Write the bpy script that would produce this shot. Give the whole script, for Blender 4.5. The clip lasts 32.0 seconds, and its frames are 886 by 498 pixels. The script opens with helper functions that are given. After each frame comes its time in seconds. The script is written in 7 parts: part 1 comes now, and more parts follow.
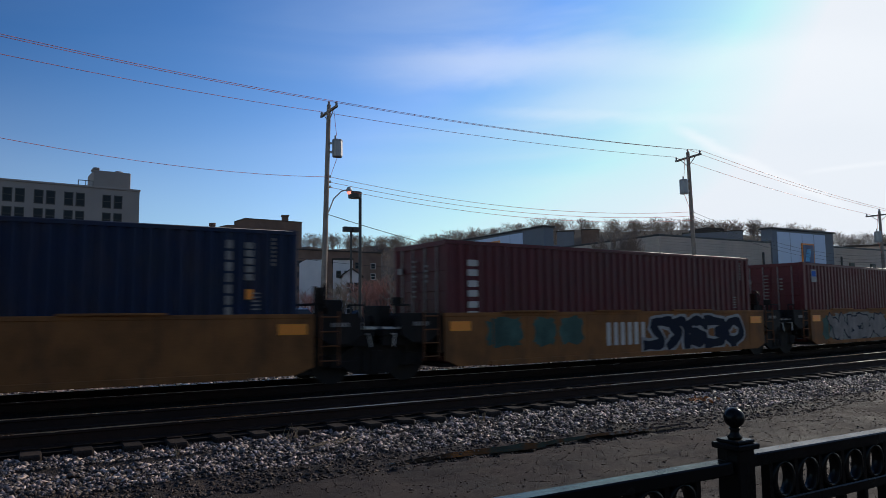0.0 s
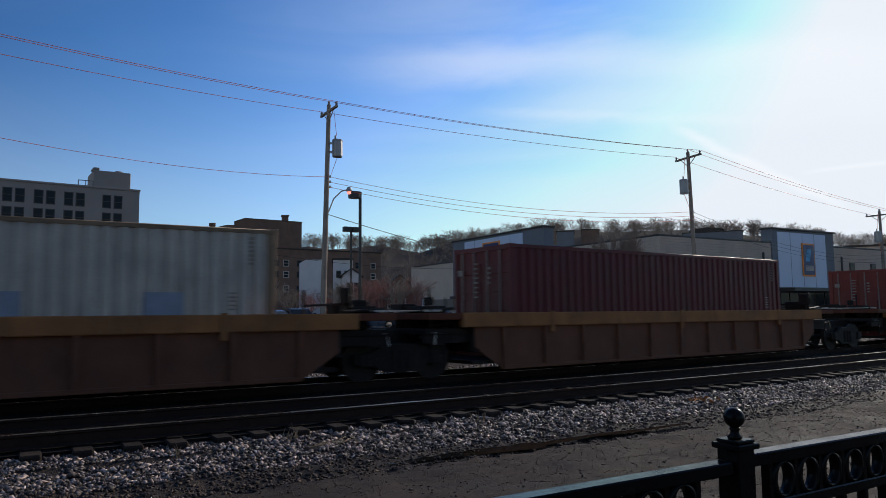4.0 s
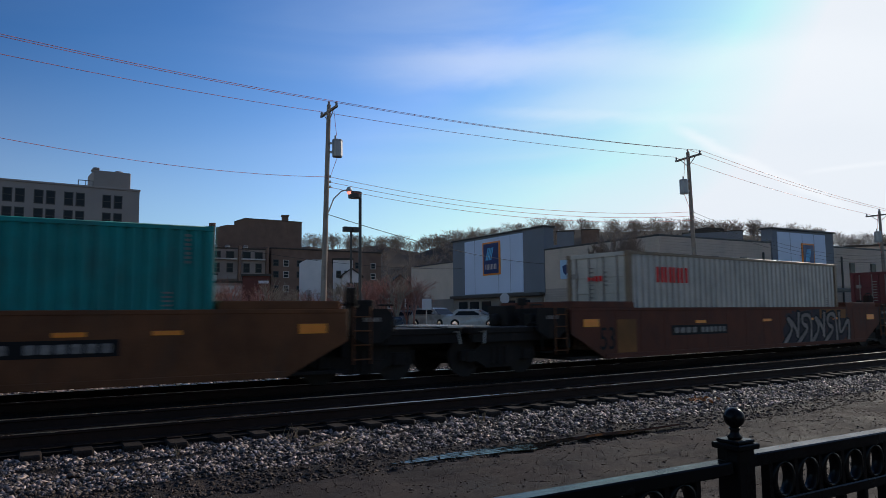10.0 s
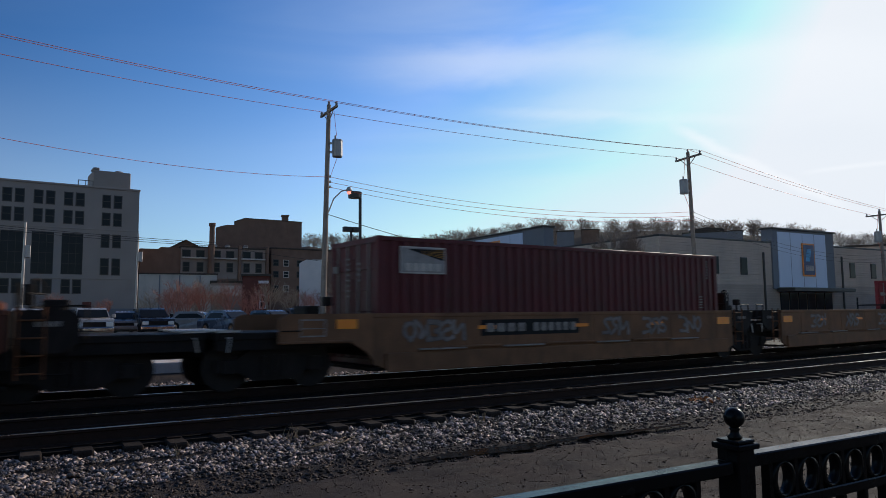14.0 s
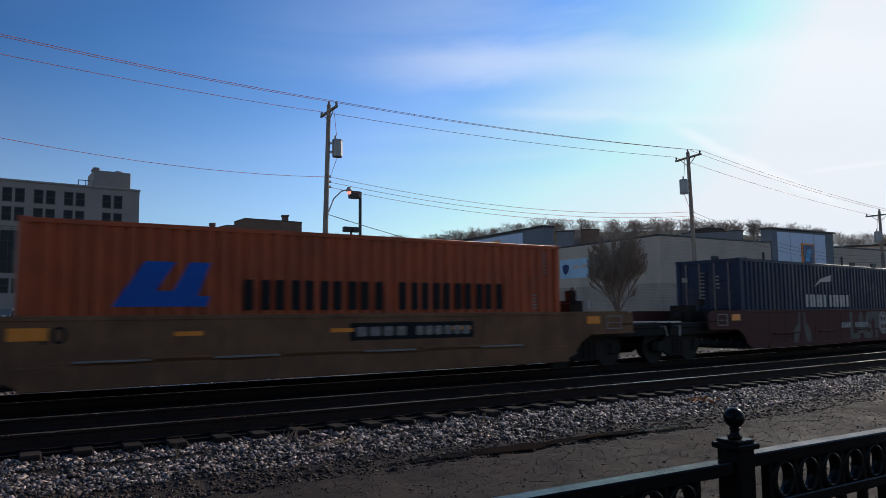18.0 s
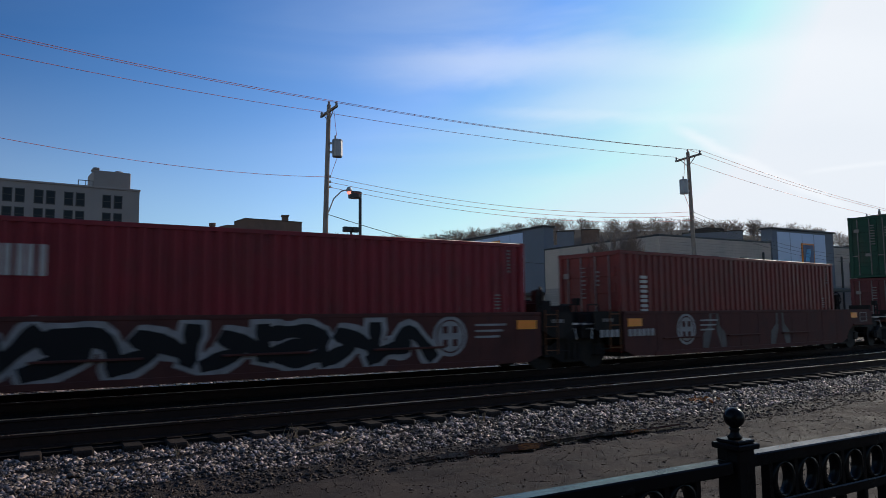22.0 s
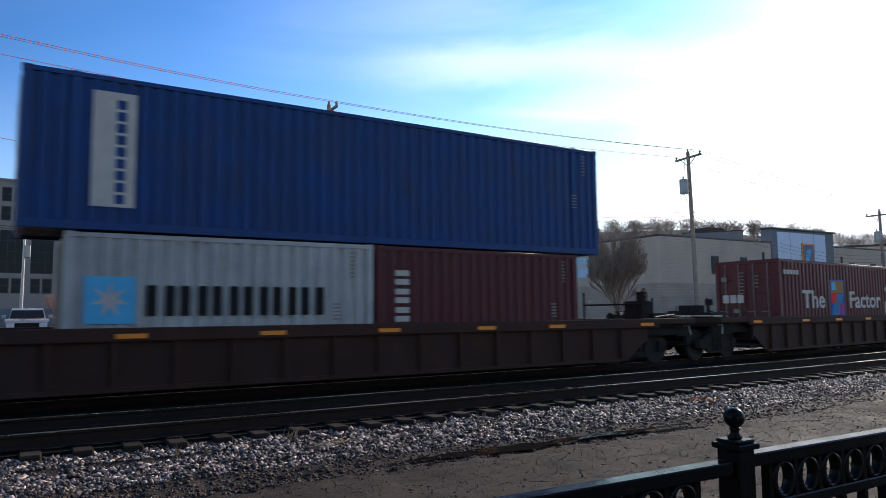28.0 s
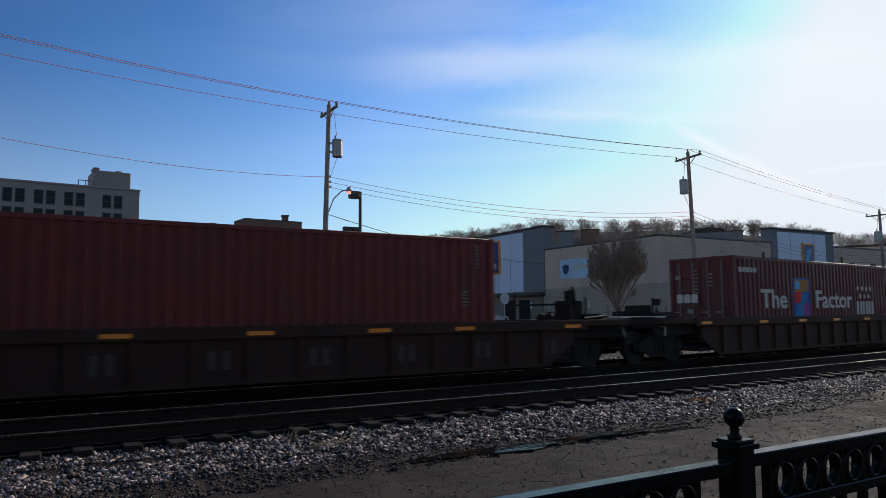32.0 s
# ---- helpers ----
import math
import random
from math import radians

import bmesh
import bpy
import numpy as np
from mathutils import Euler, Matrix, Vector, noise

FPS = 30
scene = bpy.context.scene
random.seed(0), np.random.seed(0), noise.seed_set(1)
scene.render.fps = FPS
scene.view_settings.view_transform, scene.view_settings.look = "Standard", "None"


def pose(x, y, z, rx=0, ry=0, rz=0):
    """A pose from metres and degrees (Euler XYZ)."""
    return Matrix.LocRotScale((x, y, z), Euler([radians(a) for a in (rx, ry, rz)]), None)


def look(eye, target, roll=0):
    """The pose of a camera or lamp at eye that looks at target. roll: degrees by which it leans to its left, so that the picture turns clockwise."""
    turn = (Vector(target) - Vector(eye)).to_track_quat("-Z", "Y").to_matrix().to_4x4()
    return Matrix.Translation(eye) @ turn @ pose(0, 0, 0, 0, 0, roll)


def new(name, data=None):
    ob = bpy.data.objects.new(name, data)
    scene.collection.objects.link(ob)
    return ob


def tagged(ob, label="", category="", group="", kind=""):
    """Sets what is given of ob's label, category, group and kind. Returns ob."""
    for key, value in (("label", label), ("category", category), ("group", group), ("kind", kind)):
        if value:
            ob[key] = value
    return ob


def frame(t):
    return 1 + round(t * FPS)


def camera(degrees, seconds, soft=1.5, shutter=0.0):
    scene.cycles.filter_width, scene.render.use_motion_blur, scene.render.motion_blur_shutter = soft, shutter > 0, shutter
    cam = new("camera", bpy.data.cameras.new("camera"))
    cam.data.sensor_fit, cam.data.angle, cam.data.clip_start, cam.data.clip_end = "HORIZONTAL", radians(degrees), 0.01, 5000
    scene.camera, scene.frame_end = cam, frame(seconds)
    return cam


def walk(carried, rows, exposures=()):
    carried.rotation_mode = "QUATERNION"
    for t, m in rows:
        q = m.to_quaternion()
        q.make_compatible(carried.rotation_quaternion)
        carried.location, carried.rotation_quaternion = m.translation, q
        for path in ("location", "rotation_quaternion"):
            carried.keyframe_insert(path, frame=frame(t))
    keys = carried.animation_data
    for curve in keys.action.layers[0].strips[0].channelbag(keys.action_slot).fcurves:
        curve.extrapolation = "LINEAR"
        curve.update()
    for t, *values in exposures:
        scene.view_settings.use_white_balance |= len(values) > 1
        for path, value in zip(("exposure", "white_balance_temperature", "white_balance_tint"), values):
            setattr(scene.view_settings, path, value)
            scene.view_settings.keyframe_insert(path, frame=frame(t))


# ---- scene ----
cam = camera(64.59, 32.0, soft=0.85, shutter=0.2)
EYE = Vector((0.0, 0.0, 1.402))
YAW, PITCH = radians(30.392), radians(5.263)
AIM = EYE + Vector((math.sin(YAW) * math.cos(PITCH), math.cos(YAW) * math.cos(PITCH), math.sin(PITCH)))
VIEW = look(EYE, AIM, -0.53)
walk(cam, [(0.0, VIEW), (32.0, VIEW)], exposures=[(0.0, -0.1), (22.5, -0.1), (24.0, 0.0), (25.0, 0.22), (25.6, 0.4), (27.5, 0.6), (28.0, 0.7), (28.7, 0.25), (29.2, 0.18), (29.9, -0.08), (32.0, -0.1)])

# ---- world and sun ----
SUN_AZ, SUN_EL = radians(72.0), radians(21.0)      # azimuth from +y towards +x


def build_world():
    w = bpy.data.worlds.new("sky")
    scene.world = w
    w.use_nodes = True
    nt = w.node_tree
    nt.nodes.clear()
    N, Lk = nt.nodes.new, nt.links.new
    out, bg, sky = N("ShaderNodeOutputWorld"), N("ShaderNodeBackground"), N("ShaderNodeTexSky")
    sky.sky_type, sky.sun_disc = "NISHITA", False
    sky.sun_elevation, sky.sun_rotation = SUN_EL, SUN_AZ
    sky.air_density, sky.dust_density, sky.ozone_density = 1.0, 0.45, 2.5
    deep = N("ShaderNodeGamma"); deep.inputs["Gamma"].default_value = SKY_DEPTH
    Lk(sky.outputs[0], deep.inputs["Color"])
    blue = N("ShaderNodeVectorMath"); blue.operation = "MULTIPLY"; blue.inputs[1].default_value = SKY_TINT
    Lk(deep.outputs[0], blue.inputs[0])
    co = N("ShaderNodeTexCoord")
    dot = N("ShaderNodeVectorMath"); dot.operation = "DOT_PRODUCT"
    dot.inputs[1].default_value = (math.sin(SUN_AZ) * math.cos(SUN_EL), math.cos(SUN_AZ) * math.cos(SUN_EL), math.sin(SUN_EL))
    Lk(co.outputs["Generated"], dot.inputs[0])
    # darkest some seventy degrees from the sun, paler and warmer towards the far side, capped in the glow
    half = N("ShaderNodeMapRange"); half.inputs[1].default_value = -1.0; half.inputs[2].default_value = 1.0
    Lk(dot.outputs["Value"], half.inputs[0])
    veil = N("ShaderNodeValToRGB")
    stops = veil.color_ramp.elements
    stops[0].position, stops[0].color = 0.0, (1.9, 1.55, 1.28, 1)
    stops[1].position, stops[1].color = 0.85, (1.24, 1.20, 1.21, 1)
    for at, c in ((.35, (1.75, 1.46, 1.24, 1)), (.64, (0.42, 0.71, 0.84, 1)), (.72, (0.68, 0.91, 1.0, 1)), (.93, (1.25, 1.25, 1.26, 1)), (.97, (1.3, 1.29, 1.34, 1))):
        e = stops.new(at); e.color = c
    Lk(half.outputs[0], veil.inputs["Fac"])
    wash = N("ShaderNodeVectorMath"); wash.operation = "MULTIPLY"
    Lk(blue.outputs[0], wash.inputs[0]); Lk(veil.outputs["Color"], wash.inputs[1])
    clear = N("ShaderNodeVectorMath"); clear.operation = "MINIMUM"; clear.inputs[1].default_value = (9.0, 9.5, 10.2)
    Lk(wash.outputs[0], clear.inputs[0])
    # cirrus: long streaks, nearly level, drawn out across the sky
    turn = N("ShaderNodeMapping"); turn.inputs["Rotation"].default_value = (0, radians(CLOUD_TILT), YAW)
    Lk(co.outputs["Generated"], turn.inputs["Vector"])
    mp = N("ShaderNodeMapping"); mp.inputs["Scale"].default_value = (1.3, 1.3, 6.5); mp.inputs["Location"].default_value = CLOUD_AT
    Lk(turn.outputs[0], mp.inputs["Vector"])
    n1 = N("ShaderNodeTexNoise"); n1.inputs["Scale"].default_value = 1.25; n1.inputs["Detail"].default_value = 5; n1.inputs["Roughness"].default_value = 0.48; n1.inputs["Distortion"].default_value = 0.5
    Lk(mp.outputs[0], n1.inputs["Vector"])
    r1 = N("ShaderNodeMapRange"); r1.inputs[1].default_value = 0.40; r1.inputs[2].default_value = 0.70; r1.inputs[3].default_value = 0.04
    Lk(n1.outputs["Fac"], r1.inputs[0])
    # thin haze of cirrus gathers round the sun
    near = N("ShaderNodeMapRange"); near.interpolation_type = "SMOOTHSTEP"; near.inputs[1].default_value = 0.52; near.inputs[2].default_value = 0.985; near.inputs[3].default_value = 0.03; near.inputs[4].default_value = 0.55
    Lk(dot.outputs["Value"], near.inputs[0])
    cov = N("ShaderNodeMath"); cov.operation = "MULTIPLY"
    Lk(r1.outputs[0], cov.inputs[0]); Lk(near.outputs[0], cov.inputs[1])
    cc = N("ShaderNodeMix"); cc.data_type = "RGBA"; cc.inputs["A"].default_value = (7.2, 8.3, 9.6, 1); cc.inputs["B"].default_value = (9.7, 10.1, 10.6, 1)
    Lk(near.outputs[0], cc.inputs["Factor"])
    mx = N("ShaderNodeMix"); mx.data_type = "RGBA"
    Lk(cov.outputs[0], mx.inputs["Factor"]); Lk(clear.outputs[0], mx.inputs["A"]); Lk(cc.outputs["Result"], mx.inputs["B"])
    # pale haze low over the horizon
    up = N("ShaderNodeSeparateXYZ"); Lk(co.outputs["Generated"], up.inputs[0])
    hz = N("ShaderNodeMapRange"); hz.interpolation_type = "SMOOTHSTEP"; hz.inputs[1].default_value = 0.0; hz.inputs[2].default_value = 0.36; hz.inputs[3].default_value = 0.34; hz.inputs[4].default_value = 0.0
    Lk(up.outputs["Z"], hz.inputs[0])
    mh = N("ShaderNodeMix"); mh.data_type = "RGBA"; mh.inputs["B"].default_value = (8.3, 9.0, 9.9, 1)
    Lk(hz.outputs[0], mh.inputs["Factor"]); Lk(mx.outputs["Result"], mh.inputs["A"])
    mx = mh
    # drawn-out cirrus bands and an old contrail: (from, to, half width, cover, reach in degrees, full within, ragged edge)
    last = mx.outputs["Result"]
    for a, b, width, cover, reach, full, ragged in STREAKS:
        d1, d2 = Vector(a).normalized(), Vector(b).normalized()
        off = N("ShaderNodeVectorMath"); off.operation = "DOT_PRODUCT"; off.inputs[1].default_value = d1.cross(d2).normalized()
        along = N("ShaderNodeVectorMath"); along.operation = "DOT_PRODUCT"; along.inputs[1].default_value = (d1 + d2).normalized()
        wob = N("ShaderNodeTexNoise"); wob.inputs["Scale"].default_value = 5 if width > .02 else 14; wob.inputs["Detail"].default_value = 6; wob.inputs["Roughness"].default_value = .6
        long_way = N("ShaderNodeMapping"); long_way.inputs["Scale"].default_value = (1, 1, 3)
        Lk(co.outputs["Generated"], long_way.inputs["Vector"]); Lk(long_way.outputs[0], wob.inputs["Vector"])
        wo = N("ShaderNodeMath"); wo.operation = "MULTIPLY_ADD"; wo.inputs[1].default_value = ragged
        for nd in (off, along):
            Lk(co.outputs["Generated"], nd.inputs[0])
        Lk(wob.outputs["Fac"], wo.inputs[0]); Lk(off.outputs["Value"], wo.inputs[2])
        sh = N("ShaderNodeMath"); sh.operation = "SUBTRACT"; sh.inputs[1].default_value = ragged * .5
        ab = N("ShaderNodeMath"); ab.operation = "ABSOLUTE"
        Lk(wo.outputs[0], sh.inputs[0]); Lk(sh.outputs[0], ab.inputs[0])
        wide = N("ShaderNodeMapRange"); wide.interpolation_type = "SMOOTHSTEP"; wide.inputs[1].default_value = 0.0; wide.inputs[2].default_value = width; wide.inputs[3].default_value = cover; wide.inputs[4].default_value = 0.0
        far = N("ShaderNodeMapRange"); far.interpolation_type = "SMOOTHSTEP"; far.inputs[1].default_value = math.cos(radians(reach)); far.inputs[2].default_value = math.cos(radians(full))
        Lk(ab.outputs[0], wide.inputs[0]); Lk(along.outputs["Value"], far.inputs[0])
        cm = N("ShaderNodeMath"); cm.operation = "MULTIPLY"
        Lk(wide.outputs[0], cm.inputs[0]); Lk(far.outputs[0], cm.inputs[1])
        mx2 = N("ShaderNodeMix"); mx2.data_type = "RGBA"; mx2.inputs["B"].default_value = (10.0, 10.4, 10.9, 1)
        Lk(cm.outputs[0], mx2.inputs["Factor"]); Lk(last, mx2.inputs["A"])
        last = mx2.outputs["Result"]
    bg.inputs["Strength"].default_value = SKY_STRENGTH
    Lk(last, bg.inputs["Color"]); Lk(bg.outputs[0], out.inputs["Surface"])
    sun = new("sun", bpy.data.lights.new("sun", "SUN"))
    sun.data.energy, sun.data.angle, sun.data.color = 3.0, radians(0.6), (1.0, 0.93, 0.81)
    d = Vector((math.sin(SUN_AZ) * math.cos(SUN_EL), math.cos(SUN_AZ) * math.cos(SUN_EL), math.sin(SUN_EL)))
    sun.matrix_world = look(d * 100, (0, 0, 0))


SKY_STRENGTH, SKY_DEPTH, SKY_TINT, CLOUD_TILT, CLOUD_AT = 0.1, 1.38, (0.435, 0.585, 0.72), 4.0, (0.3, 0.0, 0.2)
STREAKS = (((.7389, .6297, .2397), (.8597, .4938, .1303), .010, .55, 7.8, 4, .016),
           ((.4778, .8101, .3397), (.854, .4244, .301), .042, .36, 25, 8, .05),
           ((.6500, .7000, .2850), (.854, .4244, .262), .06, .28, 20, 7, .06),
           ((.8505, .4964, .174), (.8782, .445, .1755), .005, .4, 4, 1.5, .004),
           ((.5641, .7776, .2779), (.7792, .5768, .2452), .012, .18, 12, 5, .02))
build_world()

# ---- materials ----
MATS = {}
WARM = (1.18, 0.985, 0.865)     # warm light tint put into base colours against the sky's blue fill


def mat(name, col, rough=0.7, metal=0.0, var=0.25, scale=3.0, fine=40.0, bump=0.15, dirt=None, dirt_amt=0.0, rand=0.0, island=0.0, emit=0.0, spec=None):
    """A worn surface: two scales of noise on the colour, fine relief, dirt in patches."""
    if name in MATS:
        return MATS[name]
    m = MATS[name] = bpy.data.materials.new(name)
    m.use_nodes = True
    nt = m.node_tree
    N, Lk = nt.nodes.new, nt.links.new
    b = nt.nodes["Principled BSDF"]
    b.inputs["Metallic"].default_value = metal
    b.inputs["Specular IOR Level"].default_value = spec if spec is not None else (0.5 if rough < 0.55 or metal > 0.3 else 0.12)
    if not emit:
        col = (col[0] * WARM[0], col[1] * WARM[1], col[2] * WARM[2])
    co = N("ShaderNodeTexCoord")
    na = N("ShaderNodeTexNoise"); na.inputs["Scale"].default_value = scale; na.inputs["Detail"].default_value = 6
    nb = N("ShaderNodeTexNoise"); nb.inputs["Scale"].default_value = fine; nb.inputs["Detail"].default_value = 3
    Lk(co.outputs["Object"], na.inputs["Vector"]); Lk(co.outputs["Object"], nb.inputs["Vector"])
    ad = N("ShaderNodeMath"); ad.operation = "MULTIPLY_ADD"; ad.inputs[1].default_value = 0.35
    Lk(nb.outputs["Fac"], ad.inputs[0]); Lk(na.outputs["Fac"], ad.inputs[2])
    mr = N("ShaderNodeMapRange"); mr.inputs[1].default_value = 0.4; mr.inputs[2].default_value = 0.95; mr.inputs[3].default_value = 1 - var; mr.inputs[4].default_value = 1 + var
    Lk(ad.outputs[0], mr.inputs[0])
    last = mr.outputs[0]
    for amount, node, socket in ((rand, "ShaderNodeObjectInfo", "Random"), (island, "ShaderNodeNewGeometry", "Random Per Island")):
        if amount:
            oi = N(node)
            r2 = N("ShaderNodeMapRange"); r2.inputs[3].default_value = 1 - amount; r2.inputs[4].default_value = 1 + amount
            Lk(oi.outputs[socket], r2.inputs[0])
            if amount > .9:      # few pale ones among many dark
                r2.inputs[3].default_value, r2.inputs[4].default_value = 0, 1
                sk = N("ShaderNodeMath"); sk.operation = "POWER"; sk.inputs[1].default_value = 3.4
                up = N("ShaderNodeMath"); up.operation = "MULTIPLY_ADD"; up.inputs[1].default_value = 4.0; up.inputs[2].default_value = 0.22
                Lk(r2.outputs[0], sk.inputs[0]); Lk(sk.outputs[0], up.inputs[0])
                r2 = up
            mu = N("ShaderNodeMath"); mu.operation = "MULTIPLY"
            Lk(last, mu.inputs[0]); Lk(r2.outputs[0], mu.inputs[1])
            last = mu.outputs[0]
    sc = N("ShaderNodeVectorMath"); sc.operation = "SCALE"; sc.inputs[0].default_value = col[:3]
    Lk(last, sc.inputs["Scale"])
    colour = sc.outputs[0]
    if dirt:
        nd = N("ShaderNodeTexNoise"); nd.inputs["Scale"].default_value = scale * 0.6; nd.inputs["Detail"].default_value = 8; nd.inputs["Roughness"].default_value = 0.65
        mpd = N("ShaderNodeMapping"); mpd.inputs["Scale"].default_value = (1.6, 1.6, 0.5)
        Lk(co.outputs["Object"], mpd.inputs["Vector"]); Lk(mpd.outputs[0], nd.inputs["Vector"])
        rd = N("ShaderNodeMapRange"); rd.inputs[1].default_value = 0.52; rd.inputs[2].default_value = 0.74; rd.inputs[4].default_value = dirt_amt
        Lk(nd.outputs["Fac"], rd.inputs[0])
        mx = N("ShaderNodeMix"); mx.data_type = "RGBA"; mx.inputs["B"].default_value = (*dirt, 1)
        Lk(rd.outputs[0], mx.inputs["Factor"]); Lk(colour, mx.inputs["A"])
        colour = mx.outputs["Result"]
    Lk(colour, b.inputs["Base Color"])
    rr = N("ShaderNodeMapRange"); rr.inputs[1].default_value = 0.3; rr.inputs[2].default_value = 0.7; rr.inputs[3].default_value = max(0.03, rough - 0.12); rr.inputs[4].default_value = min(1, rough + 0.12)
    Lk(na.outputs["Fac"], rr.inputs[0]); Lk(rr.outputs[0], b.inputs["Roughness"])
    if bump:
        bp = N("ShaderNodeBump"); bp.inputs["Strength"].default_value = bump; bp.inputs["Distance"].default_value = 0.02
        Lk(nb.outputs["Fac"], bp.inputs["Height"]); Lk(bp.outputs[0], b.inputs["Normal"])
    if emit:
        b.inputs["Emission Color"].default_value = (*col[:3], 1)
        b.inputs["Emission Strength"].default_value = emit
    return m


def glass(name, col=(0.02, 0.025, 0.03), rough=0.06):
    if name in MATS:
        return MATS[name]
    m = mat(name, col, rough, var=0.15, scale=0.6, bump=0.0)
    m.node_tree.nodes["Principled BSDF"].inputs["Specular IOR Level"].default_value = 0.08
    return m


RUST = (0.09, 0.045, 0.025)
PAINT = {
    "maroon": (0.105, 0.022, 0.023), "red": (0.23, 0.024, 0.03), "rust_red": (0.17, 0.032, 0.025), "oxide": (0.125, 0.036, 0.034),
    "blue": (0.012, 0.064, 0.23), "navy": (0.010, 0.017, 0.048), "mid_blue": (0.035, 0.066, 0.145), "royal": (0.014, 0.050, 0.17),
    "teal": (0.01, 0.22, 0.21), "green": (0.014, 0.055, 0.032), "bright_green": (0.01, 0.20, 0.10), "orange": (0.42, 0.085, 0.03),
    "grey": (0.43, 0.40, 0.36), "white": (0.74, 0.70, 0.66), "rusty_grey": (0.20, 0.14, 0.09), "pale_blue_grey": (0.40, 0.40, 0.39)}


def paint(c):
    return mat("container_" + c, PAINT[c], 0.48, 0.0, 0.25, 1.3, 30, 0.1, RUST, 0.12 if c in ("white", "grey", "pale_blue_grey") else 0.45, spec=0.22)


STEEL_YELLOW = mat("weathered_yellow_steel", (0.225, 0.096, 0.034), 0.7, 0, 0.35, 1.6, 30, 0.2, (0.085, 0.038, 0.02), 0.85)
STEEL_TAN = mat("weathered_tan_steel", (0.155, 0.066, 0.031), 0.72, 0, 0.3, 1.6, 30, 0.2, (0.09, 0.05, 0.03), 0.7)
STEEL_SAND = mat("weathered_sand_steel", (0.19, 0.10, 0.056), 0.72, 0, 0.3, 1.6, 30, 0.2, (0.10, 0.055, 0.03), 0.7)
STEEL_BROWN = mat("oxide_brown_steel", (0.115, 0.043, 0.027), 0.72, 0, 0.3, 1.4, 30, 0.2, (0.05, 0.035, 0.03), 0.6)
STEEL_RED = mat("brick_red_steel", (0.088, 0.034, 0.028), 0.72, 0, 0.3, 1.4, 30, 0.2, (0.05, 0.03, 0.028), 0.6)
STEEL_BLACK = mat("grimy_black_steel", (0.022, 0.018, 0.016), 0.7, 0.1, 0.35, 2.5, 40, 0.25, (0.06, 0.04, 0.03), 0.5)
STEEL_DKBROWN = mat("dark_brown_steel", (0.055, 0.028, 0.020), 0.72, 0, 0.3, 1.5, 30, 0.2, (0.04, 0.033, 0.03), 0.6)
STEEL_PINK = mat("faded_pink_brown_steel", (0.28, 0.13, 0.088), 0.72, 0, 0.25, 1.5, 30, 0.2, (0.12, 0.06, 0.04), 0.5)
STEEL_WEB = mat("rust_brown_web_steel", (0.145, 0.066, 0.042), 0.72, 0, 0.3, 1.4, 30, 0.2, (0.07, 0.04, 0.03), 0.6)
STEEL_CHORD = mat("faded_orange_tan_steel", (0.27, 0.125, 0.052), 0.7, 0, 0.35, 1.6, 30, 0.2, (0.11, 0.05, 0.028), 0.8)
GRATING = mat("galvanised_grating", (0.42, 0.41, 0.40), 0.42, 0.5, 0.25, 5, 50, 0.2)
RAIL_TOP = mat("polished_rail_steel", (0.55, 0.54, 0.52), 0.28, 1.0, 0.04, 0.3, 60, 0.0)
RAIL_SIDE = mat("rusty_rail_steel", (0.03, 0.019, 0.015), 0.8, 0.0, 0.3, 5, 50, 0.3)
TIE_WOOD = mat("creosoted_tie_wood", (0.026, 0.021, 0.018), 0.85, 0, 0.4, 4, 30, 0.6, rand=0.3)
BALLAST = mat("ballast_stone", (0.165, 0.142, 0.132), 0.6, 0, 0.3, 8, 60, 0.4, island=0.95, spec=0.24)
# near-black stone: the train's shadow is put into its colour
BALLAST_SHADE = mat("shade_dark_ballast", (0.013, 0.011, 0.0098), 0.8, 0, 0.3, 8, 60, 0.4, island=0.6)
BALLAST_DIRTY = mat("muddy_ballast_stone", (0.068, 0.056, 0.050), 0.7, 0, 0.3, 8, 60, 0.4, island=0.7)
CAST = mat("wheel_steel", (0.03, 0.025, 0.022), 0.7, 0.0, 0.3, 6, 40, 0.2)
REFLECT = mat("orange_reflector", (0.85, 0.26, 0.01), 0.4, 0, 0.1, 6, 60, 0.05)
WHITE_MARK = mat("white_lettering", (0.50, 0.465, 0.43), 0.6, 0, 0.15, 3, 40, 0.05)
DIM_MARK = mat("worn_white_stencil", (0.24, 0.22, 0.205), 0.7, 0, 0.4, 6, 40, 0.05)
BLACK_IRON = mat("black_painted_iron", (0.007, 0.007, 0.0075), 0.2, 0.0, 0.15, 8, 60, 0.03, spec=0.09)

# ---- mesh building ----


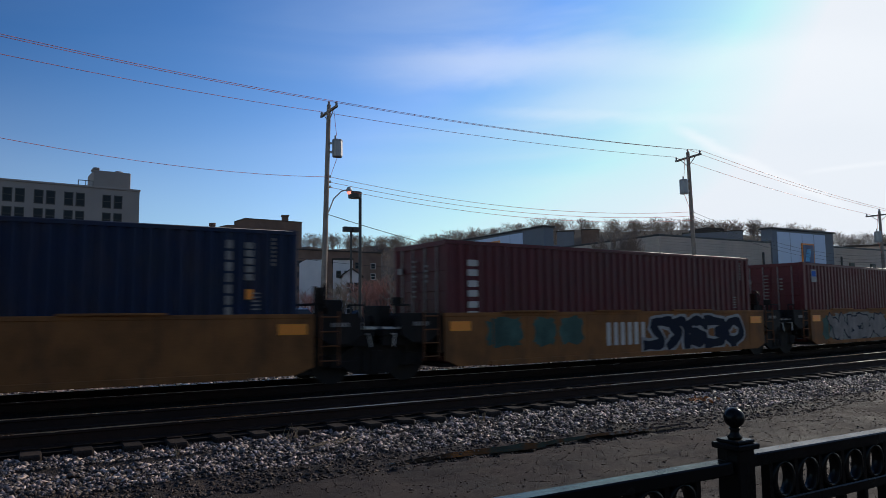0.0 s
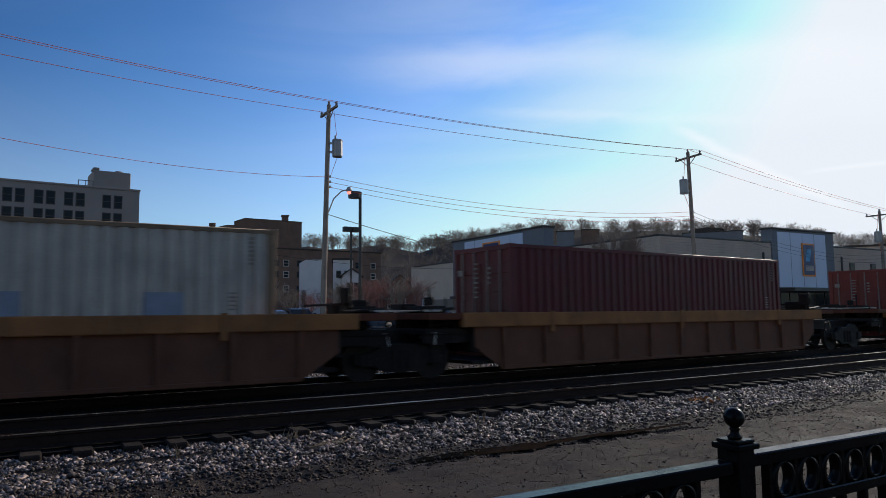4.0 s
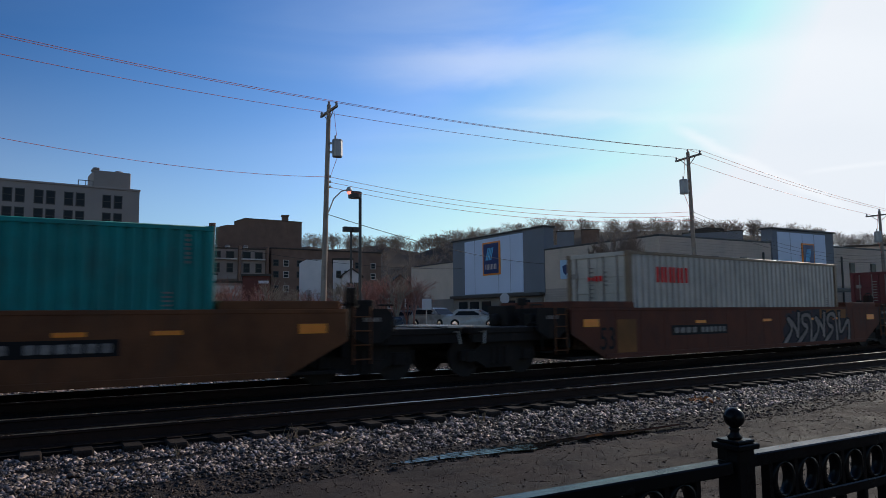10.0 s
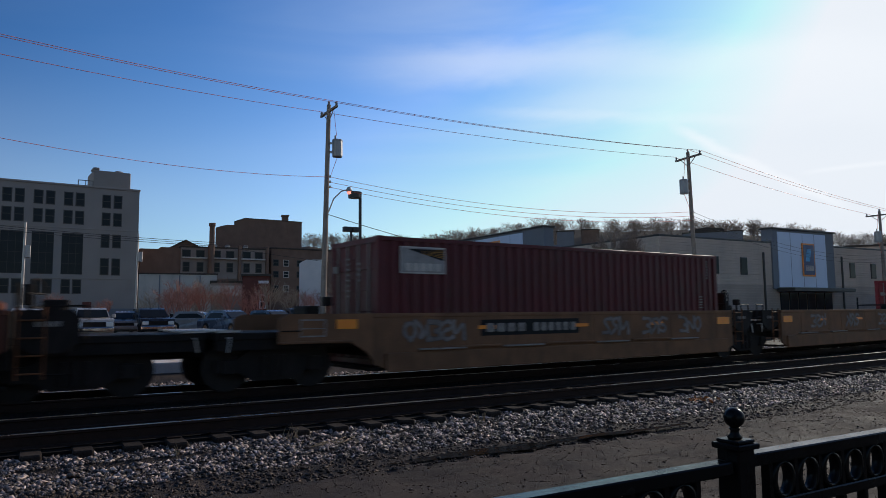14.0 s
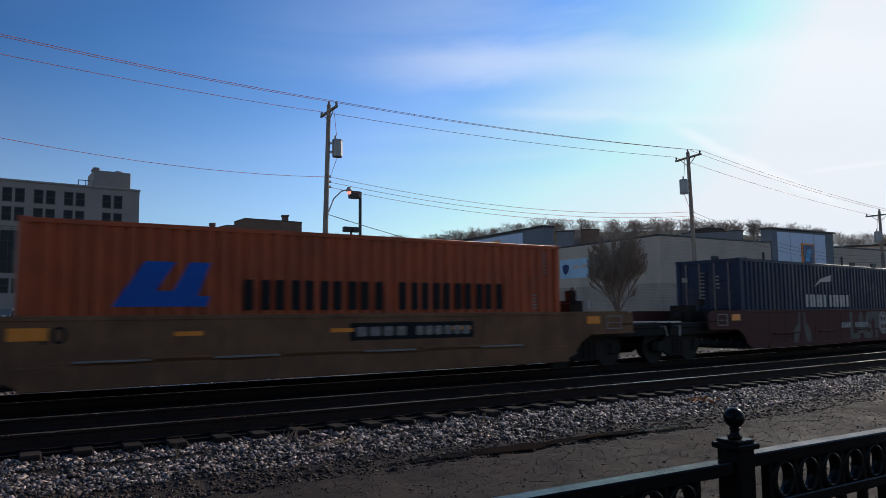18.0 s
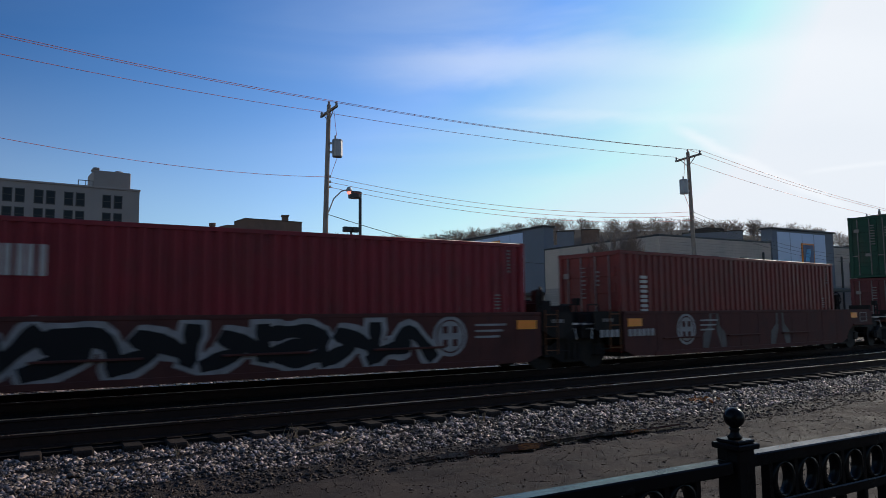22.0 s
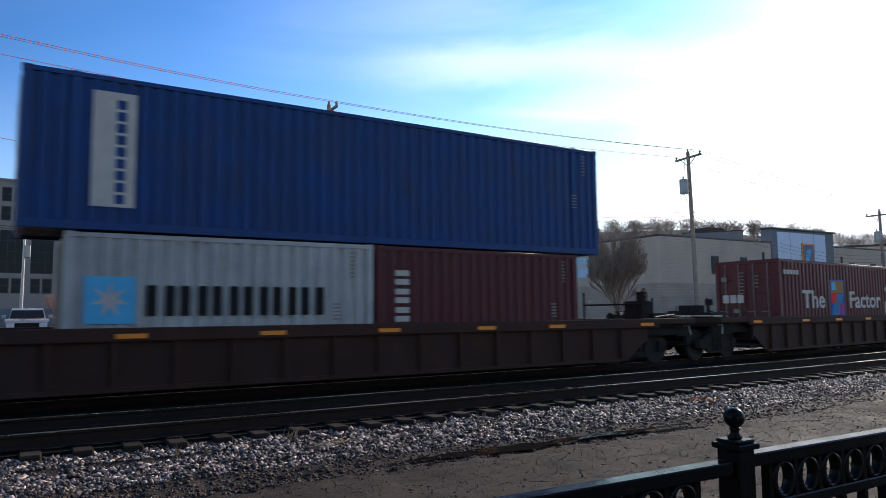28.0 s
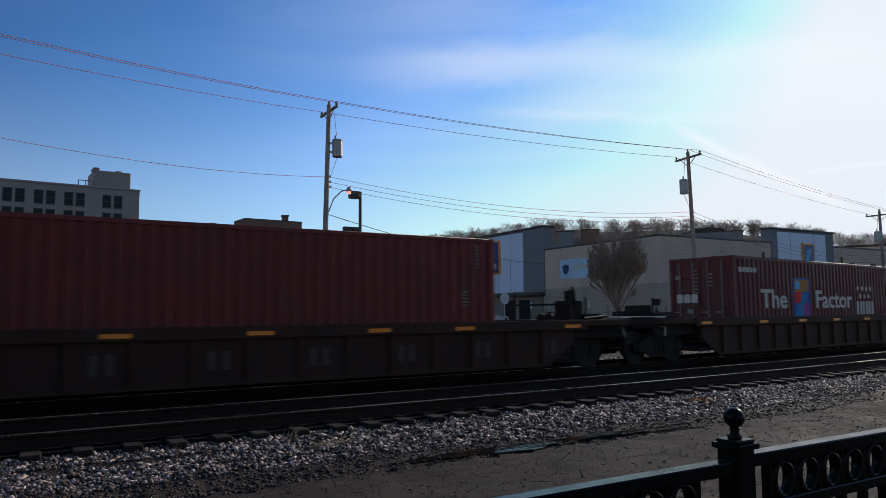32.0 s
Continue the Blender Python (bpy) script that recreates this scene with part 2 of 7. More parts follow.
class MB:
    """Collects faces for one mesh."""

    def __init__(self):
        self.v, self.f, self.pieces = [], [], []

    def box(self, x0, x1, y0, y1, z0, z1):
        n = len(self.v)
        self.v += [(x0, y0, z0), (x1, y0, z0), (x1, y1, z0), (x0, y1, z0), (x0, y0, z1), (x1, y0, z1), (x1, y1, z1), (x0, y1, z1)]
        self.f += [tuple(n + i for i in q) for q in ((0, 3, 2, 1), (4, 5, 6, 7), (0, 1, 5, 4), (1, 2, 6, 5), (2, 3, 7, 6), (3, 0, 4, 7))]
        return self

    def bev(self, x0, x1, y0, y1, z0, z1, b=0.01):
        """A box with chamfered upright and top edges."""
        n = len(self.v)
        ring = lambda k, z: [(x0 + k + b, y0 + k, z), (x1 - k - b, y0 + k, z), (x1 - k, y0 + k + b, z), (x1 - k, y1 - k - b, z), (x1 - k - b, y1 - k, z), (x0 + k + b, y1 - k, z), (x0 + k, y1 - k - b, z), (x0 + k, y0 + k + b, z)]
        rings = [ring(b * .6, z0), ring(0, z0 + b), ring(0, z1 - b), ring(b * .6, z1)]
        for r in rings:
            self.v += r
        for k in range(3):
            for i in range(8):
                j = (i + 1) % 8
                self.f.append((n + 8 * k + i, n + 8 * k + j, n + 8 * k + 8 + j, n + 8 * k + 8 + i))
        self.f.append(tuple(n + 7 - i for i in range(8)))
        self.f.append(tuple(n + 24 + i for i in range(8)))
        return self

    def prism(self, poly, y0, y1):
        """A polygon in x and z, given thickness along y."""
        n, k = len(self.v), len(poly)
        self.v += [(x, y0, z) for x, z in poly] + [(x, y1, z) for x, z in poly]
        self.f += [tuple(n + i for i in range(k)), tuple(n + 2 * k - 1 - i for i in range(k))]
        for i in range(k):
            j = (i + 1) % k
            self.f.append((n + i, n + k + i, n + k + j, n + j))
        return self

    def tube(self, a, b, r0, r1=None, seg=8, cap=True):
        a, b = Vector(a), Vector(b)
        r1 = r0 if r1 is None else r1
        d = (b - a).normalized()
        u = d.orthogonal().normalized()
        w = d.cross(u)
        n = len(self.v)
        for p, r in ((a, r0), (b, r1)):
            for i in range(seg):
                t = 2 * math.pi * i / seg
                q = p + (u * math.cos(t) + w * math.sin(t)) * r
                self.v.append(tuple(q))
        for i in range(seg):
            j = (i + 1) % seg
            self.f.append((n + i, n + j, n + seg + j, n + seg + i))
        if cap:
            self.f += [tuple(n + seg - 1 - i for i in range(seg)), tuple(n + seg + i for i in range(seg))]
        return self

    def lathe(self, prof, seg=16, c=(0, 0, 0), axis="z"):
        n = len(self.v)
        for r, h in prof:
            for i in range(seg):
                t = 2 * math.pi * i / seg
                p = (r * math.cos(t), r * math.sin(t), h)
                if axis == "y":
                    p = (p[0], -p[2], p[1])
                self.v.append((p[0] + c[0], p[1] + c[1], p[2] + c[2]))
        for k in range(len(prof) - 1):
            for i in range(seg):
                j = (i + 1) % seg
                self.f.append((n + k * seg + i, n + k * seg + j, n + (k + 1) * seg + j, n + (k + 1) * seg + i))
        self.f.append(tuple(n + seg - 1 - i for i in range(seg)))
        m = n + (len(prof) - 1) * seg
        self.f.append(tuple(m + i for i in range(seg)))
        return self

    def quad(self, *p):
        n = len(self.v)
        self.v += list(p)
        self.f.append(tuple(range(n, n + len(p))))
        return self

    def mesh(self, name="mesh", smooth=False):
        me = bpy.data.meshes.new(name)
        me.from_pydata(self.v, [], self.f)
        if smooth:
            me.polygons.foreach_set("use_smooth", [True] * len(me.polygons))
        me.update()
        return me


CACHE = {}


def shared(key, make):
    if key not in CACHE:
        CACHE[key] = make()
    return CACHE[key]


def part(name, me, material, parent, label="", m=None):
    rest = []
    if isinstance(me, MB):
        if len(me.pieces) > 1 and parent.parent is None:
            me, *rest = me.pieces
        me = me.mesh(name)
    if material and not me.materials:
        me.materials.append(material)
    ob = new(name, me)
    ob.parent = parent
    if m is not None:
        ob.matrix_basis = m
    if material and me.materials[0] is not material:
        ob.material_slots[0].link = "OBJECT"
        ob.material_slots[0].material = material
    if label:
        ob["label"] = label
    for p in rest:
        part("letter_block", p, material, ob)
    return ob


def thing(name, label, category, group="", kind="", m=None):
    ob = new(name)
    ob.empty_display_size = 0.2
    tagged(ob, label, category, group, kind)
    if m is not None:
        ob.matrix_basis = m
    return ob


def solid(name, mb, material, label, category="", group="", kind="", m=None):
    me = mb.mesh(name) if isinstance(mb, MB) else mb
    if not me.materials:
        me.materials.append(material)
    ob = tagged(new(name, me), label, category, group, kind)
    if m is not None:
        ob.matrix_basis = m
    return ob


def word(body, width, height, depth=0.004, bold=0.0):
    """The words as a mesh in the x-z plane facing -y, its left foot at the origin, fitted to width and height."""
    key = ("word", body, bold, round(width, 3), round(height, 3))
    if key in CACHE:
        return CACHE[key]
    cu = bpy.data.curves.new("word", "FONT")
    cu.body, cu.extrude, cu.resolution_u, cu.offset = body, 0.01, 3, bold
    tmp = bpy.data.objects.new("word", cu)
    scene.collection.objects.link(tmp)
    me = bpy.data.meshes.new_from_object(tmp)
    bpy.data.objects.remove(tmp)
    co = np.empty(len(me.vertices) * 3)
    me.vertices.foreach_get("co", co)
    co = co.reshape(-1, 3)
    lo, hi = co.min(0), co.max(0)
    out = np.empty_like(co)
    out[:, 0] = (co[:, 0] - lo[0]) / (hi[0] - lo[0]) * width
    out[:, 2] = (co[:, 1] - lo[1]) / (hi[1] - lo[1]) * height
    out[:, 1] = -(co[:, 2] - lo[2]) / (hi[2] - lo[2]) * depth
    me.vertices.foreach_set("co", out.ravel())
    me.update()
    CACHE[key] = me
    return me


def glyph(mb, x0, x1, z0, z1):
    """A plain block with cut corners that stands for one big painted mark."""
    c = min(x1 - x0, z1 - z0) * 0.12
    mb.prism([(x0 + c, z0), (x1 - c, z0), (x1, z0 + c), (x1, z1 - c), (x1 - c, z1), (x0 + c, z1), (x0, z1 - c), (x0, z0 + c)], -0.006, 0)


def bars(n, w, h, gap=0.25, upright=False):
    """n plain blocks side by side (or one above the other) that stand for lettering, in the x-z plane facing -y."""
    spans = []
    if upright:
        step = h / n
        for i in range(n):
            z0, z1 = h - (i + 1) * step, h - i * step - step * gap
            if w > 0.19 and z1 - z0 > 0.12:
                m = (z0 + z1) / 2
                spans += [(0, w, z0, m - step * .08), (0, w, m + step * .08, z1)]
            else:
                spans.append((0, w, z0, z1))
    else:
        step = w / (n - gap)
        for i in range(n):
            x0, x1 = i * step, i * step + step * (1 - gap)
            if h > 0.3 and x1 - x0 > 0.2:
                spans += [(x0, x0 + (x1 - x0) * .36, 0, h), (x1 - (x1 - x0) * .36, x1, 0, h)]
            else:
                spans.append((x0, x1, 0, h))
    mb = MB()
    for x0, x1, z0, z1 in spans:
        one = MB()
        for q in (mb, one):
            if min(x1 - x0, z1 - z0) > .12:
                glyph(q, x0, x1, z0, z1)
            else:
                q.bev(x0, x1, -0.006, 0, z0, z1, 0.004)
        mb.pieces.append(one)
    return mb


# ---- the line of the tracks ----
Y_TRAIN, Y_NEAR, BEND, BEND_END = 15.2955, 10.763, 220.0, 60.0


def on_track(s, off=0.0, z=0.0):
    """Place and heading at s metres along the train's track, off metres towards its far side. Straight for s < 0, then a curve."""
    if s <= 0:
        return Vector((s, Y_TRAIN + off, z)), 0.0
    a = min(s, BEND_END) / BEND
    r = BEND - off
    p = Vector((r * math.sin(a), Y_TRAIN + BEND - r * math.cos(a), z))
    if s > BEND_END:
        p += Vector((math.cos(a), math.sin(a), 0)) * (s - BEND_END)
    return p, a


def lateral(x, y):
    """How far a place lies across the line: the y that it would have were the line straight."""
    if x <= 0:
        return y
    a = math.atan2(x, Y_TRAIN + BEND - y)
    a_end = BEND_END / BEND
    if a <= a_end or y > Y_TRAIN + BEND - 5:
        return Y_TRAIN + BEND - math.hypot(x, Y_TRAIN + BEND - y)
    p, h = on_track(BEND_END)
    return Y_TRAIN + (-(x - p.x) * math.sin(h) + (y - p.y) * math.cos(h))


PROFILE = [(-4000, -0.12), (2.5, -0.12), (5.0, -0.3), (7.0, -0.36), (7.6, -0.42), (8.2, -0.38), (9.0, -0.31), (9.5, -0.27), (10.0, -0.22), (12.6, -0.22), (13.2, -0.27), (13.5, -0.285), (16.7, -0.285), (17.05, -0.19), (17.9, -0.19), (18.6, -0.32), (19.4, -0.3), (22.0, 0.1), (26.0, 0.22), (4000, 0.22)]


def ground_z(x, y):
    l = lateral(x, y)
    z = float(np.interp(l, [p[0] for p in PROFILE], [p[1] for p in PROFILE]))
    if 3.0 < l < 9.2 and -3 < x < 60:
        z += 0.05 * noise.noise((x * 0.7, y * 0.7, 0)) + 0.025 * noise.noise((x * 2.3, y * 2.3, 5)) + 0.024 * noise.noise((x * 5.1, y * 5.1, 9)) + 0.02 * noise.noise((x * 9.3, y * 9.3, 2)) - 0.008
    return z


def build_ground():
    xs = [-3000, -800, -200, -60, -25, -10] + list(np.arange(-4, 0.5, 0.4)) + list(np.arange(0.5, 15, 0.13)) + list(np.arange(15, 36, 0.35)) + list(np.arange(36, 66, 2)) + [72, 80, 100, 140, 220, 500, 1200, 3500]
    ys = [-3000, -500, -100, -30, -8, -2, 0.5] + list(np.arange(1.5, 3.6, 0.3)) + list(np.arange(3.6, 9.7, 0.11)) + list(np.arange(9.8, 24, 0.3)) + list(np.arange(24, 40, 2)) + [44, 50, 60, 75, 100, 140, 200, 350, 800, 3500]
    v = [(x, y, ground_z(x, y)) for y in ys for x in xs]
    n = len(xs)
    f = [(j * n + i, j * n + i + 1, (j + 1) * n + i + 1, (j + 1) * n + i) for j in range(len(ys) - 1) for i in range(n - 1)]
    me = bpy.data.meshes.new("ground")
    me.from_pydata(v, [], f)
    me.polygons.foreach_set("use_smooth", [True] * len(f))
    m = mat("packed_dirt", (0.046, 0.039, 0.035), 0.85, 0, 0.55, 1.3, 60, 1.0, (0.018, 0.015, 0.012), 0.85)
    for node in m.node_tree.nodes:       # ruts and streaks run along the line
        if node.bl_idname == "ShaderNodeMapping":
            node.inputs["Scale"].default_value = (0.7, 3.6, 1)
    solid("ground", me, m, "packed brown dirt and gravel beside the railway", "ground", kind="structure")


def swept(profile, s0, s1, step, off):
    """A profile of (across, up) points swept along the line."""
    mb = MB()
    ss = list(np.arange(s0, s1 + 1e-6, step))
    k = len(profile)
    for s in ss:
        for (o, z) in profile:
            p, a = on_track(s, off + o, z)
            mb.v.append(tuple(p))
    for i in range(len(ss) - 1):
        for j in range(k):
            q = (j + 1) % k
            mb.f.append((i * k + j, i * k + q, (i + 1) * k + q, (i + 1) * k + j))
    return mb


FAR_LOW = 0.08      # the far track lies a little lower
RAIL_PROFILE = [(-0.035, 0.0), (-0.037, -0.03), (-0.010, -0.045), (-0.010, -0.145), (-0.075, -0.165), (-0.075, -0.178), (0.075, -0.178), (0.075, -0.165), (0.010, -0.145), (0.010, -0.045), (0.037, -0.03), (0.035, 0.0)]


def build_tracks():
    for nm, centre, label in (("near", Y_NEAR, "empty railway track of rusty steel rails with polished tops"), ("far", Y_TRAIN, "railway track under the passing freight train")):
        track = thing("railway_track", label, "railway track", kind="structure")
        for side in (-0.755, 0.755):
            off = centre - Y_TRAIN + side
            low = 0.0 if nm == "near" else FAR_LOW
            rail = part("rail", swept([(o, z - low) for o, z in RAIL_PROFILE], -60, 150, 1.5, off), RAIL_SIDE, track)
            part("rail_head", swept([(-0.03, 0.004 - low), (-0.03, -0.006 - low), (0.03, -0.006 - low), (0.03, 0.004 - low)], -60, 150, 1.5, off), RAIL_TOP, rail, "polished running surface")
        tie = shared("tie", lambda: MB().bev(-0.115, 0.115, -1.27, 1.27, -0.37, -0.186, 0.02).mesh("tie"))
        plate = shared("tie_plate", lambda: MB().bev(-0.09, 0.09, -0.17, 0.17, -0.18, -0.166, 0.005).mesh("tie_plate"))
        k = 0
        s = -2.6
        while s < (62 if nm == "near" else 45):
            p, a = on_track(s + random.uniform(-0.03, 0.03), centre - Y_TRAIN + random.uniform(-0.05, 0.05), 0.0 if nm == "near" else -FAR_LOW)
            t = part("tie", tie, TIE_WOOD, track, m=Matrix.Translation(p) @ Matrix.Rotation(a + random.uniform(-0.02, 0.02), 4, "Z"))
            if nm == "near" and s < 22:
                part("tie_plate", plate, RAIL_SIDE, t, m=pose(0, -0.755, 0))
            s += 0.53
    # thin black sheets laid over the ground to paint the train's shadow
    bed = mat("shade_dark_bed", (0.012, 0.010, 0.009), 0.85, 0, 0.3, 2, 40, 0.6)
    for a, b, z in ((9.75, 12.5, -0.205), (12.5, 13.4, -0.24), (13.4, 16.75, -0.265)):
        solid("track_bed", swept([(a - Y_TRAIN, z), (b - Y_TRAIN, z if b < 13 else -0.265), (b - Y_TRAIN, z - 0.1), (a - Y_TRAIN, z - 0.1)], -60, 150, 1.5, 0.0), bed, "black sheet that paints the train's shade on the track bed", "ground", kind="structure")
    build_ballast()


def build_ballast():
    """Broken stone: many small uneven lumps along the shoulders of the near track and between the ties."""
    rng = np.random.default_rng(4)
    base = np.array([(1, 0, 0), (-1, 0, 0), (0, 1, 0), (0, -1, 0), (0, 0, 1), (0, 0, -1)], float)
    tris = np.array([(0, 2, 4), (2, 1, 4), (1, 3, 4), (3, 0, 4), (2, 0, 5), (1, 2, 5), (3, 1, 5), (0, 3, 5)])

    def lot(name, n, s0, s1, l0, l1, r0, r1, label, dens=1.0, stone=None):
        s = s0 + (s1 - s0) * rng.random(n) ** dens
        l = l0 + (l1 - l0) * rng.random(n)
        for rail in (Y_NEAR - 0.755, Y_NEAR + 0.755):      # the rails stand clear
            l = np.where(abs(l - rail) < 0.13, l + 0.3, l)
        V = np.empty((n, 6, 3))
        for i in range(n):
            p, a = on_track(s[i], l[i] - Y_TRAIN)
            size = r0 + (r1 - r0) * rng.random() ** 2
            q = base * (size * (0.6 + 0.8 * rng.random((6, 1)))) + rng.normal(0, size * 0.25, (6, 3))
            t = rng.random() * 3.1416
            k = 0.6 + 1.0 * rng.random()
            q = np.stack([q[:, 0] * k * math.cos(t) - q[:, 1] / k * math.sin(t), q[:, 0] * k * math.sin(t) + q[:, 1] / k * math.cos(t), q[:, 2] * 0.68], 1)
            V[i] = q + (p.x, p.y, ground_z(p.x, p.y) + size * 0.25)
        F = (tris[None] + 6 * np.arange(n)[:, None, None]).reshape(-1, 3)
        me = bpy.data.meshes.new(name)
        me.vertices.add(n * 6)
        me.vertices.foreach_set("co", V.ravel())
        me.loops.add(F.size)
        me.loops.foreach_set("vertex_index", F.ravel().astype(np.int32))
        me.polygons.add(len(F))
        me.polygons.foreach_set("loop_start", np.arange(0, F.size, 3, dtype=np.int32))
        me.update(calc_edges=True)
        solid(name, me, stone or BALLAST, label, "gravel", kind="stuff")

    lot("ballast", 34000, -1.5, 42, 8.2, 9.65, 0.014, 0.042, "grey crushed stone ballast along the near track", 1.7)
    lot("ballast", 15000, -1.5, 42, 7.45, 8.6, 0.010, 0.032, "muddy crushed stone at the foot of the ballast", 1.7, BALLAST_DIRTY)
    lot("ballast", 9000, -1.5, 40, 9.6, 12.4, 0.014, 0.036, "dark crushed stone between the ties of the near track", 1.6, BALLAST_SHADE)
    lot("ballast", 9000, -1.5, 42, 12.1, 14.3, 0.022, 0.05, "dark crushed stone between the two tracks", 1.6, BALLAST_SHADE)
    lot("ballast", 7000, -1.5, 45, 17.0, 17.9, 0.025, 0.06, "sunlit crushed stone on the far shoulder of the tracks", 1.3)
    lot("gravel", 6000, -1, 36, 4.0, 7.9, 0.004, 0.018, "loose pebbles on the dirt beside the track", 1.8, BALLAST_DIRTY)
    lot("clods", 16000, -1, 36, 3.6, 7.7, 0.004, 0.014, "small clods and crumbs of dirt", 1.8, mat("dirt_clod", (0.05, 0.042, 0.037), 0.9, 0, 0.4, 8, 60, 0.5, island=0.5))


# ---- the freight train ----
MOVERS = []          # (object, place along the train at t = 0, height)


def run_to(t):
    """Metres that the train has run by t."""
    return 17.17 * t + 0.18 * min(t, 9.0)


def corrugated(length, height):
    """A pressed steel side: trapezoid ribs between the rails, on the side that faces -y."""
    mb = MB()
    pitch = 0.278
    n = int((length - 0.30) / pitch)
    x = -n * pitch / 2
    xs = []
    for i in range(n):
        xs += [(x, -1.159), (x + 0.085, -1.159), (x + 0.125, -1.209), (x + 0.238, -1.209)]
        x += pitch
    xs.append((x, -1.159))
    xs = [(-length / 2 + 0.09, -1.159)] + xs + [(length / 2 - 0.09, -1.159)]
    for (a, y) in xs:
        mb.v += [(a, y, 0.15), (a, y, height - 0.09)]
    for i in range(len(xs) - 1):
        mb.f.append((2 * i, 2 * i + 2, 2 * i + 3, 2 * i + 1))
    return mb.mesh("side")


def rounded_rail(h2, height):
    """The top side rail: a square tube with a worn round upper edge."""
    r = .014
    prof = [(-1.15, height - .1), (-1.219, height - .1)] + [(-1.219 + r - r * math.cos(t), height - .012 - r + r * math.sin(t)) for t in np.linspace(0, math.pi / 2, 6)] + [(-1.15, height - .012)]
    k = len(prof)
    mb = MB()
    mb.v = [(x, y, z) for x in (-h2, h2) for y, z in prof]
    mb.f = [(i, (i + 1) % k, k + (i + 1) % k, k + i)[::-1] for i in range(k)] + [tuple(range(k)), tuple(range(2 * k - 1, k - 1, -1))]
    me = mb.mesh("top_rail")
    for i, p in enumerate(me.polygons):
        p.use_smooth = 2 <= i < 7
    return me


def flat_side(length, height):
    """The smooth insulated side of a refrigerated container, one sheet with shallow panel seams."""
    mb = MB()
    n = 10
    step = (length - .2) / n
    xs = []
    for i in range(n):
        x = -length / 2 + .1 + i * step
        xs += [(x, -1.195), (x + .008, -1.2), (x + step - .008, -1.2)]
    xs.append((length / 2 - .1, -1.195))
    for x, y in xs:
        mb.v += [(x, y, .15), (x, y, height - .09)]
    for i in range(len(xs) - 1):
        mb.f.append((2 * i, 2 * i + 2, 2 * i + 3, 2 * i + 1))
    return mb.mesh("side")


def end_wall(height):
    mb = MB()
    ys = []
    y = -1.1
    while y < 1.1:
        ys += [(y, 0.0), (y + 0.1, 0.0), (y + 0.15, 0.04), (y + 0.25, 0.04)]
        y += 0.3
    ys = [q for q in ys if q[0] <= 1.1] + [(1.1, 0.0)]
    for (a, d) in ys:
        mb.v += [(-d, a, 0.15), (-d, a, height - 0.09)]
    for i in range(len(ys) - 1):
        mb.f.append((2 * i, 2 * i + 1, 2 * i + 3, 2 * i + 2))
    return mb.mesh("end_wall")


LOCK_BAR = mat("worn_galvanised_bar", (0.20, 0.17, 0.16), 0.5, 0.3, 0.3, 4, 40, 0.05)


def container(colour, length=12.192, height=2.896, doors="left", label="", flat=False):
    """A steel shipping container; its origin lies under its middle."""
    c = thing("shipping_container", label, "shipping container", "containers on the freight train")
    P = paint(colour)
    F = paint("rusty_grey") if colour == "grey" else P
    h2 = length / 2
    side = shared(("flat_side", length, height), lambda: flat_side(length, height)) if flat else shared(("side", length, height), lambda: corrugated(length, height))
    part("side_wall", side, P, c)
    part("side_wall", side, P, c, m=pose(0, 0, 0, 0, 0, 180))
    part("roof", shared(("roof", length, height), lambda: MB().box(-h2 + .08, h2 - .08, -1.17, 1.17, height - .05, height - .025).mesh("roof")), P, c)
    part("floor", shared(("floor", length), lambda: MB().box(-h2 + .08, h2 - .08, -1.17, 1.17, .08, .16).mesh("floor")), STEEL_BLACK, c)
    tr = shared(("top_rail", length, height), lambda: rounded_rail(h2 - .1, height))
    br = shared(("bottom_rail", length), lambda: MB().bev(-h2 + .1, h2 - .1, -1.219, -1.13, .01, .16, .008).mesh("bottom_rail"))
    for r in (0, 180):
        part("top_rail", tr, F, c, m=pose(0, 0, 0, 0, 0, r))
        part("bottom_rail", br, P, c, m=pose(0, 0, 0, 0, 0, r))
    post = shared(("post", height), lambda: MB().bev(-.08, .08, -.08, .08, .1, height - .1, .012).mesh("corner_post"))
    cast = shared("casting", lambda: MB().bev(-.09, .09, -.085, .085, 0, .118, .012).mesh("corner_casting"))
    posts = [-h2 + .085, h2 - .085] + ([-6.0, 6.0] if length > 13 else [])
    for x in posts:
        for y in (-1.135, 1.135):
            part("corner_post", post, F, c, m=pose(x, y, 0))
            part("corner_casting", cast, F, c, m=pose(x, y, .0))
            part("corner_casting", cast, F, c, m=pose(x, y, height - .118))
    for sgn in (-1, 1):
        beam = shared("end_beam", lambda: MB().bev(-.06, .06, -1.06, 1.06, 0, .13, .01).mesh("end_beam"))
        part("end_beam", beam, P, c, m=pose(sgn * (h2 - .07), 0, .01))
        part("end_beam", beam, P, c, m=pose(sgn * (h2 - .07), 0, height - .14))
        face = pose(sgn * (h2 - .03), 0, 0, 0, 0, 0 if sgn < 0 else 180)
        if (doors == "left") == (sgn < 0):
            for y0 in (-1.07, 0.01):
                d = part("door", shared(("door", height), lambda: door_leaf(height)), P, c, m=face @ pose(0.02, y0, 0))
                bar = shared(("lock_bar", height), lambda: MB().tube((-.045, 0, .12), (-.045, 0, height - .12), .022, seg=6).box(-.075, -.03, -.03, .25, 1.02, 1.06).mesh("lock_bar"))
                for yb in (.28, .8):
                    part("lock_bar", bar, LOCK_BAR, d, m=pose(0, yb, 0))
        else:
            part("end_wall", shared(("end_wall", height), lambda: end_wall(height)), P, c, m=face @ pose(0.04, 0, 0))
    return c


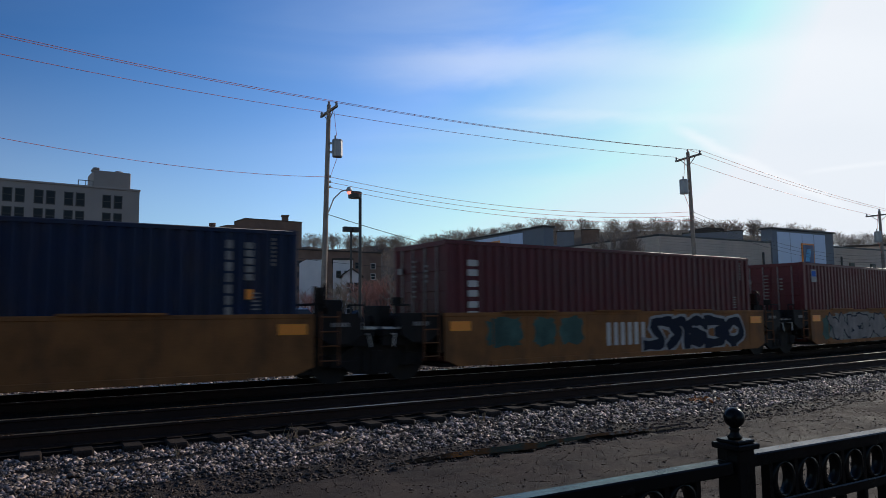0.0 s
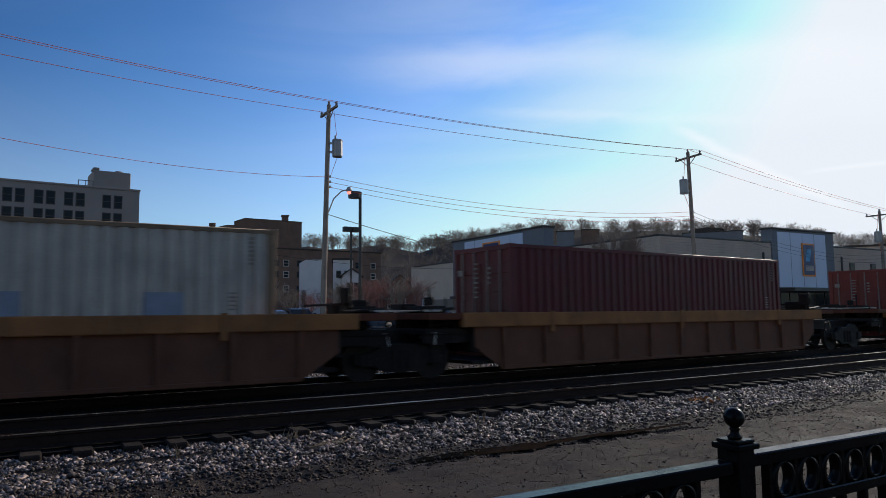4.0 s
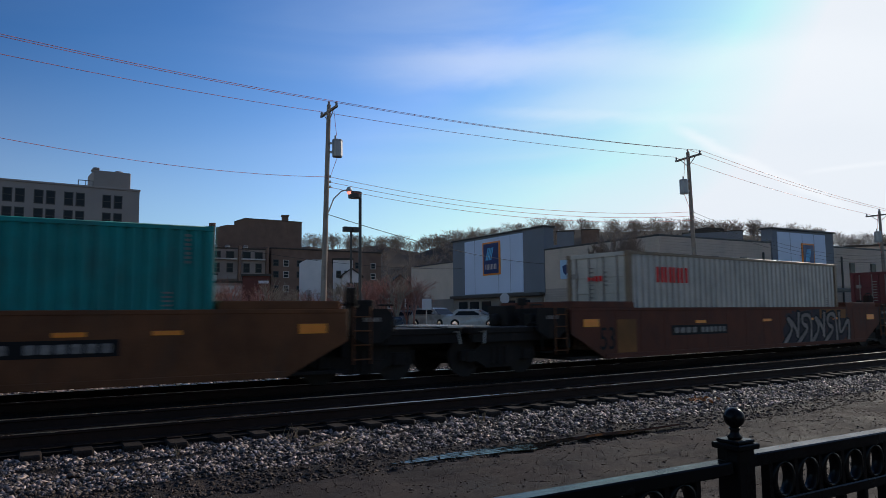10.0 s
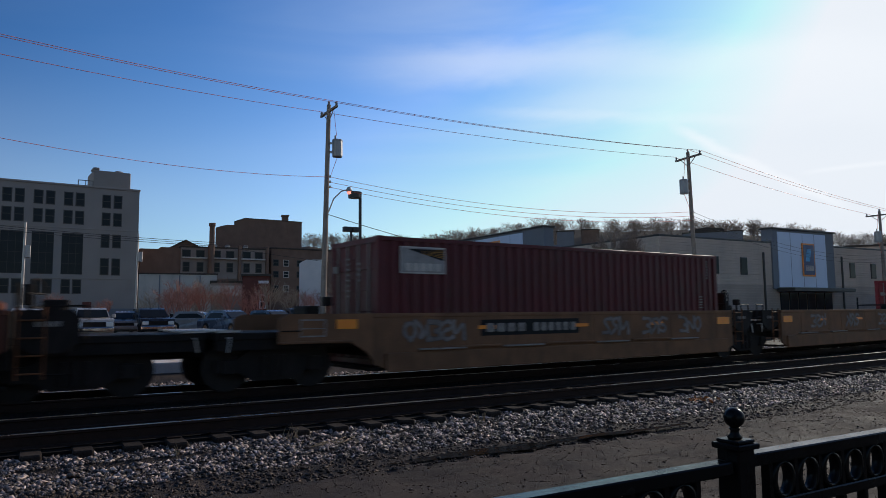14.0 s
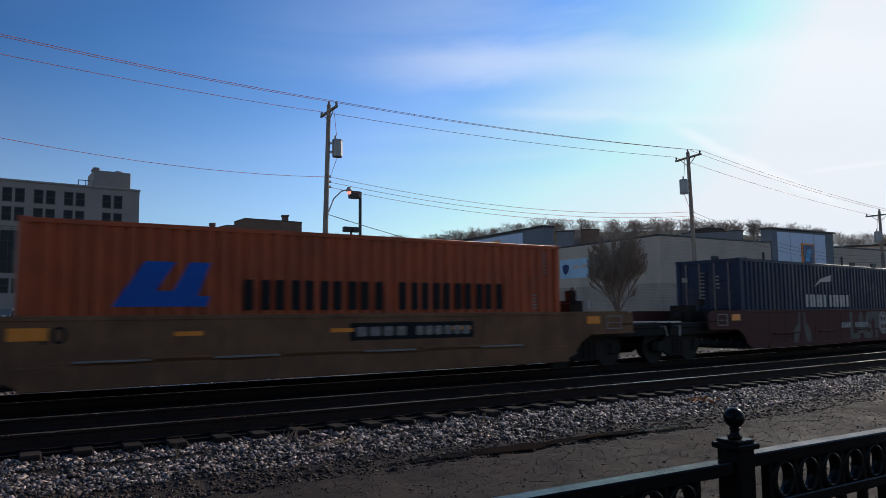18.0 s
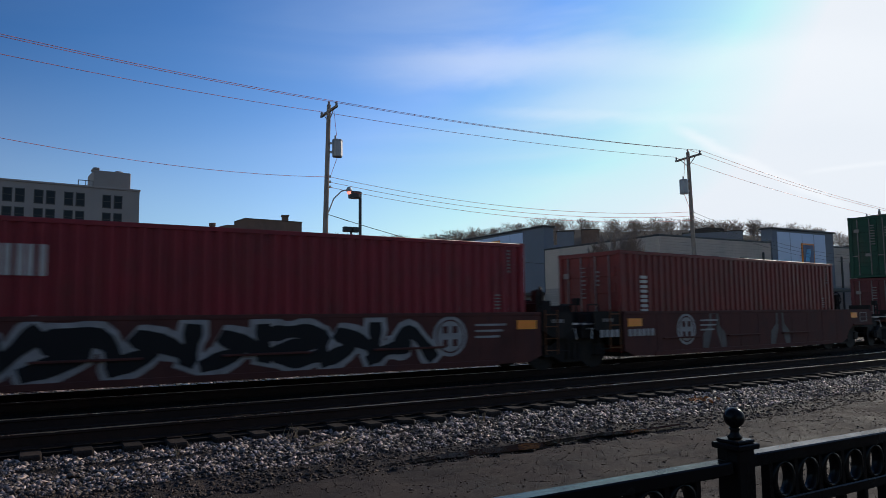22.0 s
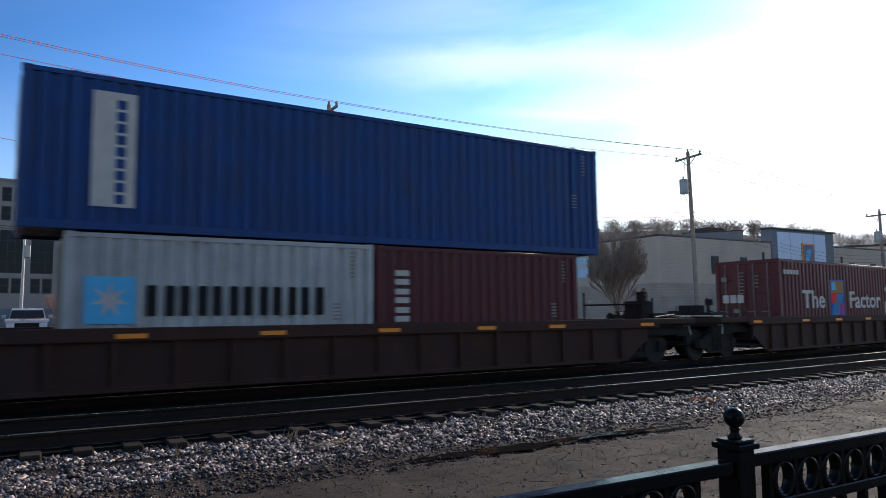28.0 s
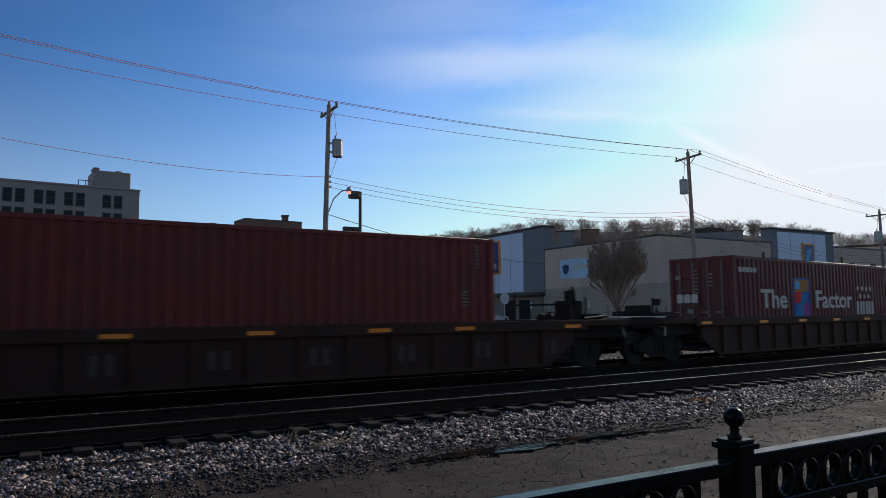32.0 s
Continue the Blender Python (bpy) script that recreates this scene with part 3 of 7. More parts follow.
def door_leaf(height):
    mb = MB().box(0, .05, 0, 1.06, .15, height - .12)
    n = 5
    step = (height - .5) / n
    for i in range(n):
        mb.bev(-.022, .01, .06, 1.0, .24 + i * step, .24 + i * step + step * .62, .012)
    return mb.mesh("door")


def mark(c, me, material, x, z, y=-1.216, label="", name="marking"):
    """Lettering or a plain sign on the near side, x from the middle, z from the floor."""
    return part(name, me, material, c, label, m=pose(x, y, z))


def tags_right(c, h2, height):
    """The small owner's marks high on the right of the near side and on the door end, as plain bars."""
    mark(c, shared(("tags", 1), lambda: bars(7, .07, .6, .4, True).mesh("marking")), DIM_MARK, h2 - .55, height - .75)
    mark(c, shared(("tags", 2), lambda: bars(5, .16, .4, .6, True).mesh("marking")), DIM_MARK, h2 - .95, height - 1.65)
    part("door_marking", shared("door_tags", lambda: bars(8, .18, 1.0, .68, True).mesh("marking")), DIM_MARK, c, m=pose(-h2 - .045, .25, height - 1.35, 0, 0, -90))
    part("door_marking", shared("door_tags2", lambda: bars(1, .22, .16, .2).mesh("marking")), DIM_MARK, c, m=pose(-h2 - .045, .95, height - .75, 0, 0, -90))
    part("door_marking", shared("door_tags3", lambda: bars(4, .12, .5, .55, True).mesh("marking")), DIM_MARK, c, m=pose(-h2 - .045, -.35, height - 1.0, 0, 0, -90))
    part("door_marking", shared("door_tags4", lambda: bars(1, .2, .14, .2).mesh("marking")), DIM_MARK, c, m=pose(-h2 - .045, .5, height - 1.9, 0, 0, -90))


def wheelset_truck(parent, x, name="truck"):
    """A two-axle bogie under a car, at x."""
    tr = shared("truck_frame", lambda: truck_frame())
    t = part(name, tr, STEEL_BLACK, parent, m=pose(x, 0, -FAR_LOW))
    for ax in (-.89, .89):
        for sy in (-1, 1):
            w = part("wheel", shared("wheel", lambda: MB().lathe([(.10, -.10), (.17, -.085), (.17, -.05), (.36, -.03), (.36, -.066), (.455, -.066), (.457, .055), (.48, .062), (.48, .075), (.1, .075)], 20, axis="y").mesh("wheel")), CAST, t, m=pose(ax, sy * .755, .457, 0, 0, 0 if sy < 0 else 180))
            w["label"] = "steel wheel with a worn bright tread"
        part("axle", shared("axle", lambda: MB().tube((0, -1.0, 0), (0, 1.0, 0), .09, seg=10).mesh("axle")), CAST, t, m=pose(ax, 0, .457))


def truck_frame():
    mb = MB()
    for y in (-1.03, .93):
        mb.prism([(-1.15, .38), (-1.15, .60), (-.75, .62), (-.45, .80), (.45, .80), (.75, .62), (1.15, .60), (1.15, .38), (.72, .36), (.4, .18), (-.4, .18), (-.72, .36)], y, y + .1)
        for x in (-.89, .89):
            mb.bev(x - .14, x + .14, y - .05, y + .12, .32, .62, .03)
        for x in (-.2, 0, .2):
            mb.tube((x, y + .02, .25), (x, y + .02, .68), .07, seg=8)
    mb.bev(-.25, .25, -.95, .95, .55, .82, .03)
    return mb.mesh("truck")


def reflectors(car, xs, z, y):
    me = shared("reflector", lambda: MB().bev(-.26, .26, -.006, 0, 0, .085, .004).mesh("reflector"))
    for x in xs:
        part("reflector", me, REFLECT, car, m=pose(x, y, z))


def end_gear(car, x, sgn, steel, high=1.45, reach=1.6, ladder=True, step=1.085):
    """What stands at a car's end: platform, bulkhead plate, walkway, ladder, grab irons, pipes, hand brake."""
    lo, hi = min(x, x + sgn * reach), max(x, x + sgn * reach)
    part("end_platform", MB().bev(lo, hi, -1.25, 1.25, .92, 1.06, .02).box(lo, hi, -.35, .35, .55, .95).box(lo, hi, -1.22, -1.1, .72, .95), STEEL_BLACK, car)
    part("bulkhead", MB().bev(x - .06, x + .06, -1.4, 1.4, .5, high, .02), STEEL_BLACK, car)
    res = part("brake_reservoir", MB().lathe([(.02, 0), (.12, .02), (.17, .08), (.17, min(.8, reach * .5)), (.12, min(.86, reach * .5 + .06)), (.02, min(.88, reach * .5 + .08))], 12), STEEL_BLACK, car, m=pose(x + sgn * .25, .3, 1.22, 0, 90 * sgn, 0))
    part("strap", MB().bev(-.18, .18, -.18, .18, .3, .34, .02), RAIL_SIDE, res)
    part("valve", MB().bev(x + sgn * .55 - .14, x + sgn * .55 + .14, -.75, -.45, 1.06, 1.38, .03).tube((x + sgn * .55, -.6, 1.3), (x + sgn * .55, -.2, 1.42), .025, seg=6), STEEL_BLACK, car)
    part("slack_adjuster", MB().bev(x + sgn * .3 - .1, x + sgn * .3 + .1, -1.15, -.85, 1.06, 1.22, .02).tube((x + sgn * .3, -1.0, 1.2), (x + sgn * .95, -.9, 1.12), .03, seg=6), CAST, car)
    far = x + sgn * (reach - .2)
    walk_ = MB()
    for k in range(7):
        walk_.box(far - .22 + k * .07, far - .185 + k * .07, -1.3, 1.3, step, step + .03)
    walk_.box(far - .22, far + .235, -1.3, -1.26, step - .01, step + .035).box(far - .22, far + .235, 1.26, 1.3, step - .01, step + .035).box(far - .22, far + .235, -.03, .03, step - .03, step)
    part("walkway_grating", walk_, GRATING, car, "galvanised crossover walkway")
    part("brake_pipe", MB().tube((lo, -1.05, .86), (hi, -1.05, .80), .03, seg=6).tube((far, -1.05, .82), (far + sgn * .12, -.4, .62), .03, seg=6), CAST, car)
    part("uncoupling_lever", MB().tube((far, -1.42, .98), (far, -.25, .9), .016, seg=5).tube((far, -1.42, .98), (far + sgn * .05, -1.44, .7), .016, seg=5), GRATING, car)
    if sgn > 0:
        part("brake_stand", MB().bev(x + .28, x + .36, -1.02, -.94, 1.0, 1.95, .01).bev(x + .2, x + .38, -1.1, -.86, 1.62, 1.98, .02), STEEL_BLACK, car)
        part("hand_brake_wheel", shared("hand_wheel", lambda: wheel_ring(.26, .02).mesh("hand_brake_wheel")), STEEL_BLACK, car, m=pose(x + .42, -.98, 1.82, 0, 0, 60))
        part("equipment_box", MB().bev(x + .5, x + .95, -.8, -.1, 1.06, 1.72, .03).bev(x + .55, x + .9, -.82, -.8, 1.15, 1.62, .006), STEEL_BLACK, car)
        part("end_frame", MB().tube((x + .12, -1.2, 1.0), (x + .12, -1.2, 2.0), .035, seg=6).tube((x + .12, 1.2, 1.0), (x + .12, 1.2, 2.0), .035, seg=6).tube((x + .12, -1.2, 1.62), (x + .12, 1.2, 1.62), .028, seg=6), STEEL_BLACK, car)
    else:
        part("equipment_box", MB().bev(x - .95, x - .6, -.1, .7, 1.06, 1.6, .03), STEEL_BLACK, car)
        part("retainer_post", MB().tube((x - .5, -.2, 1.05), (x - .5, -.2, 1.78), .028, seg=6).bev(x - .6, x - .4, -.3, -.1, 1.6, 1.8, .02), STEEL_BLACK, car)
    if ladder:
        mb = MB()
        xl = x + sgn * .35
        for dx in (-.2, .2):
            mb.tube((xl + dx, -1.49, .35), (xl + dx, -1.49, high + .05), .018, seg=6)
        for k in range(4):
            z = .45 + k * .3
            mb.tube((xl - .2, -1.49, z), (xl + .2, -1.49, z), .016, seg=6)
        part("ladder", mb, STEEL_TAN, car)
        gi = MB().tube((x + sgn * .8, -1.3, 1.0), (x + sgn * .8, -1.3, 1.6), .018, seg=6).tube((x + sgn * 1.2, -1.3, 1.0), (x + sgn * 1.2, -1.3, 1.6), .018, seg=6).tube((x + sgn * .8, -1.3, 1.6), (x + sgn * 1.2, -1.3, 1.6), .018, seg=6)
        part("grab_iron", gi, STEEL_BLACK, car)
        st = MB().tube((x + sgn * .55, -1.42, .95), (x + sgn * .55, -1.42, .42), .016, seg=5).tube((x + sgn * .95, -1.42, .95), (x + sgn * .95, -1.42, .42), .016, seg=5).tube((x + sgn * .55, -1.42, .42), (x + sgn * .95, -1.42, .42), .016, seg=5)
        part("stirrup_step", st, STEEL_BLACK, car)


def wheel_ring(R0, r0, n=18, k=5):
    """A ring in the x-z plane with four spokes."""
    mb = MB()
    for i in range(n):
        a = 2 * math.pi * i / n
        for j in range(k):
            b = 2 * math.pi * j / k
            mb.v.append(((R0 + r0 * math.cos(b)) * math.cos(a), r0 * math.sin(b), (R0 + r0 * math.cos(b)) * math.sin(a)))
    for i in range(n):
        for j in range(k):
            i2, j2 = (i + 1) % n, (j + 1) % k
            mb.f.append((i * k + j, i * k + j2, i2 * k + j2, i2 * k + j))
    for a in (0, math.pi / 2):
        mb.tube((-R0 * math.cos(a), 0, -R0 * math.sin(a)), (R0 * math.cos(a), 0, R0 * math.sin(a)), r0 * .8, seg=5)
    return mb


def placard():
    """A thin upright frame with a bar across, for cards and papers."""
    mb = MB()
    for x0, x1, z0, z1 in ((0, .56, 0, .03), (0, .56, .33, .36), (0, .03, .03, .33), (.53, .56, .03, .33), (.03, .53, .16, .18)):
        mb.box(x0, x1, -.012, 0, z0, z1)
    return mb


def smooth_car(kind, steel, half, ends, trucks, label, top=1.42, stepped=False, coupled=(False, False)):
    """A well car unit with plain side plates. half: half its well's length; ends: how far its platforms reach past the well; trucks: places of its bogies."""
    car = thing("well_car", label, "rail car", "well cars of the freight train")
    rise = 1.25
    poly = [(-half, .85), (-half + rise, .19), (half - rise, .19), (half, .85), (half, top), (-half, top)]
    if not stepped:
        poly = [(-half, .34), (-half + .4, .19), (half - .4, .19), (half, .34), (half, top), (-half, top)]
    sp = shared(("smooth_side", half, top, stepped), lambda: MB().prism(poly, -1.50, -1.44).mesh("side_plate"))
    part("side_plate", sp, steel, car)
    part("side_plate", sp, steel, car, m=pose(0, 2.94, 0))
    chord = shared(("chord", half, top), lambda: MB().bev(-half, half, -1.515, -1.36, top - .09, top, .012).mesh("top_chord"))
    sill = shared(("sill", half), lambda: MB().bev(-half + 1.3, half - 1.3, -1.53, -1.36, .165, .29, .012).mesh("bottom_sill"))
    for dy in (0, 2.875):
        part("top_chord", chord, steel, car, m=pose(0, dy, 0))
        part("bottom_sill", sill, steel, car, m=pose(0, dy, 0))
    part("well_floor", shared(("well_floor", half), lambda: MB().box(-half, half, -1.4, 1.4, .18, .25).mesh("well_floor")), STEEL_BLACK, car)
    for sgn, reach, free in zip((-1, 1), ends, coupled):
        over = free and not stepped
        end_gear(car, sgn * half, sgn, steel, top, reach - .06, not over)
        m = pose(0, 0, 0, 0, 0, 0 if sgn > 0 else 180)
        if over:      # the side plate runs on above the bogie, with its panel, card frame and stencil
            wing = shared(("wing", half, top), lambda: MB().prism([(half, .42), (half + .18, .62), (half + .5, .80), (half + 2.1, .84), (half + 2.1, top - .1), (half + 1.9, top), (half, top)], -1.5, -1.44).mesh("end_side_plate"))
            far_wing = shared(("wing2", half, top), lambda: MB().prism([(half, .42), (half + .18, .62), (half + .5, .80), (half + 2.1, .84), (half + 2.1, top - .1), (half + 1.9, top), (half, top)], 1.44, 1.5).mesh("end_side_plate"))
            part("end_side_plate", wing if sgn > 0 else far_wing, steel, car, m=m)
            part("end_side_plate", far_wing if sgn > 0 else wing, steel, car, m=m)
            part("end_ledge", shared(("wing_edge", half), lambda: MB().bev(-.8, .8, -1.55, -1.44, .82, .87, .01).mesh("end_ledge")), steel, car, m=pose(sgn * (half + 1.3), 0, 0))
            part("yellow_panel", shared("yp3", lambda: MB().bev(-.24, .24, -1.512, -1.5, 1.1, 1.3, .004).mesh("yellow_panel")), REFLECT, car, m=pose(sgn * (half + .62), 0, 0))
            part("placard_frame", shared("placard", lambda: placard().mesh("placard_frame")), DIM_MARK, car, "pale placard frame", m=pose(sgn * (half + 1.38) - .28, -1.5, .95))
            part("grab_iron", shared("wing_grab", lambda: MB().tube((-.2, -1.53, 1.08), (.2, -1.53, 1.08), .014, seg=5).tube((-.2, -1.53, 1.08), (-.2, -1.49, 1.08), .014, seg=5).tube((.2, -1.53, 1.08), (.2, -1.49, 1.08), .014, seg=5).mesh("grab_iron")), STEEL_BLACK, car, m=pose(sgn * (half + 1.85), 0, 0))
            continue
        pod = shared(("pod", stepped, steel.name), lambda: MB().prism([(-.5, top), (-.5, .95), (-.2, .78), (.2, .78), (.5, .95), (.5, top - .12), (.38, top)], -1.44, -1.38).mesh("end_panel"))
        part("end_panel", pod, STEEL_BLACK, car, "black end panel with a stencilled plate", m=pose(sgn * (half + .6), 0, 0))
        part("stencil", shared("stencil", lambda: bars(5, .4, .09).mesh("stencil")), DIM_MARK, car, m=pose(sgn * (half + .6) - .2, -1.442, top - .28))
        if stepped:
            part("end_cap", shared(("cap", half, top), lambda: MB().bev(-1.25, 1.25, -1.44, 1.44, top - .02, top + .17, .03).mesh("end_cap")), steel, car, m=pose(sgn * (half - 1.35), 0, 0))
            yb = MB().bev(-.3, .3, -1.512, -1.5, 1.02, 1.22, .004)
            part("yellow_panel", shared("yp", lambda: yb.mesh("yellow_panel")), REFLECT, car, m=pose(sgn * (half - .75), 0, 0))
        else:
            yb = MB().bev(-.3, .3, -1.512, -1.5, 1.0, 1.22, .004)
            part("yellow_panel", shared("yp2", lambda: yb.mesh("yellow_panel")), REFLECT, car, m=pose(sgn * (half - .45), 0, 0))
    if not stepped:
        led = shared("ledge", lambda: MB().bev(-.9, .9, -1.58, -1.48, 0, .045, .01).mesh("step_ledge"))
        for x in (-3.8, -.6, 2.6):
            part("step_ledge", led, steel, car, m=pose(x, 0, top - .005 if kind == "A" else .62))
    # weld seams of the side plates, and the deep lower beam of the tan set
    seam = shared(("seam", top), lambda: MB().box(-.012, .012, -1.506, -1.499, .3, top - .1).mesh("weld_seam"))
    k = int(half / 1.05)
    for i in range(-k + 1, k):
        part("weld_seam", seam, steel, car, m=pose(i * 1.05 + .3, 0, 0))
    if kind == "D":
        reflectors(car, (-3.3, -.2, 2.8), 1.03, -1.507)
        for x in (-4.6, -2.2, .9, 3.9):
            part("tread_step", shared("tread", lambda: MB().bev(-.62, .62, -1.62, -1.5, .60, .635, .008).mesh("tread_step")), DIM_MARK, car, "pale edge of a step", m=pose(x, 0, 0))
        part("lower_beam", shared(("beam", half), lambda: MB().bev(-half + .3, half - .3, -1.57, -1.49, .15, .56, .02).mesh("lower_beam")), steel, car)
    for x in trucks:
        wheelset_truck(car, x)
    return car


def ribbed_car(steel, half, ends, trucks, label, z0=.72, z1=1.02, pitch=1.02, web_steel=None, lit=True):
    """A well car with a deep top chord, recessed web and upright ribs."""
    car = thing("well_car", label, "rail car", "well cars of the freight train")
    poly = [(-half, .62), (-half + .8, .09), (half - .8, .09), (half, .62), (half, z0), (-half, z0)]
    web = shared(("web", half, z0), lambda: MB().prism(poly, -1.43, -1.38).mesh("side_web"))
    chord = shared(("rchord", half, z0, z1), lambda: MB().bev(-half - .4, half + .4, -1.54, -1.36, z0, z1, .02).mesh("top_chord"))
    sill = shared(("rsill", half), lambda: MB().bev(-half + .8, half - .8, -1.5, -1.34, .06, .15, .012).mesh("bottom_sill"))
    for k, dy in enumerate((0, 2.81)):
        part("side_web", web, web_steel or steel, car, m=pose(0, dy, 0))
        part("top_chord", chord, steel, car, m=pose(0, dy + (k * .09), 0))
        part("bottom_sill", sill, web_steel or steel, car, m=pose(0, dy, 0))
    rib = shared(("rib", z0), lambda: MB().prism([(-.05, .12), (.05, .12), (.05, z0 + .02), (-.05, z0 + .02)], -1.52, -1.42).mesh("rib"))
    n = int((2 * half - 1.2) / pitch)
    for i in range(n + 1):
        part("rib", rib, web_steel or steel, car, m=pose(-n * pitch / 2 + i * pitch, 0, 0))
    part("well_floor", shared(("well_floor", half), lambda: MB().box(-half, half, -1.3, 1.3, .2, .28).mesh("well_floor")), STEEL_BLACK, car)
    for x in trucks:
        wheelset_truck(car, x)
    for sgn, reach in zip((-1, 1), ends):
        out = sgn * (half + reach)
        reach = min(reach - .3, 1.3 if z1 > 1.3 else 2.0)
        a0, a1 = sorted((sgn * (half + reach), out - sgn * .4))
        part("draft_sill", MB().bev(a0, a1, -.22, .22, .66, .98, .02), STEEL_BLACK, car)
        end_gear(car, sgn * half, sgn, steel, z1, reach, False, z1 + .04)
        deck = MB().bev(-reach / 2, reach / 2, -1.5, 1.5, z1 - .16, z1, .02)
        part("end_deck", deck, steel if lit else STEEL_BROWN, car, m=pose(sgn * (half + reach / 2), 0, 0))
        part("coupler", shared("coupler", lambda: MB().bev(-.5, .5, -.12, .12, .72, .98, .03).bev(.3, .6, -.2, .2, .68, 1.02, .04).mesh("coupler")), CAST, car, m=pose(out - sgn * .35, 0, 0, 0, 0, 0 if sgn > 0 else 180))
        at = pose(sgn * (half + reach * .6), 0, 0)
        gear = part("brake_gear", shared(("bg1", z1), lambda: MB().bev(-.35, .35, -.9, -.3, z1, z1 + .16, .03).mesh("brake_gear")), STEEL_BLACK, car, m=at)
        part("brake_post", shared(("bg2", z1), lambda: MB().tube((.1, -.5, z1), (.1, -.5, z1 + .62), .03, seg=6).mesh("brake_post")), STEEL_BLACK, gear)
        part("valve_box", shared(("bg3", z1), lambda: MB().bev(-.25, .2, .2, .8, z1, z1 + .22, .03).mesh("valve_box")), STEEL_BLACK, car, m=at)
        part("hose_pipe", shared(("bg4", z1), lambda: MB().tube((-.6, -1.2, z1 + .04), (.5, -.95, z1 + .1), .035, seg=6).mesh("hose_pipe")), CAST, car, m=at)
        gr = MB().tube((-.3, -1.48, .4), (-.3, -1.48, z1 + .35), .014, seg=6).tube((.1, -1.48, .4), (.1, -1.48, z1 + .35), .014, seg=6)
        for k in range(3):
            gr.tube((-.3, -1.48, .45 + .25 * k), (.1, -1.48, .45 + .25 * k), .012, seg=6)
        part("ladder", gr, STEEL_BLACK, car, m=pose(sgn * (half + reach * .75), 0, 0))
        if lit:
            reflectors(car, (sgn * (half - .1),), z1 - .19, -1.542)
    if not lit:
        post = shared(("chord_post", z1), lambda: MB().bev(-.07, .07, -1.56, -1.5, z1 - .5, z1 + .03, .012).mesh("chord_post"))
        for x in (-5.2, 0, 5.2):
            part("chord_post", post, steel, car, m=pose(x, 0, 0))
        return car
    reflectors(car, [x for x in (-5.0, -2.4, .2, 2.8, 5.0)], z1 - .19, -1.542)
    return car


def put(ob, at, z=0.0):
    MOVERS.append((ob, at, z))
    return ob



# ---- large structure: ground and tracks ----
build_ground()
build_tracks()


def build_lot():
    """Asphalt of the parking lot behind the tracks."""
    m = mat("worn_asphalt", (0.06, 0.058, 0.056), 0.85, 0, 0.3, 0.5, 25, 0.4, (0.10, 0.095, 0.09), 0.4)
    mb = MB()
    xs = list(np.arange(-45, 120, 5.0))
    mb.v = [(x, y, max(ground_z(x, y), 0.0) + 0.03) for y in (27.0, 34, 45, 60, 100) for x in xs]
    n = len(xs)
    mb.f = [(j * n + i, j * n + i + 1, (j + 1) * n + i + 1, (j + 1) * n + i) for j in range(4) for i in range(n - 1)]
    solid("parking_lot", mb, m, "worn grey asphalt of the parking lot", "parking lot", kind="structure")


build_lot()


def build_sidewalk():
    """Pale concrete walk with a kerb between the far track and the lot, slab by slab."""
    m = mat("pale_concrete", (0.58, 0.555, 0.52), 0.75, 0, 0.15, 1.0, 20, 0.2, (0.28, 0.26, 0.24), 0.4, rand=0.12)
    w = thing("sidewalk", "pale concrete walk with a low kerb beyond the tracks", "sidewalk", kind="structure")
    slab = shared("slab", lambda: MB().bev(-.74, .74, -.74, .74, -.12, 0, .012).mesh("slab"))
    kerb = shared("kerb", lambda: MB().bev(-.74, .74, -.08, .08, -.25, .06, .02).mesh("kerb_stone"))
    s = -4.0
    while s < 40:
        p, a = on_track(s, 21.4 - Y_TRAIN)
        r = Matrix.Rotation(a, 4, "Z")
        part("slab", slab, m, w, m=Matrix.Translation((p.x, p.y, .12)) @ r)
        p, a = on_track(s, 20.5 - Y_TRAIN)
        part("kerb_stone", kerb, m, w, m=Matrix.Translation((p.x, p.y, .08)) @ r)
        s += 1.4


build_sidewalk()


def build_sky_blocker():
    """A plain long brick wall added unseen behind the camera to block sky light."""
    m = mat("dark_blocker_brick", (0.10, 0.055, 0.04), 0.9, 0, 0.25, 0.8, 20, 0.3)
    solid("wall_south", MB().bev(-60, -2.5, -9.0, -5.0, -0.2, 6.5, 0.05), m, "plain dark brick wall, unseen, added to block sky light", "wall", kind="structure")


build_sky_blocker()

# ---- the supermarket ----
WALL_TAN = mat("tan_split_block", (0.49, 0.425, 0.37), 0.88, 0, 0.12, 0.5, 12, 0.3, (0.30, 0.25, 0.2), 0.4)
BLOCK_GREY = mat("grey_split_block", (0.36, 0.315, 0.28), 0.9, 0, 0.15, 0.5, 12, 0.3, (0.16, 0.14, 0.13), 0.4)
# darker copy of the grey block; on the storefront its tone paints shade
BLOCK_DARK = mat("shade_toned_dark_block", (0.2, 0.18, 0.165), 0.9, 0, 0.15, 0.5, 12, 0.3, (0.12, 0.11, 0.1), 0.4)
BLUE_PANEL = mat("pale_blue_metal_panel", (0.50, 0.60, 0.78), 0.5, 0.0, 0.08, 0.3, 20, 0.05)
GREY_PANEL = mat("slate_grey_panel", (0.16, 0.18, 0.21), 0.6, 0, 0.1, 0.4, 20, 0.1)
DARK_TRIM = mat("dark_bronze_trim", (0.05, 0.045, 0.04), 0.5, 0.2, 0.2, 3, 30, 0.05)
PANE = glass("window_glass")
SIGN_NAVY = mat("navy_sign_face", (0.01, 0.025, 0.12), 0.4, 0, 0.08, 2, 30, 0.02)
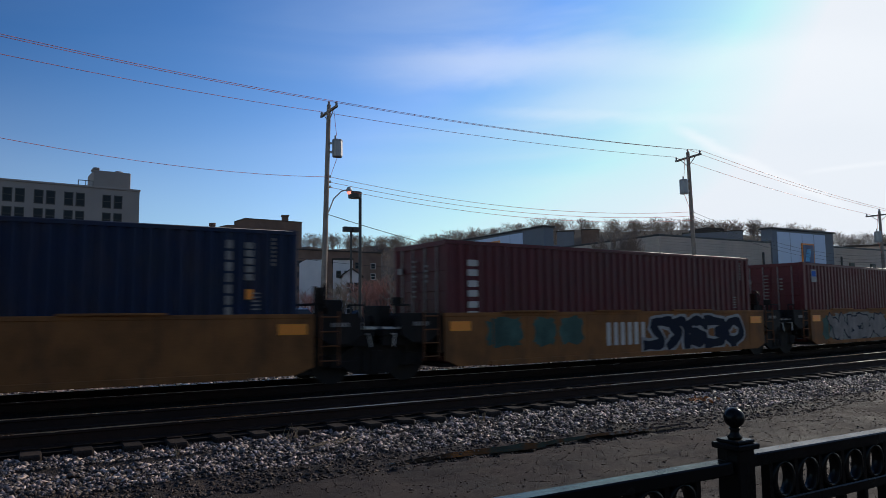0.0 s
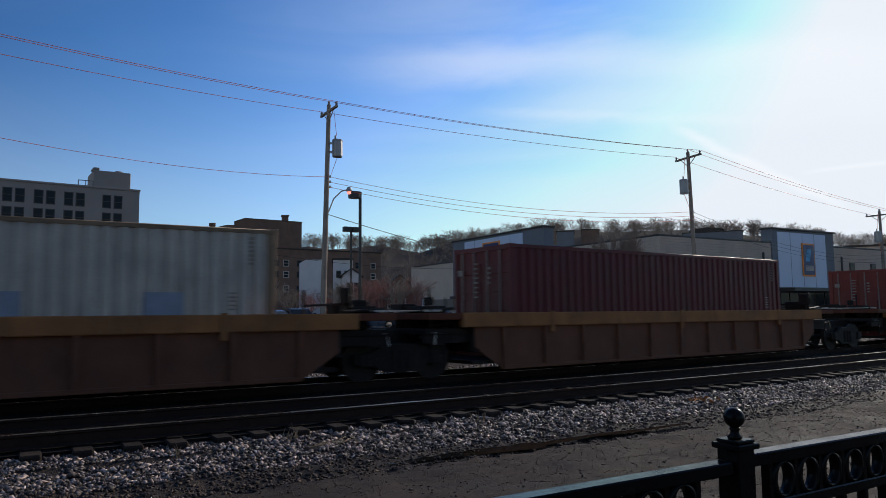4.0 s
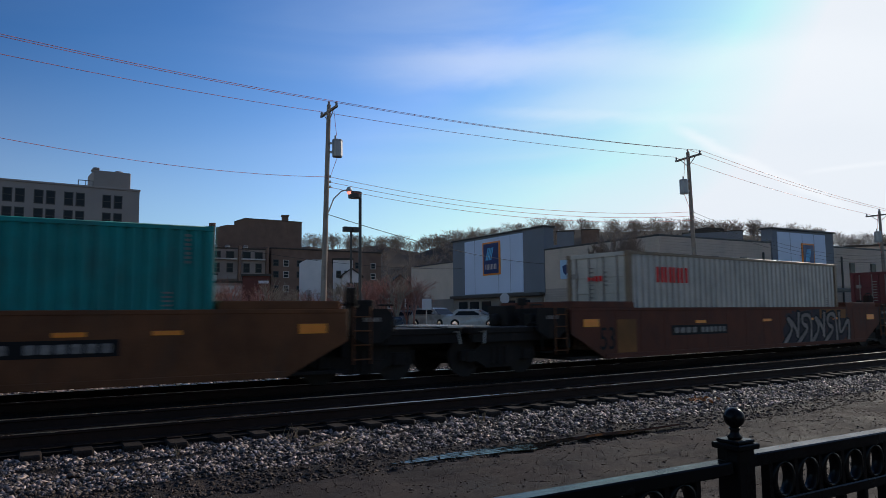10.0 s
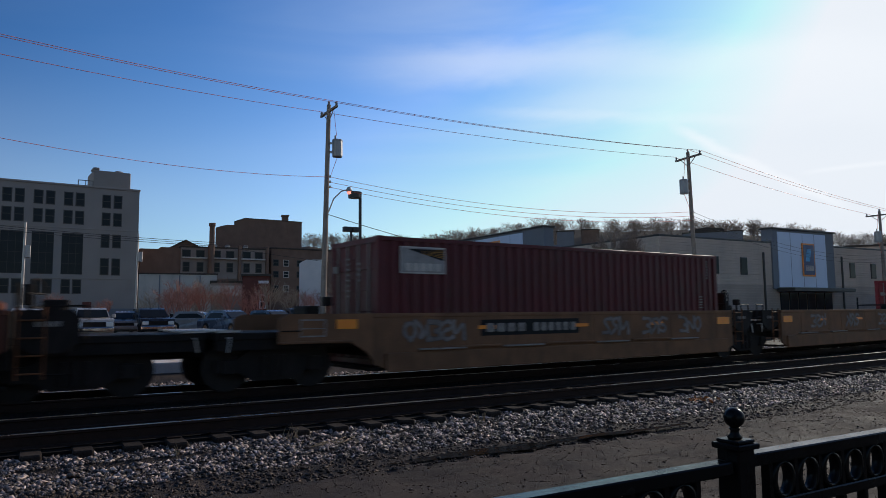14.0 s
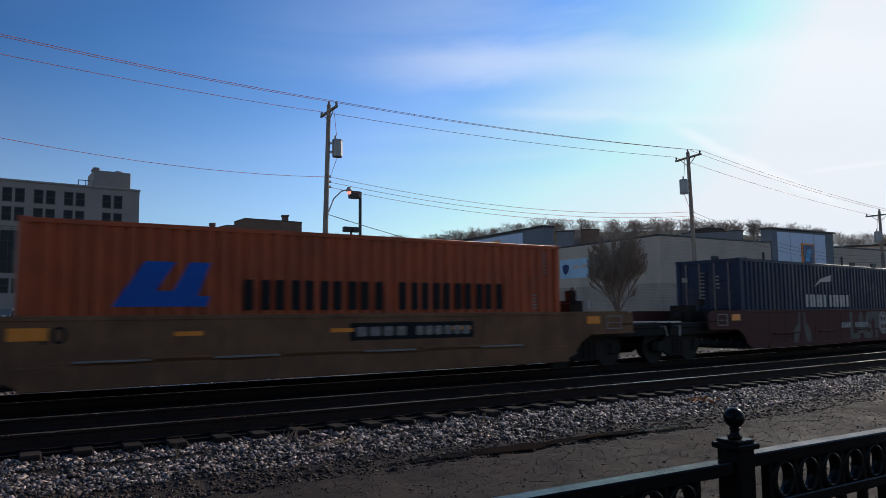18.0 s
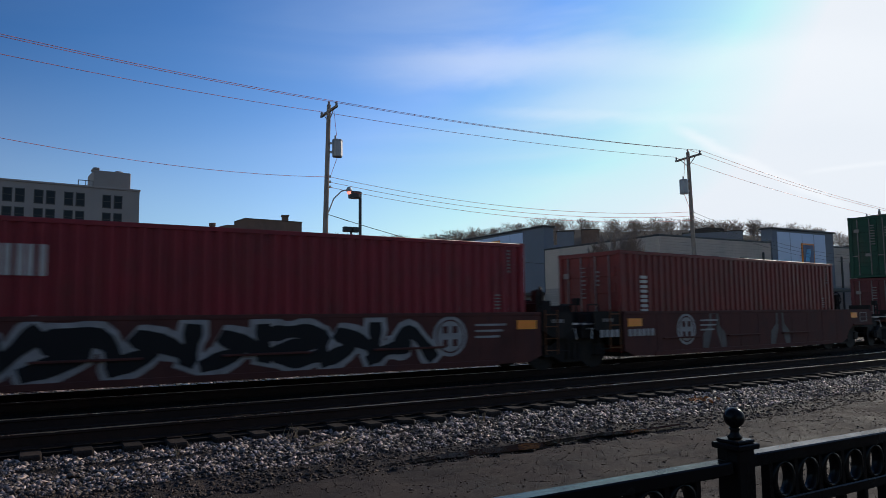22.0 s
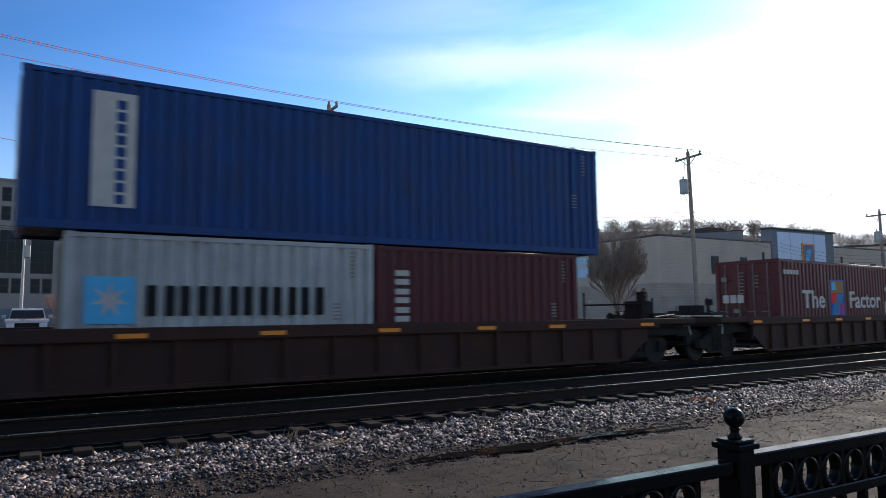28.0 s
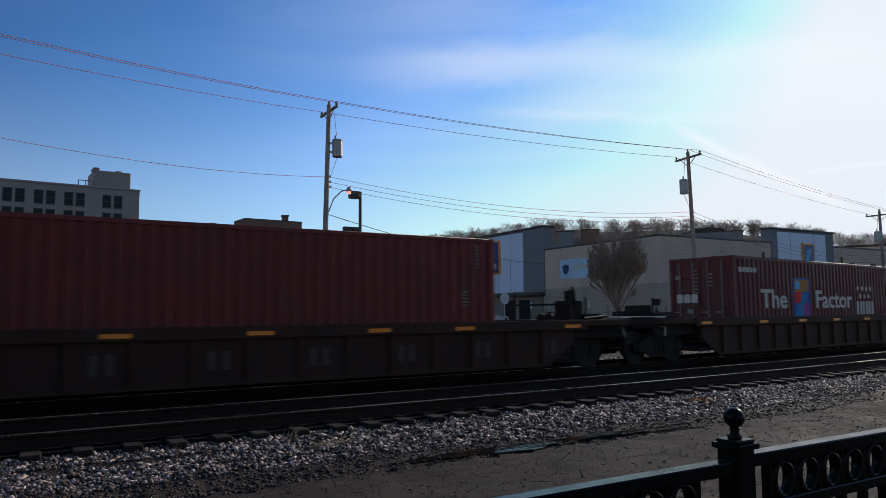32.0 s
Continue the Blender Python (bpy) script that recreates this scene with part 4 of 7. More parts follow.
SIGN_ORANGE = mat("orange_sign_edge", (0.75, 0.25, 0.03), 0.45, 0, 0.08, 2, 30, 0.02)
SIGN_BLUE = mat("light_blue_sign", (0.10, 0.42, 0.72), 0.4, 0, 0.08, 2, 30, 0.02)


def build_store():
    st = thing("supermarket", "tan block supermarket with pale blue sign towers", "building")
    body = MB().box(40, 75, 36.5, 75, 0, 7.0)
    part("wall", body, WALL_TAN, st, "tan block wall in even courses")
    # stone courses stand a little proud of the recessed joints
    for k in range(33):
        z = 0.25 + k * 0.205
        blk = BLOCK_GREY if z < 3.4 else WALL_TAN
        part("block_course", MB().bev(39.95, 75, 36.44, 36.53, z, z + 0.185, 0.008), blk, st)
        part("block_course", MB().bev(39.94, 40.03, 36.5, 50.0, z, z + 0.185, 0.008), blk, st)
    part("coping", MB().bev(39.9, 75.1, 36.4, 75.1, 7.0, 7.14, 0.02), DARK_TRIM, st)
    part("parapet_wing", MB().box(40.05, 70, 65.9, 76, 0, 7.1), WALL_TAN, st)
    # left tower
    t = part("tower", MB().box(39.85, 41.0, 49.9, 65.8, 3.2, 9.15), GREY_PANEL, st)
    part("tower_panel", MB().bev(39.79, 39.87, 53.0, 63.3, 3.35, 8.95, 0.02), BLUE_PANEL, t)
    part("tower_coping", MB().bev(39.7, 41.1, 49.75, 65.95, 9.15, 9.3, 0.02), DARK_TRIM, t)
    part("canopy", MB().bev(39.3, 40.2, 50.0, 65.7, 2.95, 3.25, 0.03), DARK_TRIM, t)
    for y in (55.0, 57.0, 61.3):
        part("panel_seam", MB().box(39.782, 39.792, y - .02, y + .02, 3.4, 8.9), GREY_PANEL, t)
    store_sign(st, pose(39.78, 59.7, 5.2, 0, 0, -90), 3.1, 3.35)
    # shade below the canopy comes from this darker wall colour
    front = part("storefront", MB().box(39.8, 39.93, 50.2, 65.6, .1, 2.95), BLOCK_DARK, st, "grey storefront with the canopy's shade put into its colour")
    for y in (52.0, 54.3, 58.4, 60.6, 62.8):
        part("storefront_window", MB().bev(39.76, 39.81, y, y + 1.7, .6, 2.6, .015), PANE, front)
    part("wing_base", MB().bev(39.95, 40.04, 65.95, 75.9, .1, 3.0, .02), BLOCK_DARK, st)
    # right tower on the other face
    t = part("tower", MB().box(53.1, 61.9, 36.3, 37.3, 3.2, 8.2), GREY_PANEL, st)
    part("tower_panel", MB().bev(53.8, 60.6, 36.24, 36.33, 3.35, 8.0, 0.02), BLUE_PANEL, t)
    for x in (55.5, 57.2, 58.9):
        part("panel_seam", MB().box(x - .02, x + .02, 36.232, 36.242, 3.4, 7.95), GREY_PANEL, t)
    part("tower_coping", MB().bev(52.95, 62.05, 36.15, 37.4, 8.2, 8.34, 0.02), DARK_TRIM, t)
    part("canopy", MB().bev(53.3, 62.0, 34.6, 36.2, 2.95, 3.25, 0.03), DARK_TRIM, t)
    store_sign(st, pose(56.97, 36.23, 4.3, 0, 0, 0), 1.75, 2.85)
    for k in range(6):
        part("entrance_window", MB().bev(54.0 + k * 1.25, 55.1 + k * 1.25, 36.35, 36.43, 0.5, 2.9, 0.02), PANE, st)
    for x0 in (45.65, 49.12, 64.5, 68.0):
        w = part("window", MB().bev(x0 - .06, x0 + .78, 36.38, 36.5, 4.28, 5.7, 0.02), DARK_TRIM, st)
        part("pane", MB().box(x0, x0 + .72, 36.36, 36.39, 4.35, 5.63), PANE, w)
    for x0 in (52.0, 63.2):
        part("downpipe", MB().tube((x0, 36.38, .3), (x0, 36.38, 6.2), .09, seg=8), DARK_TRIM, st)
    # banner
    b = part("banner", MB().bev(39.86, 39.9, 43.95, 47.7, 4.3, 5.95, 0.01), mat("pale_blue_banner", (0.34, 0.52, 0.70), 0.5, 0, 0.2, 0.8, 20, 0.02), st, "light blue banner with white lettering bars")
    part("banner_lettering", bars(2, 1.8, .3), WHITE_MARK, b, m=pose(39.85, 46.0, 5.1, 0, 0, -90))
    part("banner_shield", MB().prism([(0, .6), (.45, .75), (.9, .6), (.8, .1), (.45, -.2), (.1, .1)], -.01, 0), SIGN_NAVY, b, m=pose(39.85, 47.4, 4.8, 0, 0, -90))
    for y in (44.1, 46.8, 49.3, 51.9):
        part("wall_light", MB().bev(39.78, 39.93, y - .12, y + .12, 1.75, 2.35, .02), WHITE_MARK, st, "small white wall light")
    for k in range(5):
        part("roof_unit", MB().bev(0, 2.2, 0, 2.0, 0, 1.1, .06), GREY_PANEL, st, m=pose(44 + k * 5.5, 55 - k * 2, 7.1))


def store_sign(st, m, w, h):
    s = part("sign", MB().bev(0, w, -.10, 0, 0, h, .03), SIGN_ORANGE, st, "navy sign with an orange edge", m=m)
    part("sign_face", MB().bev(w * .07, w * .93, -.13, -.09, h * .05, h * .95, .02), SIGN_NAVY, s)
    mb = MB()
    for i in range(4):
        mb.prism([(w * (.2 + i * .09), h * .45), (w * (.26 + i * .09), h * .45), (w * (.40 + i * .09), h * .82), (w * (.34 + i * .09), h * .82)], -.15, -.128)
    part("sign_emblem", mb, SIGN_BLUE, s)
    part("sign_lettering", bars(4, w * .62, h * .16), WHITE_MARK, s, m=pose(w * .19, -.13, h * .17))


build_store()

# ---- the office block and the buildings behind ----
STONE_GREY = mat("pale_grey_concrete", (0.265, 0.248, 0.24), 0.85, 0, 0.12, 0.25, 10, 0.2, (0.24, 0.23, 0.22), 0.4)
BRICK_BROWN = mat("brown_brick", (0.165, 0.115, 0.092), 0.88, 0, 0.2, 0.6, 14, 0.3, (0.11, 0.07, 0.05), 0.4)
BRICK_RED = mat("red_brick", (0.125, 0.05, 0.042), 0.88, 0, 0.2, 0.6, 14, 0.3, (0.13, 0.06, 0.05), 0.4)
STUCCO_GREY = mat("grey_stucco", (0.25, 0.22, 0.205), 0.85, 0, 0.15, 0.4, 12, 0.2, (0.16, 0.15, 0.15), 0.4)
SIDING_WHITE = mat("white_siding", (0.55, 0.57, 0.60), 0.7, 0, 0.1, 0.5, 20, 0.15, (0.4, 0.4, 0.4), 0.3)
WALL_WHITE = mat("stained_white_wall", (0.42, 0.41, 0.39), 0.85, 0, 0.2, 0.5, 14, 0.2, (0.25, 0.23, 0.21), 0.6)
ROOF_DARK = mat("dark_roofing", (0.06, 0.055, 0.05), 0.85, 0, 0.25, 1, 20, 0.3)


def window(parent, x, z, w, h, trim=DARK_TRIM, sash=True):
    """A window in a front that lies in the x-z plane and faces -y."""
    fr = part("window", shared(("wframe", w, h, trim.name), lambda: MB().bev(-.08, w + .08, -.05, .06, -.08, h + .08, .01).mesh("window")), trim, parent, m=pose(x, 0, z))
    part("pane", shared(("wpane", w, h), lambda: MB().box(.04, w - .04, -.062, -.055, .04, h - .04).mesh("pane")), PANE, fr)
    if sash:
        part("sash_bar", shared(("wsash", w, h), lambda: MB().box(0, w, -.085, -.05, h * .5 - .04, h * .5 + .04).mesh("sash_bar")), trim, fr)


def build_office():
    d = Vector((-18.3, -1.3, 0)).normalized()
    ang = math.degrees(math.atan2(-d.y, -d.x))
    L = 42
    o = thing("office_building", "pale grey concrete office block of six storeys", "building", m=pose(13.8, 116.2, 0, 0, 0, ang))
    part("wall", MB().box(-L, 0, 0, 24, 0, 20.6), STONE_GREY, o)
    part("roof_edge", MB().bev(-L - .2, .1, -.15, 24.2, 20.6, 20.9, .04), STONE_GREY, o)
    part("roof_house", MB().bev(-6.4, -1.2, .8, 7, 20.8, 23.5, .08), STONE_GREY, o)
    part("roof_tank", MB().lathe([(.9, 0), (.9, .3), (.5, .6)], 12, (-2.6, 3, 23.4)), STONE_GREY, o)
    part("roof_tank", MB().bev(-6.5, -5.6, .7, 3, 23.5, 23.9, .1), STONE_GREY, o)
    rail = MB()
    for k in range(3):
        rail.tube((-8.4 + k, 1.0, 20.8), (-8.4 + k, 1.0, 21.8), .06, seg=5)
    rail.tube((-8.4, 1.0, 21.8), (-6.2, 1.0, 21.8), .06, seg=5)
    part("roof_railing", rail, DARK_TRIM, o)
    # paired windows, wide dark bays, and a lower row
    pairs = [x - k * 3.84 for k in range(4) for x in (-10.22, -8.7)]
    for z in (17.75, 15.05):
        for x in pairs + [-5.12, -3.55]:
            window(o, x, z, 1.05, 1.88)
    for z, h in ((11.76, 1.9), (7.65, 2.4)):
        for x in (-5.15, -3.58):
            window(o, x, z, 1.05, h)
    for n in range(4):
        x = -10.37 - n * 3.8
        g = part("tall_window", MB().bev(x, x + 2.8, -.03, .05, 7.6, 13.65, .03), DARK_TRIM, o)
        for k in range(3):
            for j in range(4):
                part("pane", MB().box(x + .05 + k * .91, x + .92 + k * .91, -.045, -.032, 7.66 + j * 1.5, 9.12 + j * 1.5), PANE, g)
        for dx in (.15, 1.62):
            window(o, x + dx, 4.85, 1.05, 1.95)
    for z in (14.3, 6.95):
        part("string_course", MB().bev(-L, .06, -.08, 0, z, z + .18, .02), STONE_GREY, o)
    part("sign_board", MB().bev(-7.4, -6.2, -.16, -.1, 2.2, 3.6, .02), BRICK_RED, o, "small red and white sign board")
    part("base_band", MB().bev(-L, .05, -.12, 0, .2, 2.6, .03), GREY_PANEL, o)


build_office()


def block(name, x, y, ang, w, d, h, wall, label, rows=(), ww=1.3, wh=1.6, cols=0, roof=True, x0=1.2, trim=DARK_TRIM):
    b = thing(name, label, "building", m=pose(x, y, 0, 0, 0, ang))
    part("wall", MB().box(0, w, 0, d, 0, h), wall, b)
    if roof:
        part("roof_edge", MB().bev(-.15, w + .15, -.15, d + .15, h, h + .25, .03), ROOF_DARK, b)
    if cols:
        for z in rows:
            for i in range(cols):
                window(b, x0 + i * (w - 2 * x0 - ww) / max(1, cols - 1), z, ww, wh, trim)
    return b


GALV_ROOF = mat("grey_roof_metal", (0.3, 0.3, 0.3), 0.5, 0.4, 0.15, 2, 20, 0.1)


def build_town():
    # long apartment block with balcony bands, brown block beside it, hall over the roofs, houses before them
    b = block("apartment_building", 21.3, 123.2, -1.5, 14.7, 14, 12.9, STUCCO_GREY, "grey stucco apartment building with balcony bands", x0=0)
    part("side_wing", MB().prism([(-6.3, 0), (0, 0), (0, 12.85), (-3.1, 12.85), (-3.1, 12.5), (-6.3, 12.5)], .3, 12), BRICK_BROWN, b)
    for x in (.25, 2.5, 5.2, 7.45, 10.3, 12.4):
        window(b, x, 11.3, 1.25, 1.15, sash=False)
        for z in (8.9, 5.6):
            window(b, x + .15, z, .95, 1.5)
    for x0, x1 in ((.16, 4.2), (4.9, 9.2), (9.8, 14.1)):
        part("balcony_band", MB().bev(x0, x1, -.6, 0, 11.02, 11.28, .03), WALL_WHITE, b)
        part("balcony_rail", MB().bev(x0, x1, -.6, -.55, 7.6, 8.5, .02), STUCCO_GREY, b)
    for x in (4.37, 9.42, 14.2):
        part("pilaster", MB().bev(x, x + .46, -.65, 0, 0, 13.5, .05), BRICK_BROWN, b)
    for x in (6.0, 8.2, 11.4):
        part("roof_vent", MB().bev(x, x + .7, 4, 5, 13.1, 14.0, .05), GALV_ROOF, b)
    b = block("apartment_building", 36.85, 123.7, 4, 22.4, 14, 13.3, BRICK_BROWN, "brown brick apartment building with square windows", x0=0)
    for x in (.35, 2.3, 4.9, 7.2, 9.6, 12.0, 14.4, 16.8, 20.2):
        for z in (10.25, 8.2, 5.6):
            window(b, x, z, .95, 1.05, WALL_WHITE if x in (2.3, 20.2) else DARK_TRIM)
    b = block("brick_building", 32.1, 147, -14, 17.4, 14, 19.4, BRICK_BROWN, "windowless brown brick hall above the roofs", roof=False)
    part("gable", MB().prism([(0, 19.4), (17.4, 19.4), (17.4, 20.95), (5.75, 21.45), (3.7, 20.68), (3.7, 20.08), (2.0, 20.05), (0, 19.45)], 0, 14), BRICK_BROWN, b)
    part("roof_edge", MB().prism([(3.6, 20.7), (5.75, 21.47), (17.5, 20.97), (17.5, 21.1), (5.75, 21.6), (3.6, 20.83)], -.15, 14), ROOF_DARK, b)
    part("chimney", MB().bev(13.4, 14.75, 2, 3.6, 20.8, 22.5, .05).bev(13.25, 14.9, 1.8, 3.8, 22.5, 22.75, .04), BRICK_BROWN, b)
    solid("factory_chimney", MB().lathe([(.5, 0), (.44, 16.9), (.55, 17), (.55, 17.5), (.4, 17.5)], 12), BRICK_BROWN, "round brown brick chimney stack", "chimney", m=pose(25.9, 121.2, -.5))
    house(20.5, 138.0, 8.5, 9, 13.2, 2.2, BRICK_BROWN, "dark gabled house behind the apartment building")
    b = block("warehouse", 10.2, 84.4, -9.5, 8.3, 10, 6.1, WALL_WHITE, "low white painted warehouse wall", roof=False)
    part("coping", MB().bev(-.05, 8.4, -.08, .3, 6.1, 6.25, .02), ROOF_DARK, b)
    for x in (2.1, 4.2, 6.4):
        part("downspout", MB().bev(x, x + .12, -.1, 0, .2, 6.0, .02), GREY_PANEL, b)
    b = block("brick_shop", 19.9, 77.5, -15, 2.9, 8, 5.7, BRICK_RED, "small red brick shop with a white window", (2.2,), .55, 1.4, 1, x0=1.9, trim=SIDING_WHITE)
    part("sign", MB().bev(1.7, 2.8, -.12, 0, 4.9, 5.2, .02), SIDING_WHITE, b)
    b = block("garage", 17.0, 79.5, -12, 3.2, 6, 5.0, STUCCO_GREY, "grey garage with a pale fascia")
    part("fascia", MB().bev(-.1, 3.2, -.2, 0, 3.6, 4.7, .02), WALL_WHITE, b)
    b = block("house", 30.6, 90.0, -20, 3.5, 8, 8.2, SIDING_WHITE, "plain white sided house with a sloping parapet", roof=False)
    part("parapet", MB().prism([(0, 8.2), (3.5, 8.2), (3.5, 8.75), (.9, 8.75), (.25, 8.4)], 0, 8), SIDING_WHITE, b)
    b = block("house", 34.8, 88.6, -21.5, 2.6, 8, 8.7, SIDING_WHITE, "narrow white house with small dark windows", (6.4, 4.2), .5, .8, 2, x0=.5)
    house(35.0, 85.8, 2.4, 6, 6.5, .8, SIDING_WHITE, "small white house with a low gable")
    house(45.0, 96.0, 6.5, 8, 4.6, 2.6, BRICK_BROWN, "brown house with a steep dark gable and white vergeboards")
    house(52.5, 99.0, 6.0, 8, 4.8, 2.2, BRICK_RED, "red brick house with a dark gable")
    # buildings on the slope behind the store
    block("hill_house", 107.2, 129.2, -41, 4.0, 8, 20.5, GREY_PANEL, "dark flat-roofed house on the wooded slope")
    block("hill_house", 112.8, 126.9, -42, 4.2, 8, 20.9, BRICK_BROWN, "dark house on the wooded slope")
    b = block("hill_house", 136.6, 117.2, -51, 13.6, 12, 20.3, GREY_PANEL, "long dark house on the wooded slope")
    part("roof_storey", MB().bev(1.5, 9.5, 1, 11, 20.5, 21.2, .05).prism([(1.5, 21.2), (5.5, 21.7), (9.5, 21.2)], 1, 11), ROOF_DARK, b)
    part("chimney", MB().bev(6.4, 7.3, 3, 4, 21.2, 22.4, .04), BRICK_BROWN, b)
    block("far_warehouse", 88, 50, -52, 46, 20, 9.2, WALL_TAN, "tan warehouse beyond the supermarket")


def house(x, y, w, d, h, pitch, wall, label):
    b = thing("house", label, "house", m=pose(x, y, 0, 0, 0, -20))
    part("wall", MB().prism([(0, 0), (w, 0), (w, h), (w / 2, h + pitch), (0, h)], 0, d), wall, b)
    rf = MB()
    for s in (-1, 1):
        xa, xb = w / 2, w / 2 + s * (w / 2 + .35)
        za, zb = h + pitch + .02, h - pitch * .7 / w
        rf.prism([(xa, za), (xb, zb), (xb, zb + .16), (xa, za + .18)] if s > 0 else [(xb, zb), (xa, za), (xa, za + .18), (xb, zb + .16)], -.35, d + .35)
    part("roof", rf, ROOF_DARK, b)
    for k, z in enumerate((h - 2.3, h - 5.0)):
        if z > .6:
            for xx in (w * .22, w * .62):
                window(b, xx, z, .9, 1.4, SIDING_WHITE)


build_town()

# ---- wooded hill ----
TWIG_RED = mat("reddish_bare_twigs", (0.34, 0.18, 0.145), 0.9, 0, 0.3, 3, 30, 0.2, island=0.3)
WOOD_FLOOR = mat("leaf_litter", (0.046, 0.037, 0.031), 0.9, 0, 0.35, 0.03, 0.4, 0.3, (0.03, 0.028, 0.02), 0.5)


def ridge(az):
    """Height of the hill's crest by azimuth in degrees from +y towards +x."""
    return float(np.interp(az, [-10, 0, 10, 19, 24, 28.5, 31, 36, 38, 45, 49, 55, 58, 60.5, 63, 70, 90], [20, 22, 24, 33, 33, 32, 34, 39, 40, 38, 38, 34, 31, 27, 26, 24, 20]))


def build_hill():
    mb = MB()
    az = list(np.arange(-12, 92, 1.5))
    rings = [(150, 0.0), (190, .18), (240, .55), (300, .92), (340, 1.0), (420, .9), (700, .5)]
    for a in az:
        for r, k in rings:
            t = radians(a)
            mb.v.append((r * math.sin(t), r * math.cos(t), -0.5 + ridge(a) * k * (1 + .08 * noise.noise((a * .3, r * .01, 2)))))
    n = len(rings)
    for i in range(len(az) - 1):
        for j in range(n - 1):
            mb.f.append((i * n + j, i * n + j + 1, (i + 1) * n + j + 1, (i + 1) * n + j))
    solid("hill", mb, WOOD_FLOOR, "wooded hillside covered in brown leaf litter", "hill", kind="structure")


def wood_tree(rng):
    """A ten-metre winter tree with a leader, side limbs from low down and a rounded head of twigs."""
    mb = MB()
    mb.tube((0, 0, 0), (0, 0, 8.6), .15, .03, seg=3, cap=False)
    for i in range(15):
        t = .22 + .76 * i / 15
        a = i * 2.4 + rng.uniform(-.4, .4)
        l = (1.0 + 3.4 * math.sin(math.pi * min(1, t * .95 + .05)) ** .8) * rng.uniform(.65, 1.05)
        p = Vector((0, 0, t * 8.4))
        d = Vector((math.cos(a), math.sin(a), rng.uniform(.5, 1.1) + t * .5)).normalized()
        q = p + d * l
        mb.tube(p, q, .07, .04, seg=3, cap=False)
        for j in range(5):
            p2 = p.lerp(q, rng.uniform(.4, 1))
            d2 = (d + Vector((rng.gauss(0, .55), rng.gauss(0, .55), rng.gauss(.15, .3)))).normalized()
            q2 = p2 + d2 * l * rng.uniform(.3, .55)
            mb.tube(p2, q2, .04, .025, seg=3, cap=False)
            for k in range(2):
                p3 = p2.lerp(q2, rng.uniform(.3, 1))
                d3 = (d2 + Vector((rng.gauss(0, .6), rng.gauss(0, .6), rng.gauss(.1, .3)))).normalized()
                mb.tube(p3, p3 + d3 * l * rng.uniform(.2, .35), .03, .02, seg=3, cap=False)
    return mb


def build_woods():
    rng = random.Random(7)
    kinds = []
    for k in range(6):
        mb = wood_tree(rng)
        kinds.append((np.array(mb.v), mb.f))
    mb = MB()
    for i in range(1150):
        a = rng.uniform(-3, 68)
        r = rng.choice([rng.uniform(170, 260), rng.uniform(260, 345), rng.uniform(280, 345), rng.uniform(325, 350)])
        t = radians(a)
        k = float(np.interp(r, [150, 190, 240, 300, 340, 420], [0, .18, .55, .92, 1, .9]))
        z = -1 + ridge(a) * k * .98
        v, f = kinds[rng.randrange(6)]
        s, c, w = rng.uniform(.42, .82), math.cos(i * 2.4), math.sin(i * 2.4)
        n = len(mb.v)
        X, Y = r * math.sin(t), r * math.cos(t)
        mb.v += [(X + (p[0] * c - p[1] * w) * s * 1.2, Y + (p[0] * w + p[1] * c) * s * 1.2, z + p[2] * s) for p in v]
        mb.f += [tuple(n + q for q in g) for g in f]
    solid("woods", mb, mat("far_bare_wood", (0.215, 0.18, 0.155), 0.9, 0, 0.3, 0.05, 1, 0, island=0.3), "bare winter trees on the hillside", "trees", kind="stuff")


build_hill()
build_woods()

# ---- poles and wires ----
POLE_WOOD = mat("weathered_pole_wood", (0.26, 0.225, 0.195), 0.9, 0, 0.3, 2, 20, 0.4)
# reddish glare along the wires is put into their base colour
WIRE = mat("wire", (0.75, 0.24, 0.19), 0.6, 0.3, 0.1, 2, 20, 0)
DARK_WIRE = mat("dark_cable", (0.06, 0.055, 0.055), 0.8, 0, 0.1, 2, 20, 0)
TRANS = mat("transformer_grey", (0.30, 0.31, 0.32), 0.45, 0.3, 0.1, 3, 30, 0.05)
GALV = mat("galvanised_pole", (0.38, 0.38, 0.38), 0.5, 0.5, 0.12, 3, 30, 0.05)
LAMP_GLOW = mat("sodium_lamp_glow", (1.0, 0.30, 0.24), 0.4, emit=1.5)


